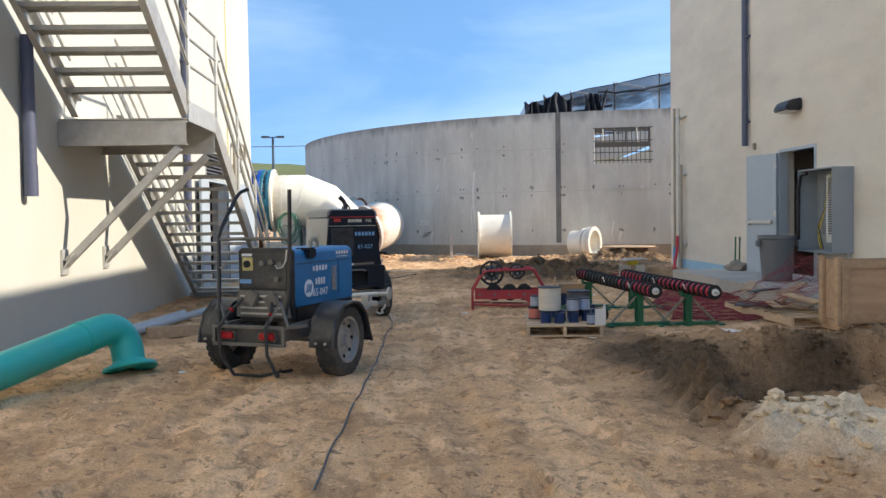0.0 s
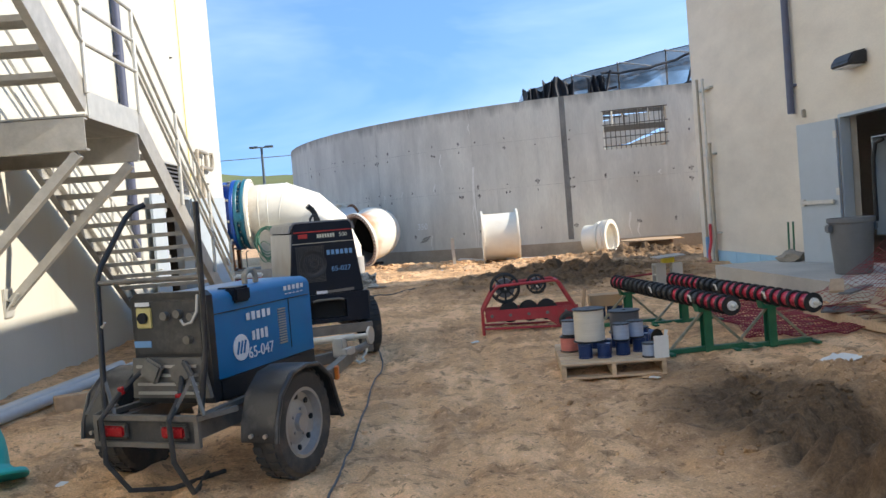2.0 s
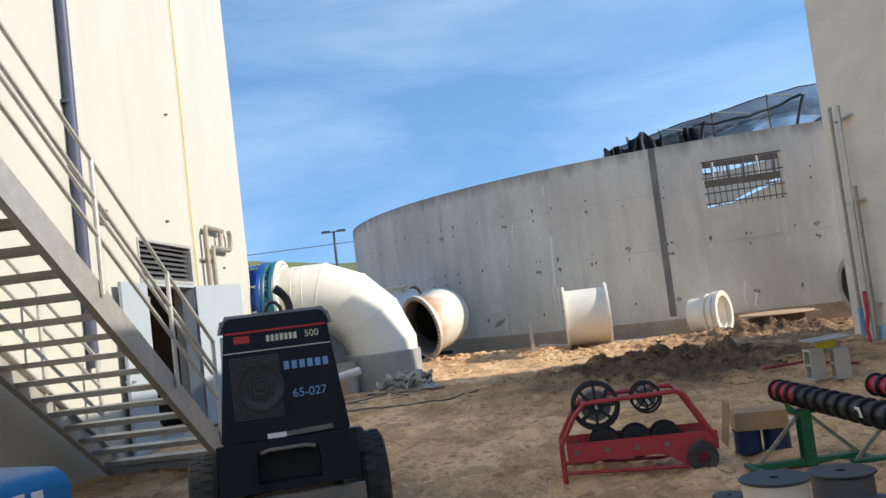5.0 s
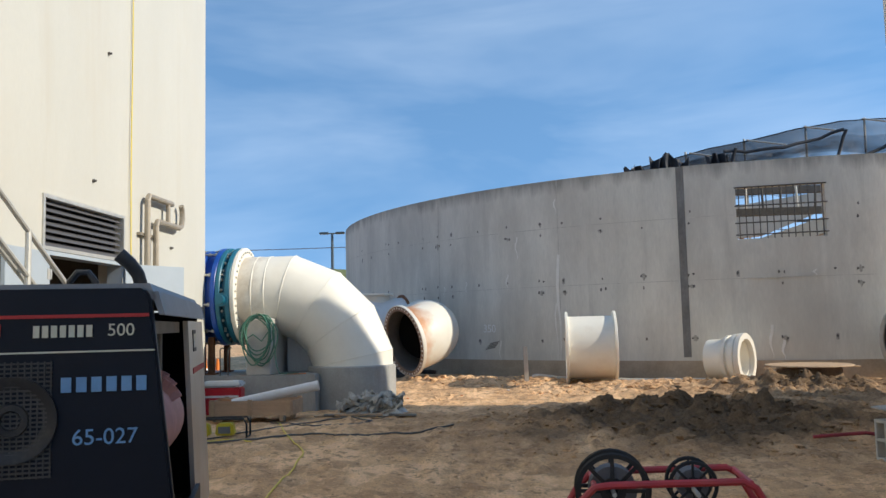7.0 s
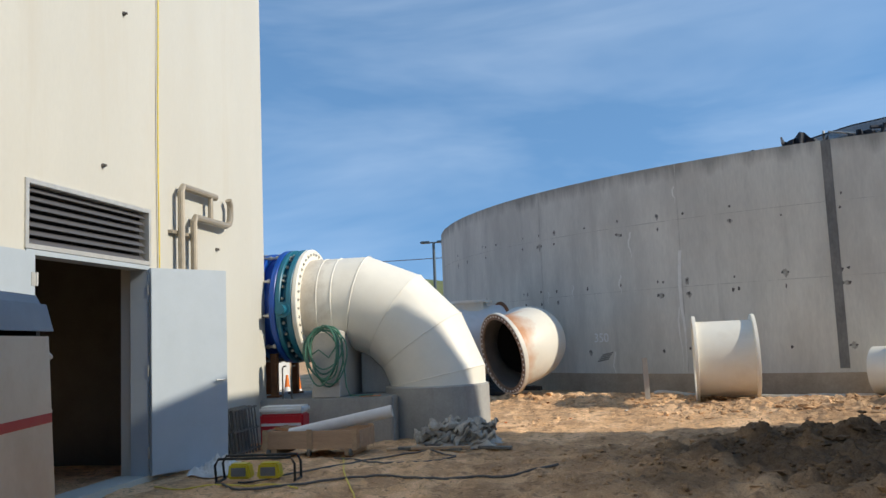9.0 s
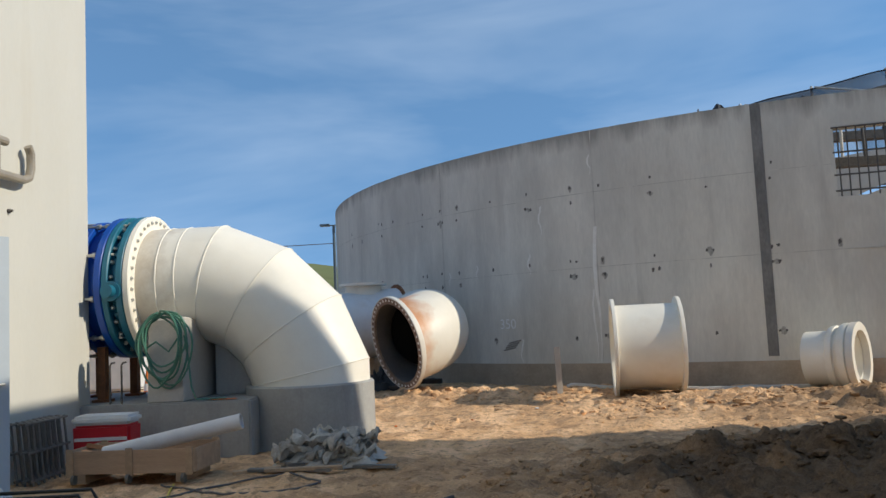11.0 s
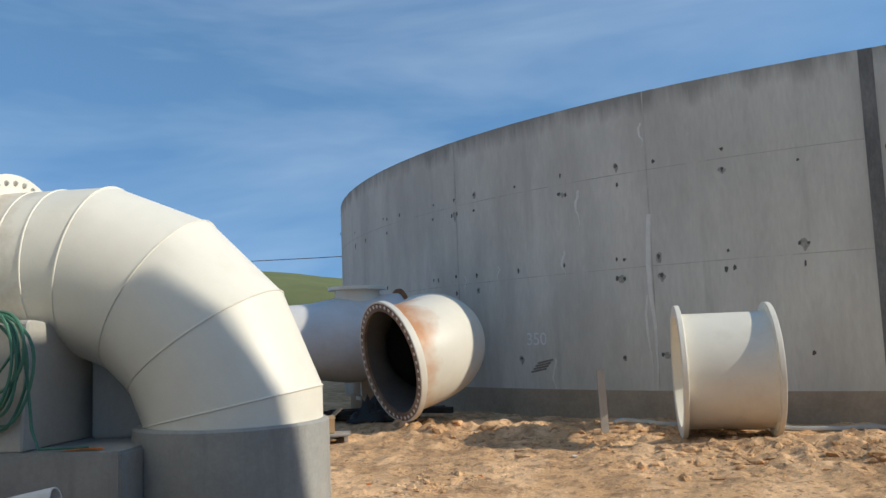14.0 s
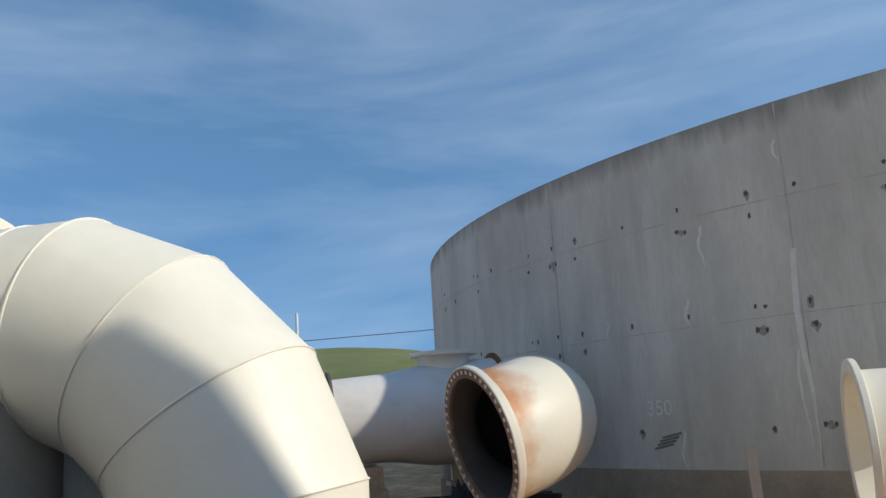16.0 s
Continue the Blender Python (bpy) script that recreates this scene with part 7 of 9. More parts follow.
def a_stand(x, y, h, yaw, label):
    """Welded green reel stand: I-section post, base plate, two slanting legs, cross foot."""
    st = thing("reel_stand", pose(x, y, z_of(x, y), 0, 0, yaw), label, "reel stand", "reel stands")
    bm = bm_new()
    box(bm, (0, 0, h / 2), (0.010, 0.09, h), 0)
    for s in (-1, 1):
        box(bm, (0, s * 0.046, h / 2), (0.085, 0.010, h))
    part("post", bm, M["green_paint"], st, smooth=False)
    for s in (-1, 1):
        bm = bm_new()
        bar(bm, (s * 0.03, 0, h * 0.97), (s * 0.38, 0, 0.05), 0.024, 0.024, up=(0, 1, 0))
        part("leg", bm, M["worn_steel"], st, "paint-worn slanting leg")
        bm = bm_new()
        bar(bm, (s * 0.42, -0.16, 0.022), (s * 0.42, 0.16, 0.022), 0.05, 0.025)
        part("foot", bm, M["green_paint"], st)
    bm = bm_new()
    box(bm, (0, 0, 0.03), (0.84, 0.08, 0.045), 0.004)
    part("base_beam", bm, M["green_paint"], st)
    bm = bm_new()
    prism(bm, [(-0.09, h - 0.01), (0.09, h - 0.01), (0.11, h + 0.07), (0.06, h + 0.02), (-0.06, h + 0.02), (-0.11, h + 0.07)], "y", -0.05, 0.05)
    part("saddle", bm, M["green_paint"], st)
    return st


A0, A1 = (2.86, 13.71, 0.53), (3.085, 10.35, 0.535)
B0, B1 = (3.54, 13.5, 0.52), (3.78, 10.2, 0.52)
rack_of_reels(A0, A1, 21, "long bar of black and red wire reels on green stands", ["red_wire"] * 3 + ["black_wire"] * 10 + ["red_wire", "black_wire", "red_wire", "black_wire"] + ["red_wire"] * 4, 3)
rack_of_reels(B0, B1, 21, "second long bar of red wire reels on stands", ["red_wire"] * 6 + ["black_wire"] * 4 + ["red_wire"] * 11, 5)
a_stand(2.885, 13.3, 0.40, 5, "worn green steel reel stand standing on dirt")
a_stand(3.045, 10.95, 0.41, 5, "worn green steel reel stand standing on dirt")
a_stand(3.71, 11.0, 0.40, 5, "worn green steel reel stand standing on dirt")
a_stand(3.56, 13.2, 0.39, 5, "worn green steel reel stand standing on dirt")


def red_cart():
    c = thing("reel_cart", pose(1.70, 13.85, z_of(1.7, 13.85), 0, 0, -4), "red tubular wire-reel cart with black reels", "cart")
    w, d, zt = 0.62, 0.42, 0.62
    for y in (-d / 2, d / 2):
        bm = bm_new()
        tube(bm, [(-w, y, 0.0), (-w, y, 0.30), (-w + 0.02, y, 0.34), (-w + 0.14, y, 0.54), (-w + 0.22, y, zt), (-w + 0.30, y, zt + 0.01), (w - 0.28, y, zt + 0.03), (w - 0.22, y, zt), (w - 0.02, y, 0.26)], 0.02, 8)
        part("side_tube", bm, M["red_paint"], c)
        bm = bm_new()
        box(bm, (0.02, y, 0.24), (w * 2 - 0.04, 0.012, 0.15), 0.003)
        plate = part("side_plate", bm, M["red_paint"], c)
        for k in range(5):
            bm = bm_new()
            rod(bm, (-0.5 + k * 0.24, y - 0.02, 0.24), (-0.5 + k * 0.24, y + 0.02, 0.24), 0.022, 8)
            part("axle_nut", bm, M["frame_grey"], plate)
    for pts in ([(-w, -d / 2, 0.05), (-w, d / 2, 0.05)], [(-w, -d / 2, 0.18), (-w, d / 2, 0.18)], [(-w + 0.22, -d / 2, zt), (-w + 0.22, d / 2, zt)], [(w - 0.24, -d / 2, zt + 0.02), (w - 0.24, d / 2, zt + 0.02)],
                [(-w, -d / 2, 0.08), (w - 0.25, -d / 2, 0.05)], [(-w, d / 2, 0.08), (w - 0.25, d / 2, 0.05)]):
        bm = bm_new()
        tube(bm, pts, 0.016, 8)
        part("cross_tube", bm, M["red_paint"], c)
    bm = bm_new()
    prism(bm, [(w - 0.42, 0.17), (w - 0.05, 0.17), (w - 0.10, 0.06), (w - 0.25, 0.04)], "y", -d / 2 - 0.006, -d / 2 + 0.006)
    part("wheel_bracket", bm, M["red_paint"], c)
    for y in (-d / 2 - 0.05, d / 2 + 0.05):
        bm = bm_new()
        lathe(bm, [(0.05, -0.03), (0.10, -0.03), (0.12, -0.015), (0.12, 0.015), (0.10, 0.03), (0.05, 0.03)], pose(w - 0.14, y, 0.12, 90, 0, 0), 24, closed=True)
        part("wheel", bm, M["rubber"], c)
    for k in range(2):
        bm = bm_new()
        rod(bm, (-w + 0.32 + 0.42 * k, -d / 2, 0.58), (-w + 0.32 + 0.42 * k, d / 2, 0.58), 0.012, 8)
        part("spindle", bm, M["rail"], c)
    return c


red_cart()
CART = pose(1.70, 13.85, z_of(1.7, 13.85), 0, 0, -4)
for x, y, z, r, h, lab in ((-0.30, -0.02, 0.58, 0.20, 0.16, "large black cable reel on the red cart"), (0.12, 0.03, 0.60, 0.13, 0.16, "black cable reel on the red cart")):
    reel("cable_reel", CART @ pose(x, y + h / 2, z, 90, 0, 0) @ pose(0, 0, 0), r, h, "grey_wire", lab, "reels on the red cart", core=0.62, spoked=True)
for k, (x, wire) in enumerate(((-0.26, "grey_wire"), (0.0, "grey_wire"), (0.24, "grey_wire"))):
    reel("cable_reel", CART @ pose(x, 0.10, 0.26, 90, 0, 0) @ pose(0, 0, 0, 0, 0, 0), 0.13, 0.22, wire, "black cable reel slung inside the red cart", "reels on the red cart", core=0.7)
bm = bm_new()
box(bm, (0, 0, 0.0), (0.012, 0.24, 0.34), 0.002)
solid("cardboard_sheet", bm, M["card"], CART @ pose(0.72, -0.05, 0.33, 0, 8, 0), "pale cardboard sheet leaning on the red cart", "cardboard")
bx = thing("cardboard_box", pose(2.75, 14.0, z_of(2.75, 14) + 0.20, 0, 0, -6), "brown cardboard box lying on dark reels", "box")
bm = bm_new()
box(bm, (0, 0, 0.075), (0.42, 0.30, 0.15), 0.004)
part("carton", bm, M["card"], bx)
bm = bm_new()
box(bm, (0, 0, 0.1525), (0.42, 0.05, 0.002))
part("tape", bm, M["wood"], bx)
for x in (2.64, 2.88):
    reel("wire_reel", pose(x, 14.0, z_of(x, 14.0)), 0.12, 0.20, "blue_wire", "dark blue wire reel standing under a carton", "blue wire reels", core=0.9)


# ---- teal bend, grey conduit, lumber ----
M["teal"] = mat("teal_coating", (0.02, 0.46, 0.40), 0.45, var=0.12, scale=3, fine=60, bump=0.06, dirt=(0.10, 0.36, 0.31), dirt_amt=0.4)
M["grey_pvc"] = mat("grey_pvc", (0.42, 0.44, 0.46), 0.4, var=0.1, bump=0.03)
tp = thing("pipe_bend", Matrix.Identity(4), "teal-coated pipe with a flanged bend lying on dirt", "pipe")
gz = z_of(-2.85, 8.5)
end, corner = Vector((-2.74, 8.42, gz + 0.03)), Vector((-2.84, 8.56, gz + 0.46))
far = Vector((-3.56, 6.87, gz + 0.165))
d1 = (far - corner).normalized()
pts = [far, corner + d1 * 0.34]
for k in range(1, 9):
    a = radians(90) * k / 8
    pts.append(corner + d1 * 0.30 * (1 - math.sin(a)) + (end - corner).normalized() * 0.30 * (1 - math.cos(a)))
pts.append(end)
bm = bm_new()
tube(bm, pts, 0.155, 28)
part("barrel", bm, M["teal"], tp)
bm = bm_new()
rod(bm, corner + d1 * 0.52, corner + d1 * 0.60, 0.164, 28)
part("band", bm, M["teal"], tp)
bm = bm_new()
lathe(bm, [(0.09, -0.03), (0.255, -0.03), (0.262, -0.015), (0.25, 0.012), (0.18, 0.02), (0.16, 0.06), (0.09, 0.06)], Matrix.Translation(end) @ (corner - end).to_track_quat("Z", "Y").to_matrix().to_4x4(), 36, closed=True)
part("flange", bm, M["teal"], tp)
for k, (a, b) in enumerate((((-3.75, 9.6), (-3.35, 12.9)), ((-3.62, 10.3), (-3.22, 13.2)), ((-3.9, 10.2), (-3.55, 13.0)))):
    bm = bm_new()
    lathe(bm, [(0.045, 0), (0.055, 0), (0.055, 3.2), (0.045, 3.2)], Matrix.Translation((a[0], a[1], 0.07 + z_of(*a))) @ Vector((b[0] - a[0], b[1] - a[1], 0.0)).to_track_quat("Z", "Y").to_matrix().to_4x4(), 18, closed=True)
    solid("conduit", bm, M["grey_pvc"], Matrix.Identity(4), "grey plastic conduit lying by the pale wall", "conduit", "loose conduits")
for k, (x, y, yaw, L) in enumerate(((-2.95, 11.2, 28, 0.9), (-2.65, 11.9, 20, 0.7))):
    bm = bm_new()
    box(bm, (0, 0, 0.08), (L, 0.16, 0.15), 0.008)
    solid("timber", bm, M["wood"], pose(x, y, z_of(x, y), 0, 0, yaw), "brown timber offcut lying on the dirt", "timber", "timber offcuts")


# ---- along the tan wall ----
M["foam"] = mat("blue_foam", (0.34, 0.56, 0.72), 0.8, var=0.08, scale=3, bump=0.05)
M["can_grey"] = mat("bin_grey", (0.15, 0.157, 0.165), 0.6, var=0.12, bump=0.05)
M["cab_grey"] = mat("cabinet_grey", (0.30, 0.335, 0.355), 0.5, var=0.06, bump=0.03)
M["plywood"] = mat("plywood", (0.49, 0.325, 0.205), 0.75, var=0.25, scale=2, fine=30, bump=0.12, stretch=(0.6, 6, 5), per_object=0.08)
M["red_mesh"] = mat("red_mesh", (0.27, 0.03, 0.04), 0.7, var=0.3, scale=5, fine=80, bump=0.2)
M["rock"] = mat("rock", (0.30, 0.26, 0.21), 0.9, var=0.3, scale=8, fine=40, bump=0.5)
M["white_plastic"] = mat("white_plastic", (0.72, 0.72, 0.70), 0.45, var=0.1, scale=6, bump=0.08)
M["red_plastic"] = mat("red_plastic", (0.55, 0.02, 0.03), 0.4, var=0.1, bump=0.03)
M["yellow_plastic"] = mat("yellow_plastic", (0.62, 0.50, 0.03), 0.45, var=0.12, bump=0.03)
M["rag"] = mat("rag_cloth", (0.34, 0.32, 0.29), 0.9, var=0.35, scale=5, fine=40, bump=0.4)

bm = bm_new()
frame_of(bm, RX - 0.012, RX + 0.16, EY0 + 0.002, EY1 - 0.002, EZ0, EZ1, 0.055)
solid("door_frame_2", bm, M["grey_door"], Matrix.Identity(4), "grey steel door frame in the tan wall", "door frame", kind="structure", smooth=False)
leaf("door_3", pose(RX - 0.05, EY1 - 0.02, EZ0, 0, 0, 104), 0.92, EZ1 - EZ0 - 0.06, "grey steel door with a push bar standing wide open", panic=1)
bm = bm_new()
rod(bm, (RX - 0.09, 17.7, 2.9), (RX - 0.09, 17.7, RH - 0.1), 0.062, 16)
for z in (3.4, 5.2, 7.0):
    box(bm, (RX - 0.05, 17.7, z), (0.1, 0.19, 0.04))
solid("downpipe", bm, M["purple"], Matrix.Identity(4), "dark slate downpipe on the tan wall", "pipe", "downpipes")
wl_ = thing("wall_light", pose(RX - 0.003, 15.55, 3.36), "dark bronze wall-pack light on the tan wall", "wall light")
bm = bm_new()
prism(bm, [(0.0, 0.0), (-0.30, 0.0), (-0.31, 0.06), (-0.22, 0.19), (0.0, 0.23)], "y", -0.28, 0.28)
bmesh.ops.bevel(bm, geom=bm.edges[:], offset=0.025, segments=3, affect="EDGES")
part("housing", bm, M["black_paint"], wl_)
bm = bm_new()
box(bm, (-0.16, 0, -0.006), (0.24, 0.46, 0.012), 0.004)
part("lens", bm, M["paper"], wl_)
bm = bm_new()
box(bm, (RX - 0.03, 17.35, 2.86), (0.06, 0.07, 0.14), 0.01)
solid("junction_box", bm, M["copper"], Matrix.Identity(4), "small brown junction box on the tan wall", "junction box")

cb = thing("electrical_cabinet", pose(RX - 0.003, 14.08, 0.80), "open grey electrical cabinet with wiring on the wall", "cabinet")
cw, cd, ch = 1.20, 0.36, 1.42
bm = bm_new()
box(bm, (-0.01, 0, ch / 2), (0.02, cw, ch))
for s in (-1, 1):
    box(bm, (-cd / 2 - 0.01, s * (cw / 2 - 0.01), ch / 2), (cd - 0.02, 0.02, ch))
for z in (0.01, ch - 0.01):
    box(bm, (-cd / 2 - 0.01, 0, z), (cd - 0.02, cw - 0.04, 0.02))
part("case", bm, M["cab_grey"], cb, smooth=False)
bm = bm_new()
box(bm, (-0.10, -0.12, 0.74), (0.03, 0.40, 1.16), 0.004)
part("breaker_panel", bm, M["white_plastic"], cb, "white breaker panel")
bm = bm_new()
box(bm, (-0.13, -0.02, 0.78), (0.05, 0.05, 1.02), 0.006)
part("bus_cover", bm, M["paper"], cb)
bm = bm_new()
box(bm, (0, 0, 0), (0.06, 0.11, 0.022), 0.003)
brk = mesh_of("breaker", bm, M["can_grey"])
for k in range(24):
    for s in (-1, 1):
        o = new("breaker", brk)
        o.parent = cb
        o.matrix_basis = Matrix.Translation((-0.13, -0.02 + s * 0.10, 0.32 + k * 0.04))
for k in range(4):
    bm = bm_new()
    tube(bm, [(-0.2, 0.1 - 0.03 * k, 0.05), (-0.22, 0.15, 0.3 + 0.05 * k), (-0.16, 0.05, 0.7), (-0.14, -0.10, 1.2), (-0.15, -0.15, 1.36)], 0.01, 6)
    part("wire", bm, M["black_plastic"] if k % 2 else M["yellow_line"], cb)
bm = bm_new()
tube(bm, [(-0.30, 0.40, 1.36), (-0.36, 0.50, 1.32), (-0.37, 0.56, 1.1), (-0.37, 0.57, 0.6), (-0.35, 0.60, 0.2)], 0.03, 10)
part("flex_conduit", bm, M["black_plastic"], cb, "black flexible conduit")
for s in (-0.5, 0.5):
    bm = bm_new()
    box(bm, (-0.04, s, -0.26), (0.06, 0.06, 0.50))
    part("strut", bm, M["rail"], cb)

bn = thing("rubbish_bin", pose(6.52, 14.6, 0.285), "large dark grey plastic rubbish bin on the slab", "bin")
bm = bm_new()
lathe(bm, [(0.0, 0.0), (0.24, 0.0), (0.25, 0.02), (0.30, 0.72), (0.325, 0.74), (0.325, 0.80), (0.30, 0.80), (0.285, 0.76), (0.235, 0.04), (0.0, 0.04)], None, 32)
part("tub", bm, M["can_grey"], bn)
for s in (-1, 1):
    bm = bm_new()
    box(bm, (s * 0.33, 0, 0.66), (0.07, 0.14, 0.12), 0.02)
    part("handle", bm, M["can_grey"], bn)
# wall conduits near the corner
for yy, top, m_ in ((22.3, 4.22, "copper"), (21.95, 4.18, "rail"), (21.75, 2.7, "copper")):
    bm = bm_new()
    tube(bm, [(RX - 0.12, yy, -0.1), (RX - 0.12, yy, top)], 0.03, 10)
    rod(bm, (RX - 0.12, yy, top), (RX - 0.12, yy, top + 0.05), 0.038, 10)
    solid("conduit", bm, M[m_], Matrix.Identity(4), "upright metal conduit strapped to the tan wall", "conduit", "wall conduits")
for z in (0.7, 2.5, 4.0):
    bm = bm_new()
    box(bm, (RX - 0.05, 22.0, z), (0.09, 0.75, 0.04))
    solid("pipe_strap", bm, M["rail"], Matrix.Identity(4), "steel strut strap holding wall conduits", "strap", "conduit straps")
bm = bm_new()
tube(bm, [(RX - 0.18, 21.9, 0.9), (RX - 0.22, 21.8, 0.5), (RX - 0.35, 21.6, 0.25), (RX - 0.45, 21.3, 0.10), (RX - 0.7, 21.0, 0.06), (RX - 1.2, 20.9, 0.06)], 0.035, 8)
solid("hose", bm, M["red_plastic"], Matrix.Identity(4), "red hose hanging from the wall conduits", "hose")
bm = bm_new()
rod(bm, (RX - 0.12, 22.3, 0.12), (RX - 0.12, 22.3, 0.6), 0.045, 12)
solid("pipe_sleeve", bm, M["blue_mark"], Matrix.Identity(4), "blue sleeve on a wall conduit", "sleeve")
for k in range(3):
    bm = bm_new()
    box(bm, (RX - 0.045, 18.9 + 1.22 * k, 0.12), (0.05, 1.20, 0.34), 0.004)
    solid("foam_board", bm, M["foam"], Matrix.Identity(4), "pale blue foam board along the foot of the wall", "foam board", "foam boards")


def boulder(bm, c, r, rnd, flat=0.7, sub=1):
    q = bmesh.ops.create_icosphere(bm, subdivisions=sub, radius=1.0)
    ph = rnd.uniform(0, 50)
    sx, sy = rnd.uniform(0.75, 1.25), rnd.uniform(0.75, 1.25)
    for v in q["verts"]:
        k = 1 + 0.45 * noise.noise(v.co * 1.7 + Vector((ph, 0, 0)))
        v.co = Vector((v.co.x * r * k * sx, v.co.y * r * k * sy, v.co.z * r * k * flat)) + Vector(c)


rk = random.Random(21)
bm = bm_new()
boulder(bm, (6.95, 17.45, 0.36), 0.22, rk, 0.6, 2)
solid("sandbag", bm, M["rock"], Matrix.Identity(4), "brown sandbag weighing down stakes on the slab", "sandbag")
for dx in (-0.03, 0.06):
    bm = bm_new()
    rod(bm, (6.95 + dx, 17.5, 0.45), (6.96 + dx, 17.5, 0.98), 0.018, 8)
    solid("stake", bm, M["green_paint"], Matrix.Identity(4), "thin green stake standing in a sandbag", "stake", "green stakes")

# plywood crate and the cluttered pallet behind it
cr = thing("crate", pose(6.27, 10.30, 0.0, 0, 0, -1), "open plywood shipping crate on timber skids", "crate")
L, D, Hc = 1.94, 0.5, 0.84
for x in (-0.9, 0, 0.9):
    bm = bm_new()
    box(bm, (x, 0, 0.06), (0.10, D + 0.1, 0.10), 0.004)
    part("skid", bm, M["wood"], cr)
bm = bm_new()
box(bm, (0, 0, 0.125), (L, D, 0.02))
part("base", bm, M["plywood"], cr)
for s in (-1, 1):
    for k in range(3):
        bm = bm_new()
        box(bm, (-L / 2 + L / 6 + k * L / 3, s * (D / 2 - 0.02), 0.13 + Hc / 2 - 0.05), (L / 3 - 0.004, 0.012, Hc - 0.1), 0)
        part("panel", bm, M["plywood"], cr)
    for z in (0.18, Hc):
        bm = bm_new()
        box(bm, (0, s * (D / 2), z), (L, 0.025, 0.09), 0.003)
        part("rail", bm, M["wood"], cr)
    for x in (-L / 2 + 0.05, -L / 6, L / 6, L / 2 - 0.05):
        bm = bm_new()
        box(bm, (x, s * (D / 2 + 0.001), Hc / 2 + 0.09), (0.09, 0.028, Hc - 0.20), 0.003)
        part("batten", bm, M["wood"], cr)
for s in (-1, 1):
    bm = bm_new()
    box(bm, (s * (L / 2 - 0.01), 0, Hc / 2 + 0.1), (0.02, D - 0.06, Hc - 0.1))
    part("end_panel", bm, M["plywood"], cr)
for s in (-1, 1):
    bm = bm_new()
    box(bm, (-L / 2 - 0.02, s * (D / 2 - 0.05), Hc / 2 + 0.09), (0.04, 0.10, Hc), 0.004)
    part("corner_post", bm, M["wood"], cr)
pallet(pose(5.45, 11.75, z_of(5.45, 11.75), 0, 0, 2), "timber pallet piled with scrap beside the crate", 1.05, 2.1)
rp = random.Random(8)
for k in range(9):
    bm = bm_new()
    ln, w = rp.uniform(0.5, 1.3), rp.uniform(0.08, 0.22)
    box(bm, (0, 0, 0), (w, ln, 0.025), 0.003)
    solid("scrap_board", bm, M["wood"] if k % 3 else M["can_grey"], pose(5.35 + rp.uniform(-0.35, 0.4), 11.5 + rp.uniform(-0.6, 0.9), z_of(5.4, 11.7) + 0.165 + 0.03 * k, rp.uniform(-4, 9), rp.uniform(-9, 4), rp.uniform(-50, 50)), "loose scrap board on the cluttered pallet", "board", "scrap boards")
bm = bm_new()
NU = 22
grid = []
for j in range(NU + 1):
    row = []
    for i in range(NU + 1):
        u, v = i / NU, j / NU
        x, y = 4.85 + 1.25 * u, 11.2 + 1.7 * v
        z = 0.30 + 0.55 * u ** 1.5 * (0.6 + 0.4 * v) + 0.10 * noise.noise((u * 5, v * 5, 3)) - 0.12 * (1 - u)
        row.append(bm.verts.new((x, y, z + z_of(5.4, 11.7))))
    grid.append(row)
for j in range(NU):
    for i in range(NU):
        bm.faces.new((grid[j][i], grid[j][i + 1], grid[j + 1][i + 1], grid[j + 1][i]))
rnet = solid("barrier_mesh", bm, M["red_mesh"], Matrix.Identity(4), "crumpled red plastic barrier mesh thrown over scrap", "mesh")
wf = rnet.modifiers.new("strands", "WIREFRAME")
wf.thickness = 0.006
bm = bm_new()
NU = 40
grid = []
for j in range(NU + 1):
    row = []
    for i in range(NU + 1):
        u, v = i / NU, j / NU
        x = 3.6 + 1.5 * u + 0.9 * v + 0.1 * math.sin(v * 9)
        y = 11.4 + 4.0 * v + 0.1 * math.sin(u * 8)
        row.append(bm.verts.new((x, y, z_of(x, y) + 0.025 + 0.05 * abs(noise.noise((x * 2, y * 2, 1))))))
    grid.append(row)
for j in range(NU):
    for i in range(NU):
        bm.faces.new((grid[j][i], grid[j][i + 1], grid[j + 1][i + 1], grid[j + 1][i]))
rnet2 = solid("barrier_mesh", bm, M["red_mesh"], Matrix.Identity(4), "red plastic barrier mesh lying flat on the dirt", "mesh")
wf = rnet2.modifiers.new("strands", "WIREFRAME")
wf.thickness = 0.014

# cinder blocks carrying a scrap of plywood
M["weathered"] = mat("weathered_timber", (0.42, 0.39, 0.35), 0.9, var=0.3, scale=6, fine=40, bump=0.3, stretch=(1, 1, 0.2))
for k, (x, y, yaw) in enumerate(((4.68, 17.92, 8), (4.98, 17.86, -4))):
    cbk = thing("cinder_block", pose(x, y, z_of(x, y) - 0.01, 0, 0, yaw), "grey hollow cinder block stood on end on the dirt", "cinder block", "cinder blocks")
    for nm, c, sz in (("face_shell", (0, -0.082, 0.2), (0.19, 0.03, 0.40)), ("face_shell", (0, 0.082, 0.2), (0.19, 0.03, 0.40)), ("web", (0, 0, 0.015), (0.19, 0.134, 0.03)), ("web", (0, 0, 0.2), (0.19, 0.134, 0.03)), ("web", (0, 0, 0.385), (0.19, 0.134, 0.03))):
        bm = bm_new()
        box(bm, c, sz, 0.004)
        part(nm, bm, M["concrete"], cbk)
bm = bm_new()
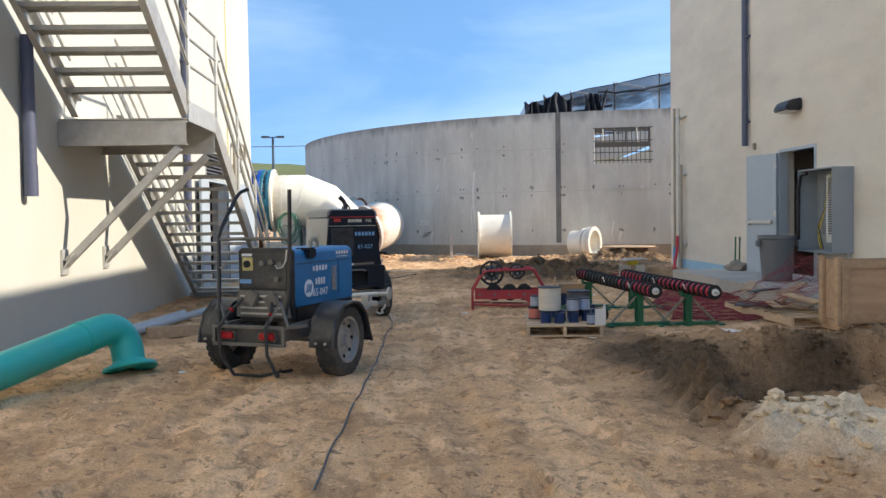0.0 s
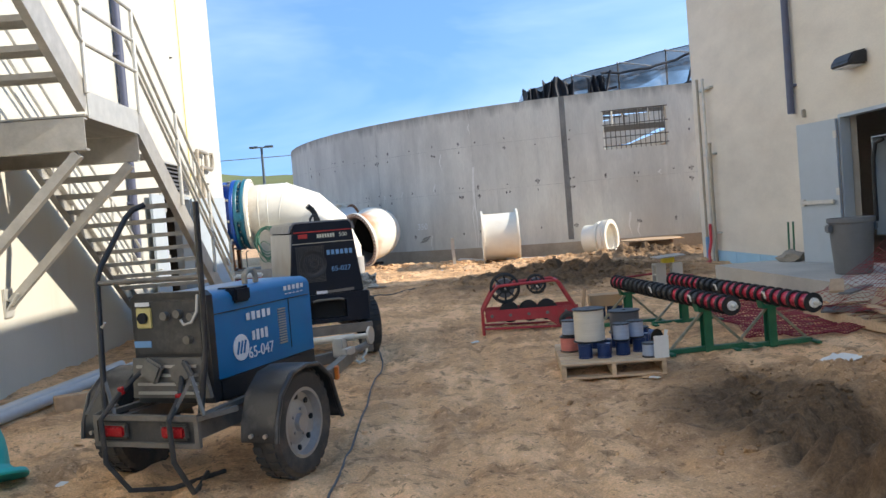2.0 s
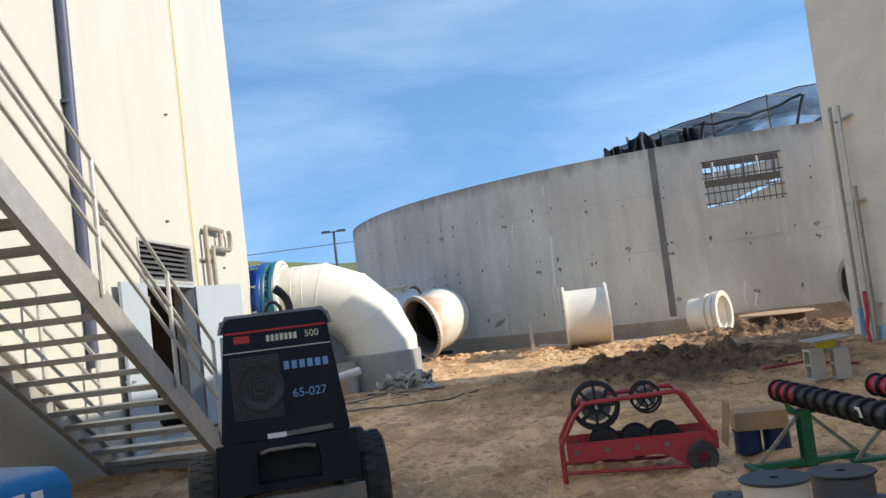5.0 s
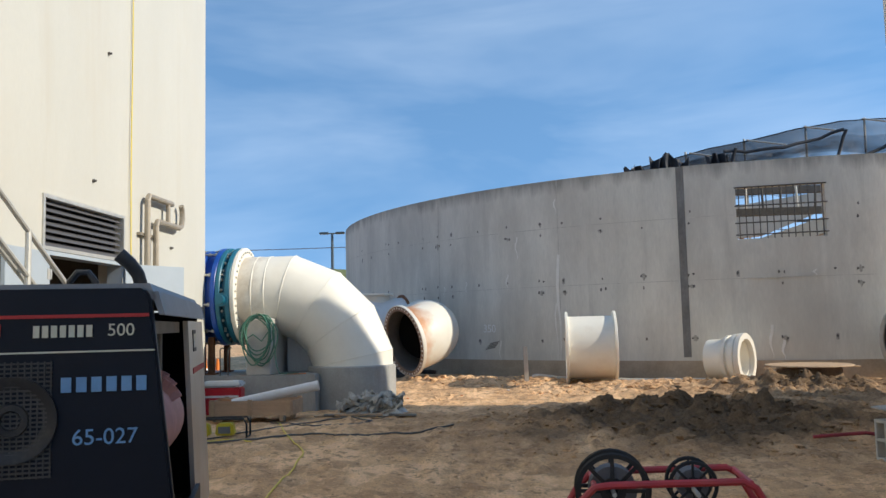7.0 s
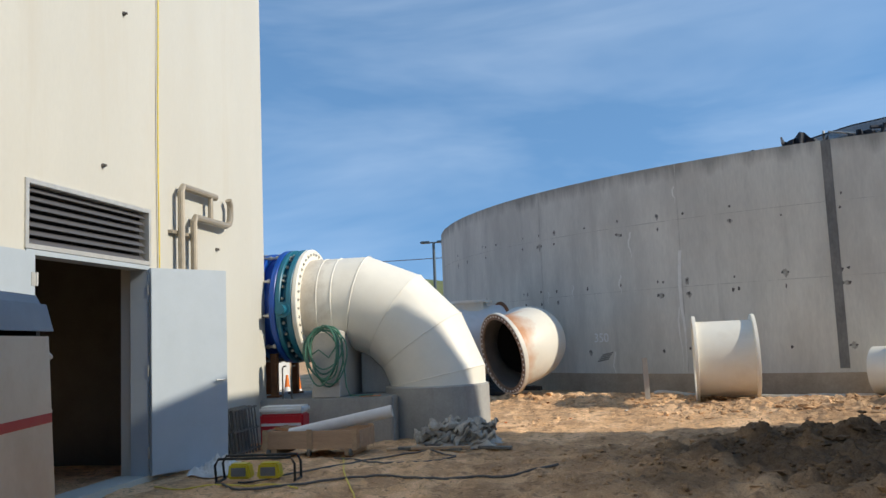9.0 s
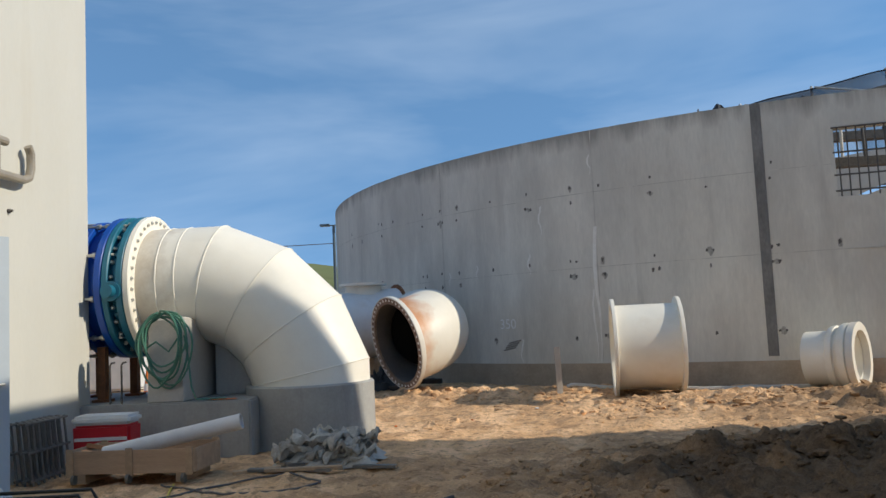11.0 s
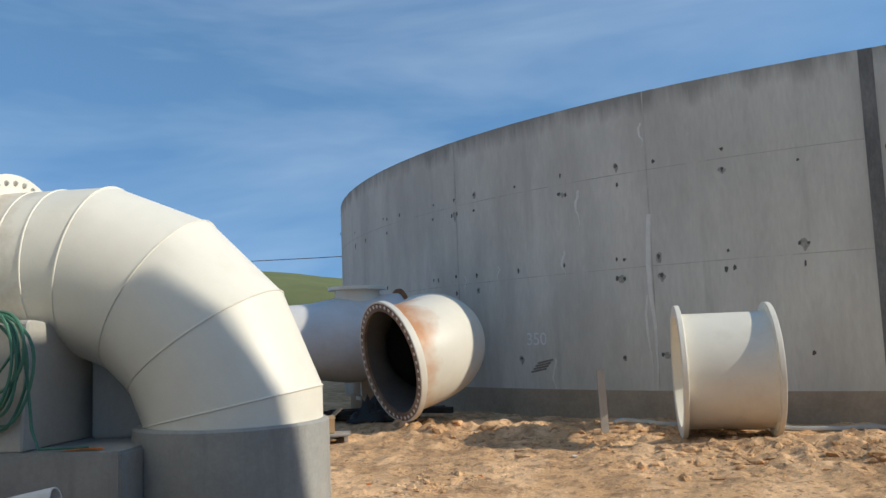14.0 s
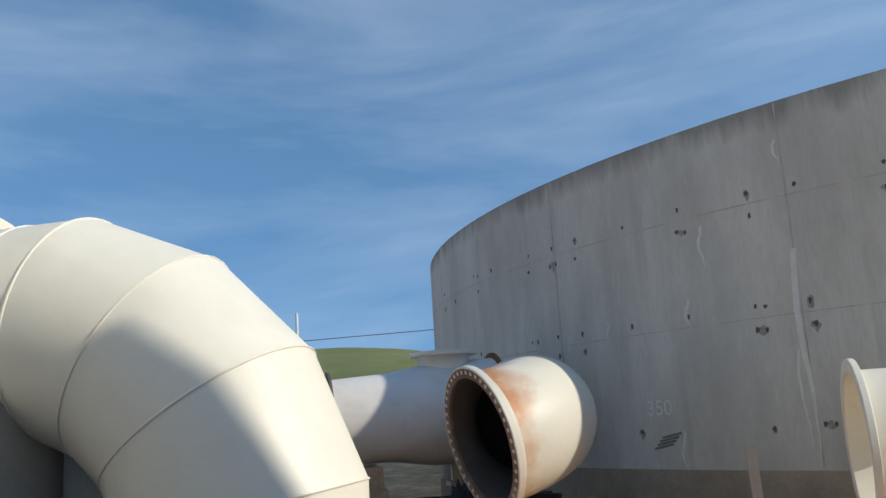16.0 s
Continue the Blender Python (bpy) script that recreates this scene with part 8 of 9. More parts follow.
box(bm, (4.84, 17.9, z_of(4.8, 17.9) + 0.45), (0.22, 0.16, 0.11), 0.015)
solid("junction_box", bm, M["yellow_plastic"], Matrix.Identity(4), "yellow plastic power box standing on cinder blocks", "power box")
bm = bm_new()
box(bm, (0, 0, 0), (0.52, 0.36, 0.018), 0.003)
solid("plywood_scrap", bm, M["weathered"], pose(4.85, 17.9, z_of(4.8, 17.9) + 0.516, 2, -3, 8), "pale plywood scrap laid on a yellow power box", "plywood sheet")
bm = bm_new()
tube(bm, [(4.3, 18.9, z_of(4.3, 18.9) + 0.05), (4.9, 19.0, z_of(4.9, 19) + 0.12), (5.6, 18.8, z_of(5.6, 18.8) + 0.05)], 0.02, 8)
solid("hose", bm, M["red_mesh"], Matrix.Identity(4), "faded red hose lying on the dirt", "hose")

# ---- beside the plinth ----
M["scrap_orange"] = mat("scrap_orange", (0.50, 0.24, 0.11), 0.85, var=0.35, scale=7, fine=40, bump=0.3, per_object=0.2)
ck = thing("crate", pose(-2.92, 22.38, z_of(-2.9, 22.4), 0, 0, -3), "low open timber crate holding scrap", "crate")
for s in (-1, 1):
    bm = bm_new()
    box(bm, (0, s * 0.30, 0.20), (1.30, 0.02, 0.22), 0.003)
    part("side", bm, M["plywood"], ck)
    bm = bm_new()
    box(bm, (s * 0.65, 0, 0.20), (0.02, 0.58, 0.22), 0.003)
    part("end", bm, M["plywood"], ck)
    for x in (-0.6, 0, 0.6):
        bm = bm_new()
        box(bm, (x, s * 0.32, 0.20), (0.07, 0.022, 0.26), 0.003)
        part("batten", bm, M["wood"], ck)
bm = bm_new()
box(bm, (0, 0, 0.10), (1.28, 0.58, 0.02))
part("floor_board", bm, M["plywood"], ck)
for x in (-0.5, 0.5):
    bm = bm_new()
    box(bm, (x, 0, 0.045), (0.09, 0.6, 0.09), 0.003)
    part("skid", bm, M["wood"], ck)
for x in (-0.55, 0.0, 0.55):
    bm = bm_new()
    rod(bm, (x - 0.015, -0.335, 0.045), (x + 0.015, -0.335, 0.045), 0.045, 14)
    part("caster", bm, M["frame_grey"], ck, "small grey caster wheel")
for k in range(7):
    bm = bm_new()
    box(bm, (0, 0, 0), (rp.uniform(0.15, 0.4), rp.uniform(0.05, 0.1), 0.04), 0.003)
    solid("wood_scrap", bm, M["scrap_orange"], pose(-3.15 + rp.uniform(-0.3, 0.3), 22.4 + rp.uniform(-0.18, 0.18), z_of(-2.9, 22.4) + 0.17 + 0.02 * k, rp.uniform(-15, 15), rp.uniform(-15, 15), rp.uniform(0, 180)), "short wood scrap in the low crate", "wood scrap", "scraps in the crate")
bm = bm_new()
lathe(bm, [(0.066, 0), (0.076, 0), (0.076, 1.35), (0.066, 1.35)], Matrix.Translation((-3.25, 22.22, 0.29)) @ Vector((1.15, 0.12, 0.22)).to_track_quat("Z", "Y").to_matrix().to_4x4(), 22, closed=True)
solid("plastic_pipe", bm, M["pipe_grey"], Matrix.Identity(4), "pale grey plastic pipe leaning across the low crate", "pipe")
co_ = thing("cooler", pose(-3.70, 23.2, z_of(-3.7, 23.2) + 0.02, 0, 0, 4), "red picnic cooler with a white lid by the plinth", "cooler")
bm = bm_new()
box(bm, (0, 0, 0.225), (0.60, 0.34, 0.45), 0.03, taper=(1.04, 1.05))
part("body", bm, M["red_plastic"], co_)
bm = bm_new()
box(bm, (0, 0, 0.495), (0.64, 0.37, 0.10), 0.03)
part("lid", bm, M["white_plastic"], co_, "white lid")
bm = bm_new()
box(bm, (0, -0.185, 0.30), (0.56, 0.012, 0.035))
part("band", bm, M["white_plastic"], co_)
for k in range(3):
    rk_ = thing("wire_rack", pose(-4.12 + 0.08 * k, 22.55, z_of(-4.1, 22.5), 0, -6, 0), "dark steel grid rack leaning on the wall", "rack", "grid racks")
    for i in range(8):
        bm = bm_new()
        rod(bm, (0, -0.36 + i * 0.10, 0), (0, -0.36 + i * 0.10, 0.62), 0.012, 6)
        part("rod", bm, M["frame_grey"], rk_)
    for z in (0.05, 0.32, 0.6):
        bm = bm_new()
        rod(bm, (0, -0.40, z), (0, 0.40, z), 0.014, 6)
        part("cross_rod", bm, M["frame_grey"], rk_)

# work light: yellow body in a black tube frame
wk = thing("work_light", pose(-2.9, 20.38, z_of(-2.9, 20.4), 0, 0, 5), "yellow twin work light in a black tube frame", "work light")
for y in (-0.12, 0.12):
    bm = bm_new()
    tube(bm, [(-0.42, y, 0.02), (-0.44, y, 0.2), (-0.40, y, 0.27), (0.38, y, 0.27), (0.42, y, 0.2), (0.42, y, 0.02)], 0.014, 8)
    part("frame_tube", bm, M["black_plastic"], wk)
for x in (-0.42, 0.42):
    bm = bm_new()
    rod(bm, (x, -0.14, 0.03), (x, 0.14, 0.03), 0.014, 8)
    part("foot_tube", bm, M["black_plastic"], wk)
for x in (-0.2, 0.12):
    bm = bm_new()
    box(bm, (x, 0, 0.13), (0.26, 0.16, 0.16), 0.02, taper=(0.8, 1))
    part("lamp_head", bm, M["yellow_plastic"], wk)
    bm = bm_new()
    box(bm, (x, -0.086, 0.125), (0.16, 0.01, 0.09), 0.004)
    part("lamp_glass", bm, M["can_grey"], wk)


def crumple(name, c, sx, sy, sz, material, label, category, seed, n=18):
    """A crumpled sheet heaped on the ground."""
    b2 = bm_new()
    g = []
    for j in range(n + 1):
        row = []
        for i in range(n + 1):
            u, v = i / n * 2 - 1, j / n * 2 - 1
            rr = max(abs(u), abs(v))
            x = c[0] + sx * u * (1 + 0.25 * noise.noise((u * 2, v * 2, seed)))
            y = c[1] + sy * v * (1 + 0.25 * noise.noise((u * 2, v * 2, seed + 7)))
            h = max(0, 1 - rr ** 1.6)
            z = z_of(x, y) + 0.015 + sz * (h * 0.7 + h * 0.9 * abs(noise.fractal((u * 3, v * 3, seed + 3), 0.5, 2.2, 4)) + 0.12 * abs(noise.noise((u * 8, v * 8, seed))))
            row.append(b2.verts.new((x, y, z)))
        g.append(row)
    for j in range(n):
        for i in range(n):
            b2.faces.new((g[j][i], g[j][i + 1], g[j + 1][i + 1], g[j + 1][i]))
    return solid(name, b2, material, Matrix.Identity(4), label, category)


M["rag"] = mat("rag_canvas", (0.43, 0.40, 0.35), 0.9, var=0.35, scale=5, fine=40, bump=0.4)
crumple("tarp", (-1.15, 22.85), 0.5, 0.42, 0.24, M["rag"], "heap of crumpled grey tarpaulin by the pedestal", "tarpaulin", 2.0, 22)


def fold(c, length, width, yaw, lift, seed):
    """A stiff doubled strip of canvas with wavy edges."""
    b2 = bm_new()
    g, nl, nw = [], 16, 6
    ca, sa = math.cos(yaw), math.sin(yaw)
    for i in range(nl + 1):
        row = []
        for j in range(nw + 1):
            u, v = i / nl - 0.5, j / nw - 0.5
            a, b = u * length, v * width * (1 + 0.5 * noise.noise((u * 4, seed, 1)))
            wave = 0.07 * noise.noise((u * 7, v * 2, seed)) + 0.035 * math.cos(v * 11 + u * 9)
            row.append(b2.verts.new((c[0] + a * ca - b * sa, c[1] + a * sa + b * ca, c[2] + wave + lift * (0.25 - u * u) * 1.4 + 0.2 * u * math.sin(seed))))
        g.append(row)
    for i in range(nl):
        for j in range(nw):
            b2.faces.new((g[i][j], g[i + 1][j], g[i + 1][j + 1], g[i][j + 1]))
    o = solid("rag", b2, M["rag"], Matrix.Identity(4), "stiff grey strip of canvas in the heap by the pedestal", "rag", "canvas strips")
    sm = o.modifiers.new("thickness", "SOLIDIFY")
    sm.thickness = 0.02
    return o


for k in range(22):
    r = rp.random()
    x, y = -1.15 + rp.uniform(-0.5, 0.5) * (1 - r * 0.5), 22.72 + rp.uniform(-0.35, 0.25) * (1 - r * 0.5)
    fold((x, y, z_of(x, y) + 0.06 + 0.22 * r), rp.uniform(0.3, 0.65), rp.uniform(0.08, 0.18), rp.uniform(-0.7, 0.9), rp.uniform(0.0, 0.25), k * 1.7)
crumple("plastic_sheet", (-3.6, 20.95), 0.3, 0.22, 0.15, M["white_plastic"], "crumpled white plastic sheet on the ground", "plastic sheet", 5.0, 30)
crumple("plastic_sheet", (3.75, 9.75), 0.16, 0.08, 0.05, M["white_plastic"], "scrap of white plastic on the dirt", "plastic sheet", 8.0, 8)
for k in range(6):
    bm = bm_new()
    box(bm, (0, 0, 0), (rp.uniform(0.4, 0.8), 0.09, 0.03), 0.003)
    x, y = -2.0 + rp.uniform(-0.4, 1.6), 22.3 + rp.uniform(-0.35, 0.3)
    solid("scrap_board", bm, M["frame_grey"] if k % 2 else M["wood"], pose(x, y, z_of(x, y) + 0.03, 0, rp.uniform(-3, 3), rp.uniform(-40, 40)), "grey weathered board on the dirt", "board", "scrap boards")

# cables on the ground
M["cable"] = mat("black_cable", (0.10, 0.095, 0.095), 0.6, var=0.2, bump=0.05)


def ground_cable(name, pts, r, material, label, sub=7, seed=0):
    b2 = bm_new()
    ps = [Vector((*p, 0)) for p in pts]
    line = []
    for i in range(len(ps) - 1):
        p0, p1, p2, p3 = ps[max(i - 1, 0)], ps[i], ps[i + 1], ps[min(i + 2, len(ps) - 1)]
        for k in range(sub):
            t = k / sub
            q = 0.5 * (2 * p1 + (p2 - p0) * t + (2 * p0 - 5 * p1 + 4 * p2 - p3) * t * t + (3 * p1 - p0 - 3 * p2 + p3) * t ** 3)
            line.append(q)
    line.append(ps[-1])
    line = [(q.x + 0.012 * noise.noise((q.x * 2, q.y * 2, seed)), q.y, sum(z_of(q.x, q.y + e) for e in (-0.16, -0.08, 0, 0.08, 0.16)) / 5 + r * 1.4) for q in line]
    tube(b2, line, r, 7)
    return solid(name, b2, material, Matrix.Identity(4), label, "cable")


ground_cable("cable", [(-0.62, 2.0), (-0.53, 4.0), (-0.50, 5.2), (-0.46, 6.3), (-0.38, 7.5), (-0.30, 9.4), (-0.27, 10.8), (-0.21, 12.0), (-0.32, 13.4), (-0.6, 15.0)], 0.008, M["cable"], "long dark cable snaking across the dirt")
ground_cable("cable", [(-3.3, 20.2), (-2.66, 19.8), (-1.8, 20.6), (-1.0, 20.3), (-0.4, 20.25), (0.25, 20.6)], 0.013, M["cable"], "dark cable lying on the dirt near the pedestal")
ground_cable("cable", [(-3.1, 20.3), (-2.6, 20.8), (-1.9, 21.8), (-1.4, 22.0), (-1.0, 21.6), (-1.5, 21.3), (-2.2, 21.6), (-2.6, 22.0)], 0.010, M["cable"], "loop of dark cable near the low crate")
ground_cable("cord", [(-1.1, 15.6), (-1.2, 16.8), (-1.35, 18.6), (-1.7, 19.8), (-2.1, 20.8), (-2.35, 21.6), (-2.5, 22.05)], 0.009, M["yellow_line"], "yellow extension cord on the dirt")
ground_cable("cord", [(-4.0, 20.2), (-3.5, 20.0), (-2.9, 20.15), (-2.3, 19.9)], 0.009, M["yellow_line"], "yellow extension cord by the double door")
ground_cable("cable", [(1.7, 29.3), (2.6, 29.35), (4.2, 28.9), (6.0, 28.9)], 0.035, M["rail"], "pale conduit laid along the foot of the tank")
bm = bm_new()
box(bm, (0, 0, 0.42), (0.10, 0.03, 0.90), 0.003)
solid("stake", bm, M["weathered"], pose(1.56, 29.0, z_of(1.56, 29.0) - 0.05, 2, -2, 10), "grey timber survey stake in the dirt", "stake")
bd = thing("board", pose(-2.12, 29.1, z_of(-2.12, 29.1) + 0.02, 0, 0, 12), "short weathered pallet scrap on the dirt", "board")
for q in (-0.14, 0.14):
    bm = bm_new()
    box(bm, (0, q, 0.09), (0.62, 0.24, 0.022), 0.003)
    part("deck_board", bm, M["weathered"], bd)
for q in (-0.26, 0.26):
    bm = bm_new()
    box(bm, (q, 0, 0.04), (0.05, 0.50, 0.075), 0.003)
    part("runner", bm, M["weathered"], bd)
ct = thing("carton", pose(-2.22, 29.1, z_of(-2.12, 29.1) + 0.125, 0, 0, 24), "open torn brown carton standing on a pallet scrap", "carton")
for q, sx, sy in (((0, -0.13), 0.36, 0.006), ((0, 0.13), 0.36, 0.006), ((-0.18, 0), 0.006, 0.26), ((0.18, 0), 0.006, 0.26)):
    bm = bm_new()
    box(bm, (q[0], q[1], 0.11), (sx, sy, 0.21))
    part("side", bm, M["card"], ct)
bm = bm_new()
box(bm, (0, 0, 0.004), (0.34, 0.24, 0.006))
part("base", bm, M["card"], ct)
for q, tilt, axis in (((0.24, 0, 0.27), -40, "Y"), ((-0.24, 0, 0.25), 25, "Y"), ((0, -0.19, 0.22), 15, "X")):
    bm = bm_new()
    box(bm, q, (0.17, 0.25, 0.005) if axis == "Y" else (0.35, 0.13, 0.005), 0, Matrix.Rotation(radians(tilt), 3, axis))
    part("flap", bm, M["card"], ct, "torn open flap")

# ---- loose earth ----
def clods(name, spots, label, seed, material=None):
    rnd = random.Random(seed)
    b2 = bm_new()
    bmesh.ops.create_icosphere(b2, subdivisions=1, radius=1.0)
    shape_v = [v.co.copy() for v in b2.verts]
    shape_f = [[v.index for v in f.verts] for f in b2.faces]
    b2.free()
    vs, fs, wet, pale = [], [], [], []
    for cx, cy, sx, sy, n, r0, r1 in spots:
        for k in range(n):
            gx_, gy_ = rnd.gauss(0, 0.62), rnd.gauss(0, 0.62)
            if gx_ * gx_ + gy_ * gy_ > 1.7:
                continue
            x, y = cx + sx * gx_, cy + sy * gy_
            if (not (-4.1 < x < 7.1) and y < 22) or noise.noise((x * 1.4, y * 1.4, 3.0)) < rnd.uniform(-0.4, 0.25):
                continue
            r = r0 + (r1 - r0) * rnd.random() ** 5
            ph = Vector((rnd.uniform(0, 90), rnd.uniform(0, 90), 0))
            z = z_of(x, y) - r * 0.2
            s = (rnd.uniform(0.6, 1.6), rnd.uniform(0.6, 1.6), rnd.uniform(0.4, 0.8))
            i0 = len(vs)
            for c in shape_v:
                kf = r * (1 + 0.85 * noise.noise(c * 1.7 + ph))
                vs.append((x + c.x * kf * s[0], y + c.y * kf * s[1], z + c.z * kf * s[2]))
            wet += [damp_of(x, y)] * len(shape_v)
            pale += [chalk_of(x, y)] * len(shape_v)
            fs += [[i0 + i for i in f] for f in shape_f]
    me = bpy.data.meshes.new(name)
    me.from_pydata(vs, [], fs)
    me.materials.append(material or M["dirt"])
    at = me.attributes.new("damp", "FLOAT", "POINT")
    at.data.foreach_set("value", wet)
    at = me.attributes.new("chalky", "FLOAT", "POINT")
    at.data.foreach_set("value", pale)
    return tagged(new(name, me), label, "earth clods", kind="stuff")


clods("earth_clods", [(3.6, 21.0, 3.2, 2.4, 7500, 0.012, 0.06), (6.5, 24.6, 2.4, 2.2, 2600, 0.012, 0.08), (3.6, 8.7, 2.0, 1.2, 3000, 0.008, 0.045), (5.2, 8.8, 2.0, 1.0, 1500, 0.008, 0.05)], "dark lumps of dug earth", 5)
clods("dry_clods", [(4.4, 27.3, 3.0, 1.4, 4200, 0.012, 0.10), (1.6, 29.0, 2.0, 0.8, 1700, 0.012, 0.12), (0.6, 26.6, 2.6, 1.8, 420, 0.008, 0.04), (-0.4, 26.0, 0.45, 0.5, 120, 0.02, 0.09), (0.5, 9.0, 3.6, 9.0, 1500, 0.005, 0.022), (1.5, 4.0, 2.6, 3.0, 900, 0.005, 0.022), (-2.8, 10.0, 1.4, 4.5, 350, 0.008, 0.04)], "dry pale lumps of earth and pebbles", 6)
clods("pale_rubble", [(3.05, 5.4, 1.0, 1.0, 3200, 0.006, 0.065), (4.3, 5.8, 1.4, 0.9, 2400, 0.006, 0.07), (3.4, 6.3, 0.8, 0.35, 500, 0.01, 0.10)], "pale rocky spoil beside the trench", 7)
# ---- far distance ----
M["grass"] = mat("grass_hill", (0.17, 0.19, 0.085), 0.95, var=0.3, scale=0.004, fine=0.03, bump=0.0, dirt=(0.28, 0.22, 0.11), dirt_amt=0.55, spec=0.05)
hv, hf = [], []
NA, NR = 90, 14
for j in range(NR + 1):
    for i in range(NA + 1):
        a = radians(-75 + 110 * i / NA)
        d = 500 + 900 * j / NR
        x, y = d * math.sin(a), d * math.cos(a)
        h = 96 * math.sin(math.pi * min(1, j / NR)) ** 0.8 * (0.66 + 0.34 * noise.fractal((a * 3.4, j * 0.05, 0.0), 0.9, 2.0, 2)) + 6 * noise.noise((x * 0.01, y * 0.01, 0))
        hv.append((x, y, max(-2, h) if 0 < j else -2))
for j in range(NR):
    for i in range(NA):
        k = j * (NA + 1) + i
        hf.append((k, k + 1, k + NA + 2, k + NA + 1))
hme = bpy.data.meshes.new("hills")
hme.from_pydata(hv, [], hf)
hme.materials.append(M["grass"])
for p in hme.polygons:
    p.use_smooth = True
tagged(new("hills", hme), "low rolling green hills in the distance", "hills", kind="structure")
M["lamp_slate"] = mat("lamp_slate", (0.09, 0.12, 0.13), 0.5, 0.3, var=0.1, bump=0.02)
lp_ = thing("street_lamp", pose(-11.15, 72.7, 0.0) @ Matrix.Scale(1.63, 4), "double-headed lamp post beyond the tank", "street lamp")
bm = bm_new()
rod(bm, (0, 0, 0), (0, 0, 5.2), 0.09, 12, 0.06)
part("pole", bm, M["lamp_slate"], lp_)
bm = bm_new()
rod(bm, (-0.35, 0, 5.18), (0.35, 0, 5.18), 0.03, 8)
part("arm", bm, M["lamp_slate"], lp_)
for s in (-1, 1):
    bm = bm_new()
    box(bm, (s * 0.38, 0, 5.2), (0.42, 0.26, 0.10), 0.02)
    part("lamp_head", bm, M["lamp_slate"], lp_)
bm = bm_new()
tube(bm, [(-120 + 12 * k, 110, 10.4 + 0.018 * (k - 8) ** 2 + 0.05 * k) for k in range(17)], 0.045, 6)
solid("power_line", bm, M["cable"], Matrix.Identity(4), "thin overhead power line far off", "power line")
for x in (-120, 72):
    bm = bm_new()
    rod(bm, (x, 110, -1), (x, 110, 12.2), 0.16, 10, 0.11)
    solid("utility_pole", bm, M["wood"], Matrix.Identity(4), "timber utility pole carrying the power line", "utility pole", "utility poles")
mt = thing("wind_turbine", pose(-258, 622, 0), "white wind turbine mast on far ground", "wind turbine")
bm = bm_new()
rod(bm, (0, 0, 0), (0, 0, 86), 1.4, 12, 1.0)
part("mast", bm, M["white_plastic"], mt)
# things beyond the tall building's corner
bt = thing("storage_tank", pose(-8.2, 33.0, 0.0), "white plastic storage tank in a cage far behind", "tank")
bm = bm_new()
box(bm, (0, 0, 0.75), (1.3, 1.1, 1.1), 0.06)
part("tub", bm, M["white_plastic"], bt)
bm = bm_new()
box(bm, (0, 0, 0.1), (1.3, 1.1, 0.16), 0.01)
part("base", bm, M["wood"], bt)
for k, (x, y) in enumerate(((-6.2, 30.5), (-6.9, 31.6), (-5.9, 32.4))):
    cn = thing("traffic_cone", pose(x, y, 0), "orange traffic cone standing on the dirt", "traffic cone", "cones")
    bm = bm_new()
    lathe(bm, [(0.0, 0.0), (0.15, 0.0), (0.15, 0.03), (0.11, 0.03), (0.03, 0.68), (0.0, 0.70)], None, 20)
    part("body", bm, M["orange"], cn)
    bm = bm_new()
    lathe(bm, [(0.088, 0.25), (0.072, 0.40), (0.066, 0.40), (0.082, 0.25)], None, 20, closed=True)
    part("band", bm, M["white_plastic"], cn)

for yy, z in ((19.7, 3.39), (22.35, 2.75), (20.1, 5.2)):
    bm = bm_new()
    rod(bm, (LX - 0.01, yy, z), (LX + 0.02, yy, z), 0.024, 10)
    rod(bm, (LX + 0.02, yy, z), (LX + 0.05, yy, z), 0.015, 8)
    solid("wall_anchor", bm, M["tie_dark"], Matrix.Identity(4), "small dark steel anchor set in the pale wall", "anchor", "wall anchors")

bk = thing("wall_bracket", pose(LX, 17.44, 3.25), "small weathered steel bracket plate on the pale wall", "bracket")
bm = bm_new()
box(bm, (0.010, 0, 0), (0.02, 0.15, 0.24), 0.004)
part("plate", bm, M["frame_grey"], bk)
for q in (-0.05, 0.06):
    bm = bm_new()
    box(bm, (0.05, 0.02, q), (0.07, 0.05, 0.03), 0.004)
    part("lug", bm, M["frame_grey"], bk)

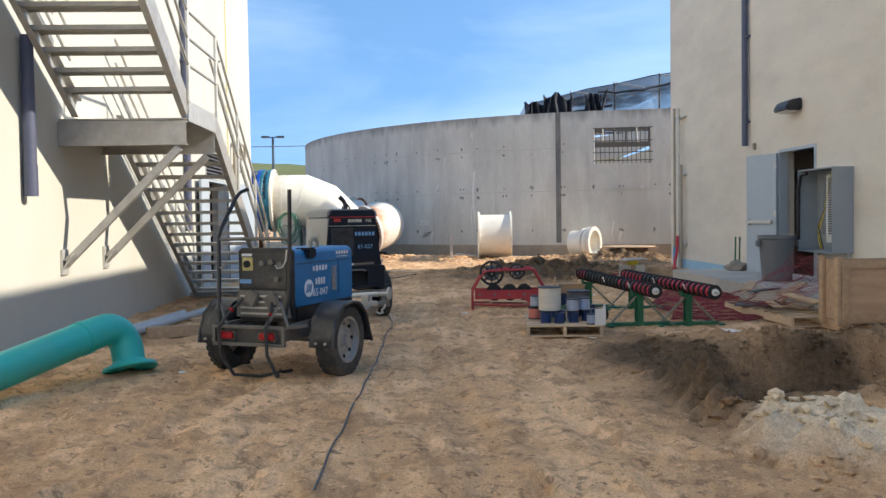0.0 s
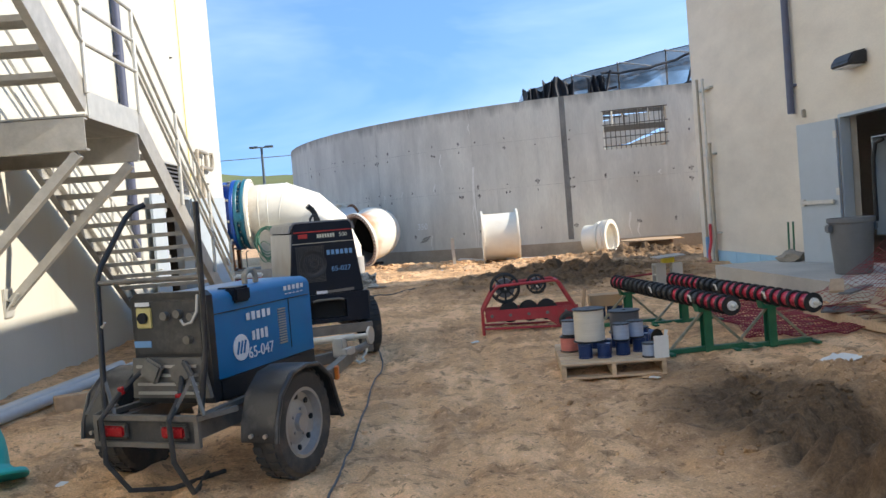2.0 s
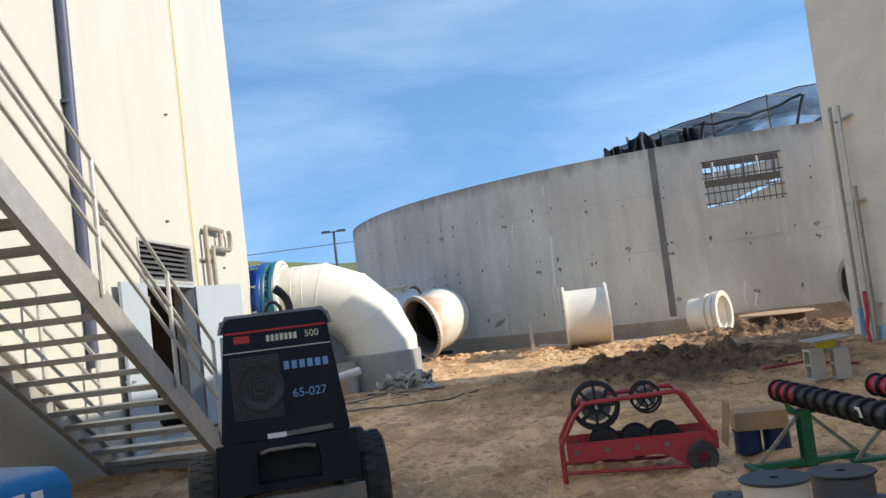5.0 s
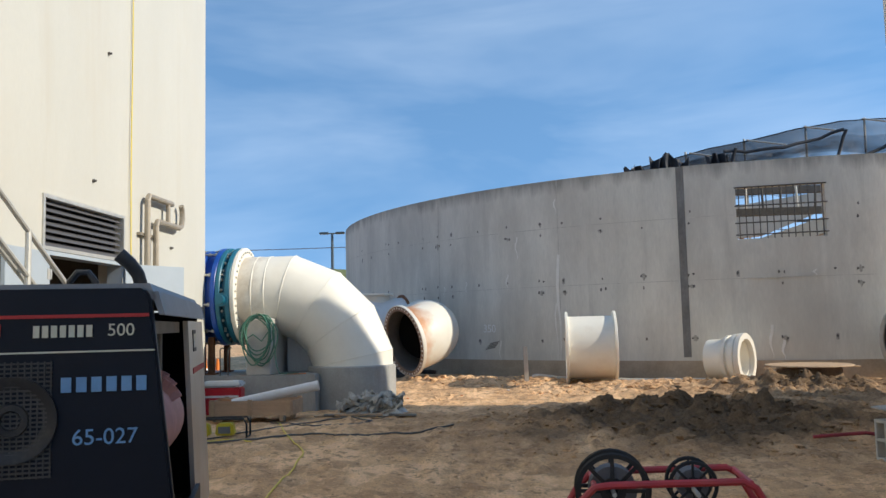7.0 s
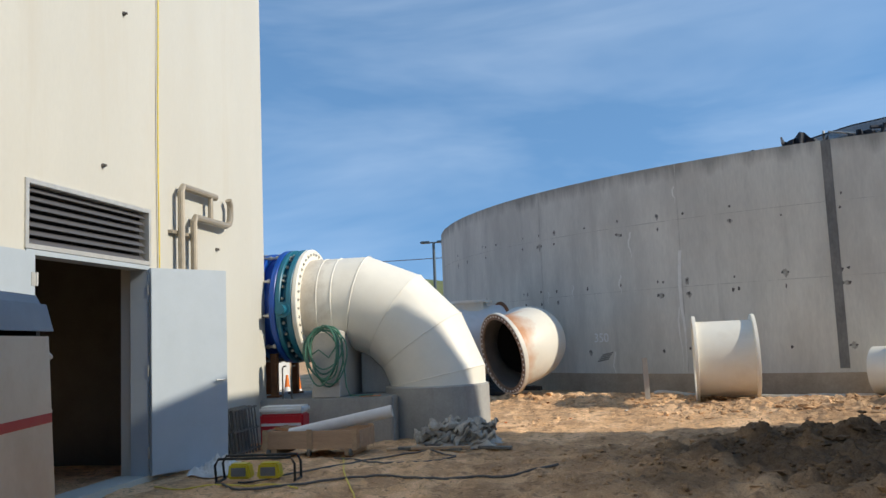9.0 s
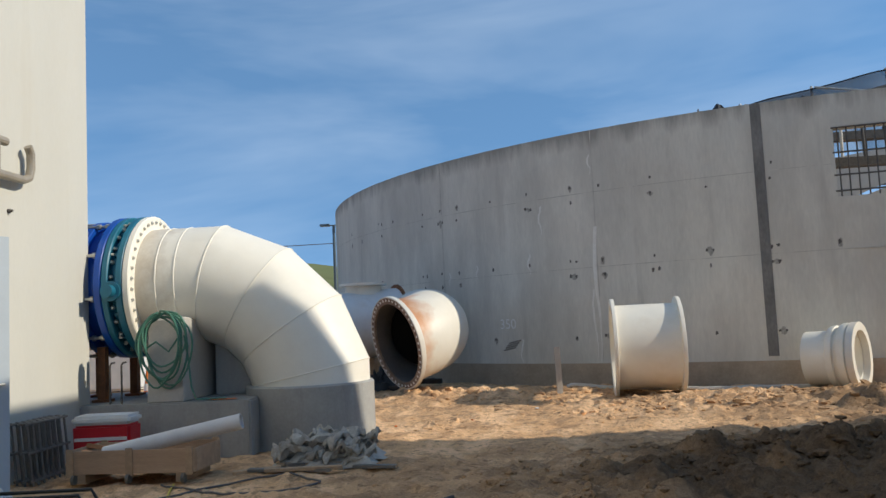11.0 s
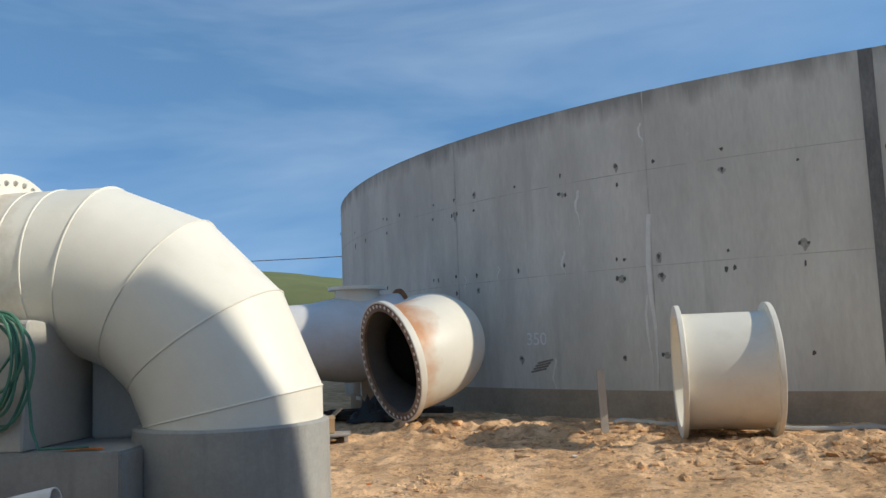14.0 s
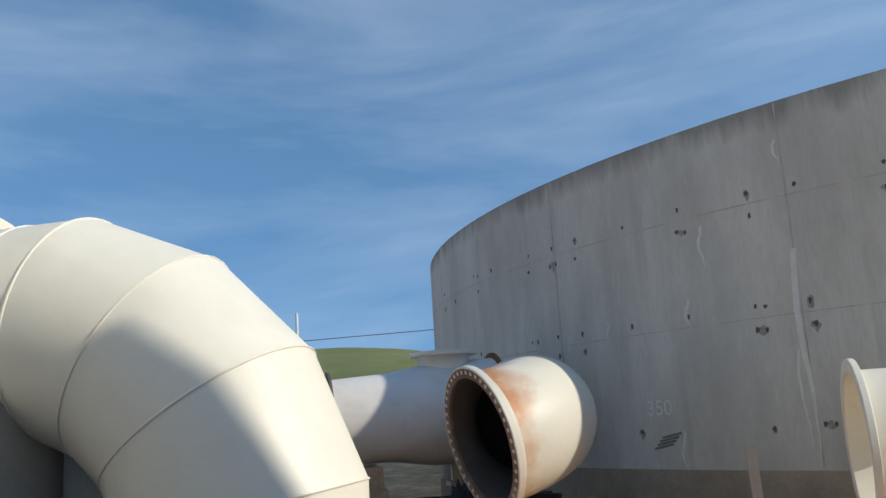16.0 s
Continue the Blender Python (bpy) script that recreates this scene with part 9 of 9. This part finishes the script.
b2 = bm_new()
g = [[b2.verts.new((-2.63 + 0.16 * u + 0.03 * noise.noise((u * 3, v * 3, 4)), 23.87 + 0.05 * v + 0.012 * math.sin(u * 5), 0.637 + 0.022 * abs(noise.noise((u * 4, v * 5, 2.0))))) for u in [k / 7 - 1 for k in range(15)]] for v in [k / 4 - 1 for k in range(9)]]
for j in range(8):
    for k in range(14):
        b2.faces.new((g[j][k], g[j][k + 1], g[j + 1][k + 1], g[j + 1][k]))
solid("rag", b2, M["orange"], Matrix.Identity(4), "faded orange rag lying on the concrete plinth", "rag")
for x in (-3.98, -3.84):
    bm = bm_new()
    tube(bm, [(x, 23.86, 0.60), (x, 23.86, 1.08), (x + 0.02, 23.86, 1.11), (x + 0.06, 23.86, 1.115)], 0.012, 8)
    solid("rebar", bm, M["tie_dark"], Matrix.Identity(4), "bent dark rebar dowel standing in the plinth", "rebar", "plinth dowels")
ld = thing("ladder", pose(-6.05, 27.0, 0.0, 0, -18, -35), "red fibreglass ladder leaning behind the tall building", "ladder")
for q in (-0.19, 0.19):
    bm = bm_new()
    bar(bm, (0, q, 0.0), (0, q, 2.3), 0.03, 0.07, up=(0, 1, 0))
    part("stile", bm, M["red_plastic"], ld)
for k in range(7):
    bm = bm_new()
    rod(bm, (0, -0.19, 0.25 + 0.3 * k), (0, 0.19, 0.25 + 0.3 * k), 0.016, 8)
    part("rung", bm, M["rail"], ld, "bright aluminium rung")

# ---- dark clutter beneath the tapered pipe ----
# very dark brown timber, varied along the grain
M["dunnage_dark"] = mat("dark_timber", (0.055, 0.045, 0.038), 0.85, var=0.4, scale=5, fine=40, bump=0.3, stretch=(1, 4, 4))
rq = random.Random(33)
for k in range(12):
    bm = bm_new()
    box(bm, (0, 0, 0), (rq.uniform(0.9, 1.9), rq.uniform(0.10, 0.22), rq.uniform(0.05, 0.11)), 0.006)
    x, y = -2.5 + rq.uniform(-0.9, 1.1), 32.3 + rq.uniform(-0.7, 0.6)
    solid("dunnage_timber", bm, M["dunnage_dark"], pose(x, y, 0.06 + 0.035 * (k % 4), 0, rq.uniform(-3, 3), rq.uniform(-20, 50)), "dark timber lying under the tapered pipe", "timber", "dunnage timbers")
crumple("tarp", (-1.9, 32.0), 0.55, 0.4, 0.4, M["black_plastic"], "crumpled black plastic sheet under the tapered pipe", "tarpaulin", 21.0, 20)
# orange paint marks and small litter on the dirt
for k, (x, y) in enumerate(((0.15, 26.2), (-0.9, 25.9), (1.1, 27.4), (2.2, 9.9), (-2.2, 8.3), (0.9, 13.1), (3.4, 15.2))):
    bm = bm_new()
    box(bm, (0, 0, 0), (rq.uniform(0.04, 0.10), rq.uniform(0.03, 0.06), 0.012), 0.003)
    solid("litter", bm, M["orange"] if k < 2 else M["paper"], pose(x, y, z_of(x, y) + 0.02, rq.uniform(-12, 12), rq.uniform(-12, 12), rq.uniform(0, 180)), "small scrap of litter lying on the dirt", "litter", "litter")
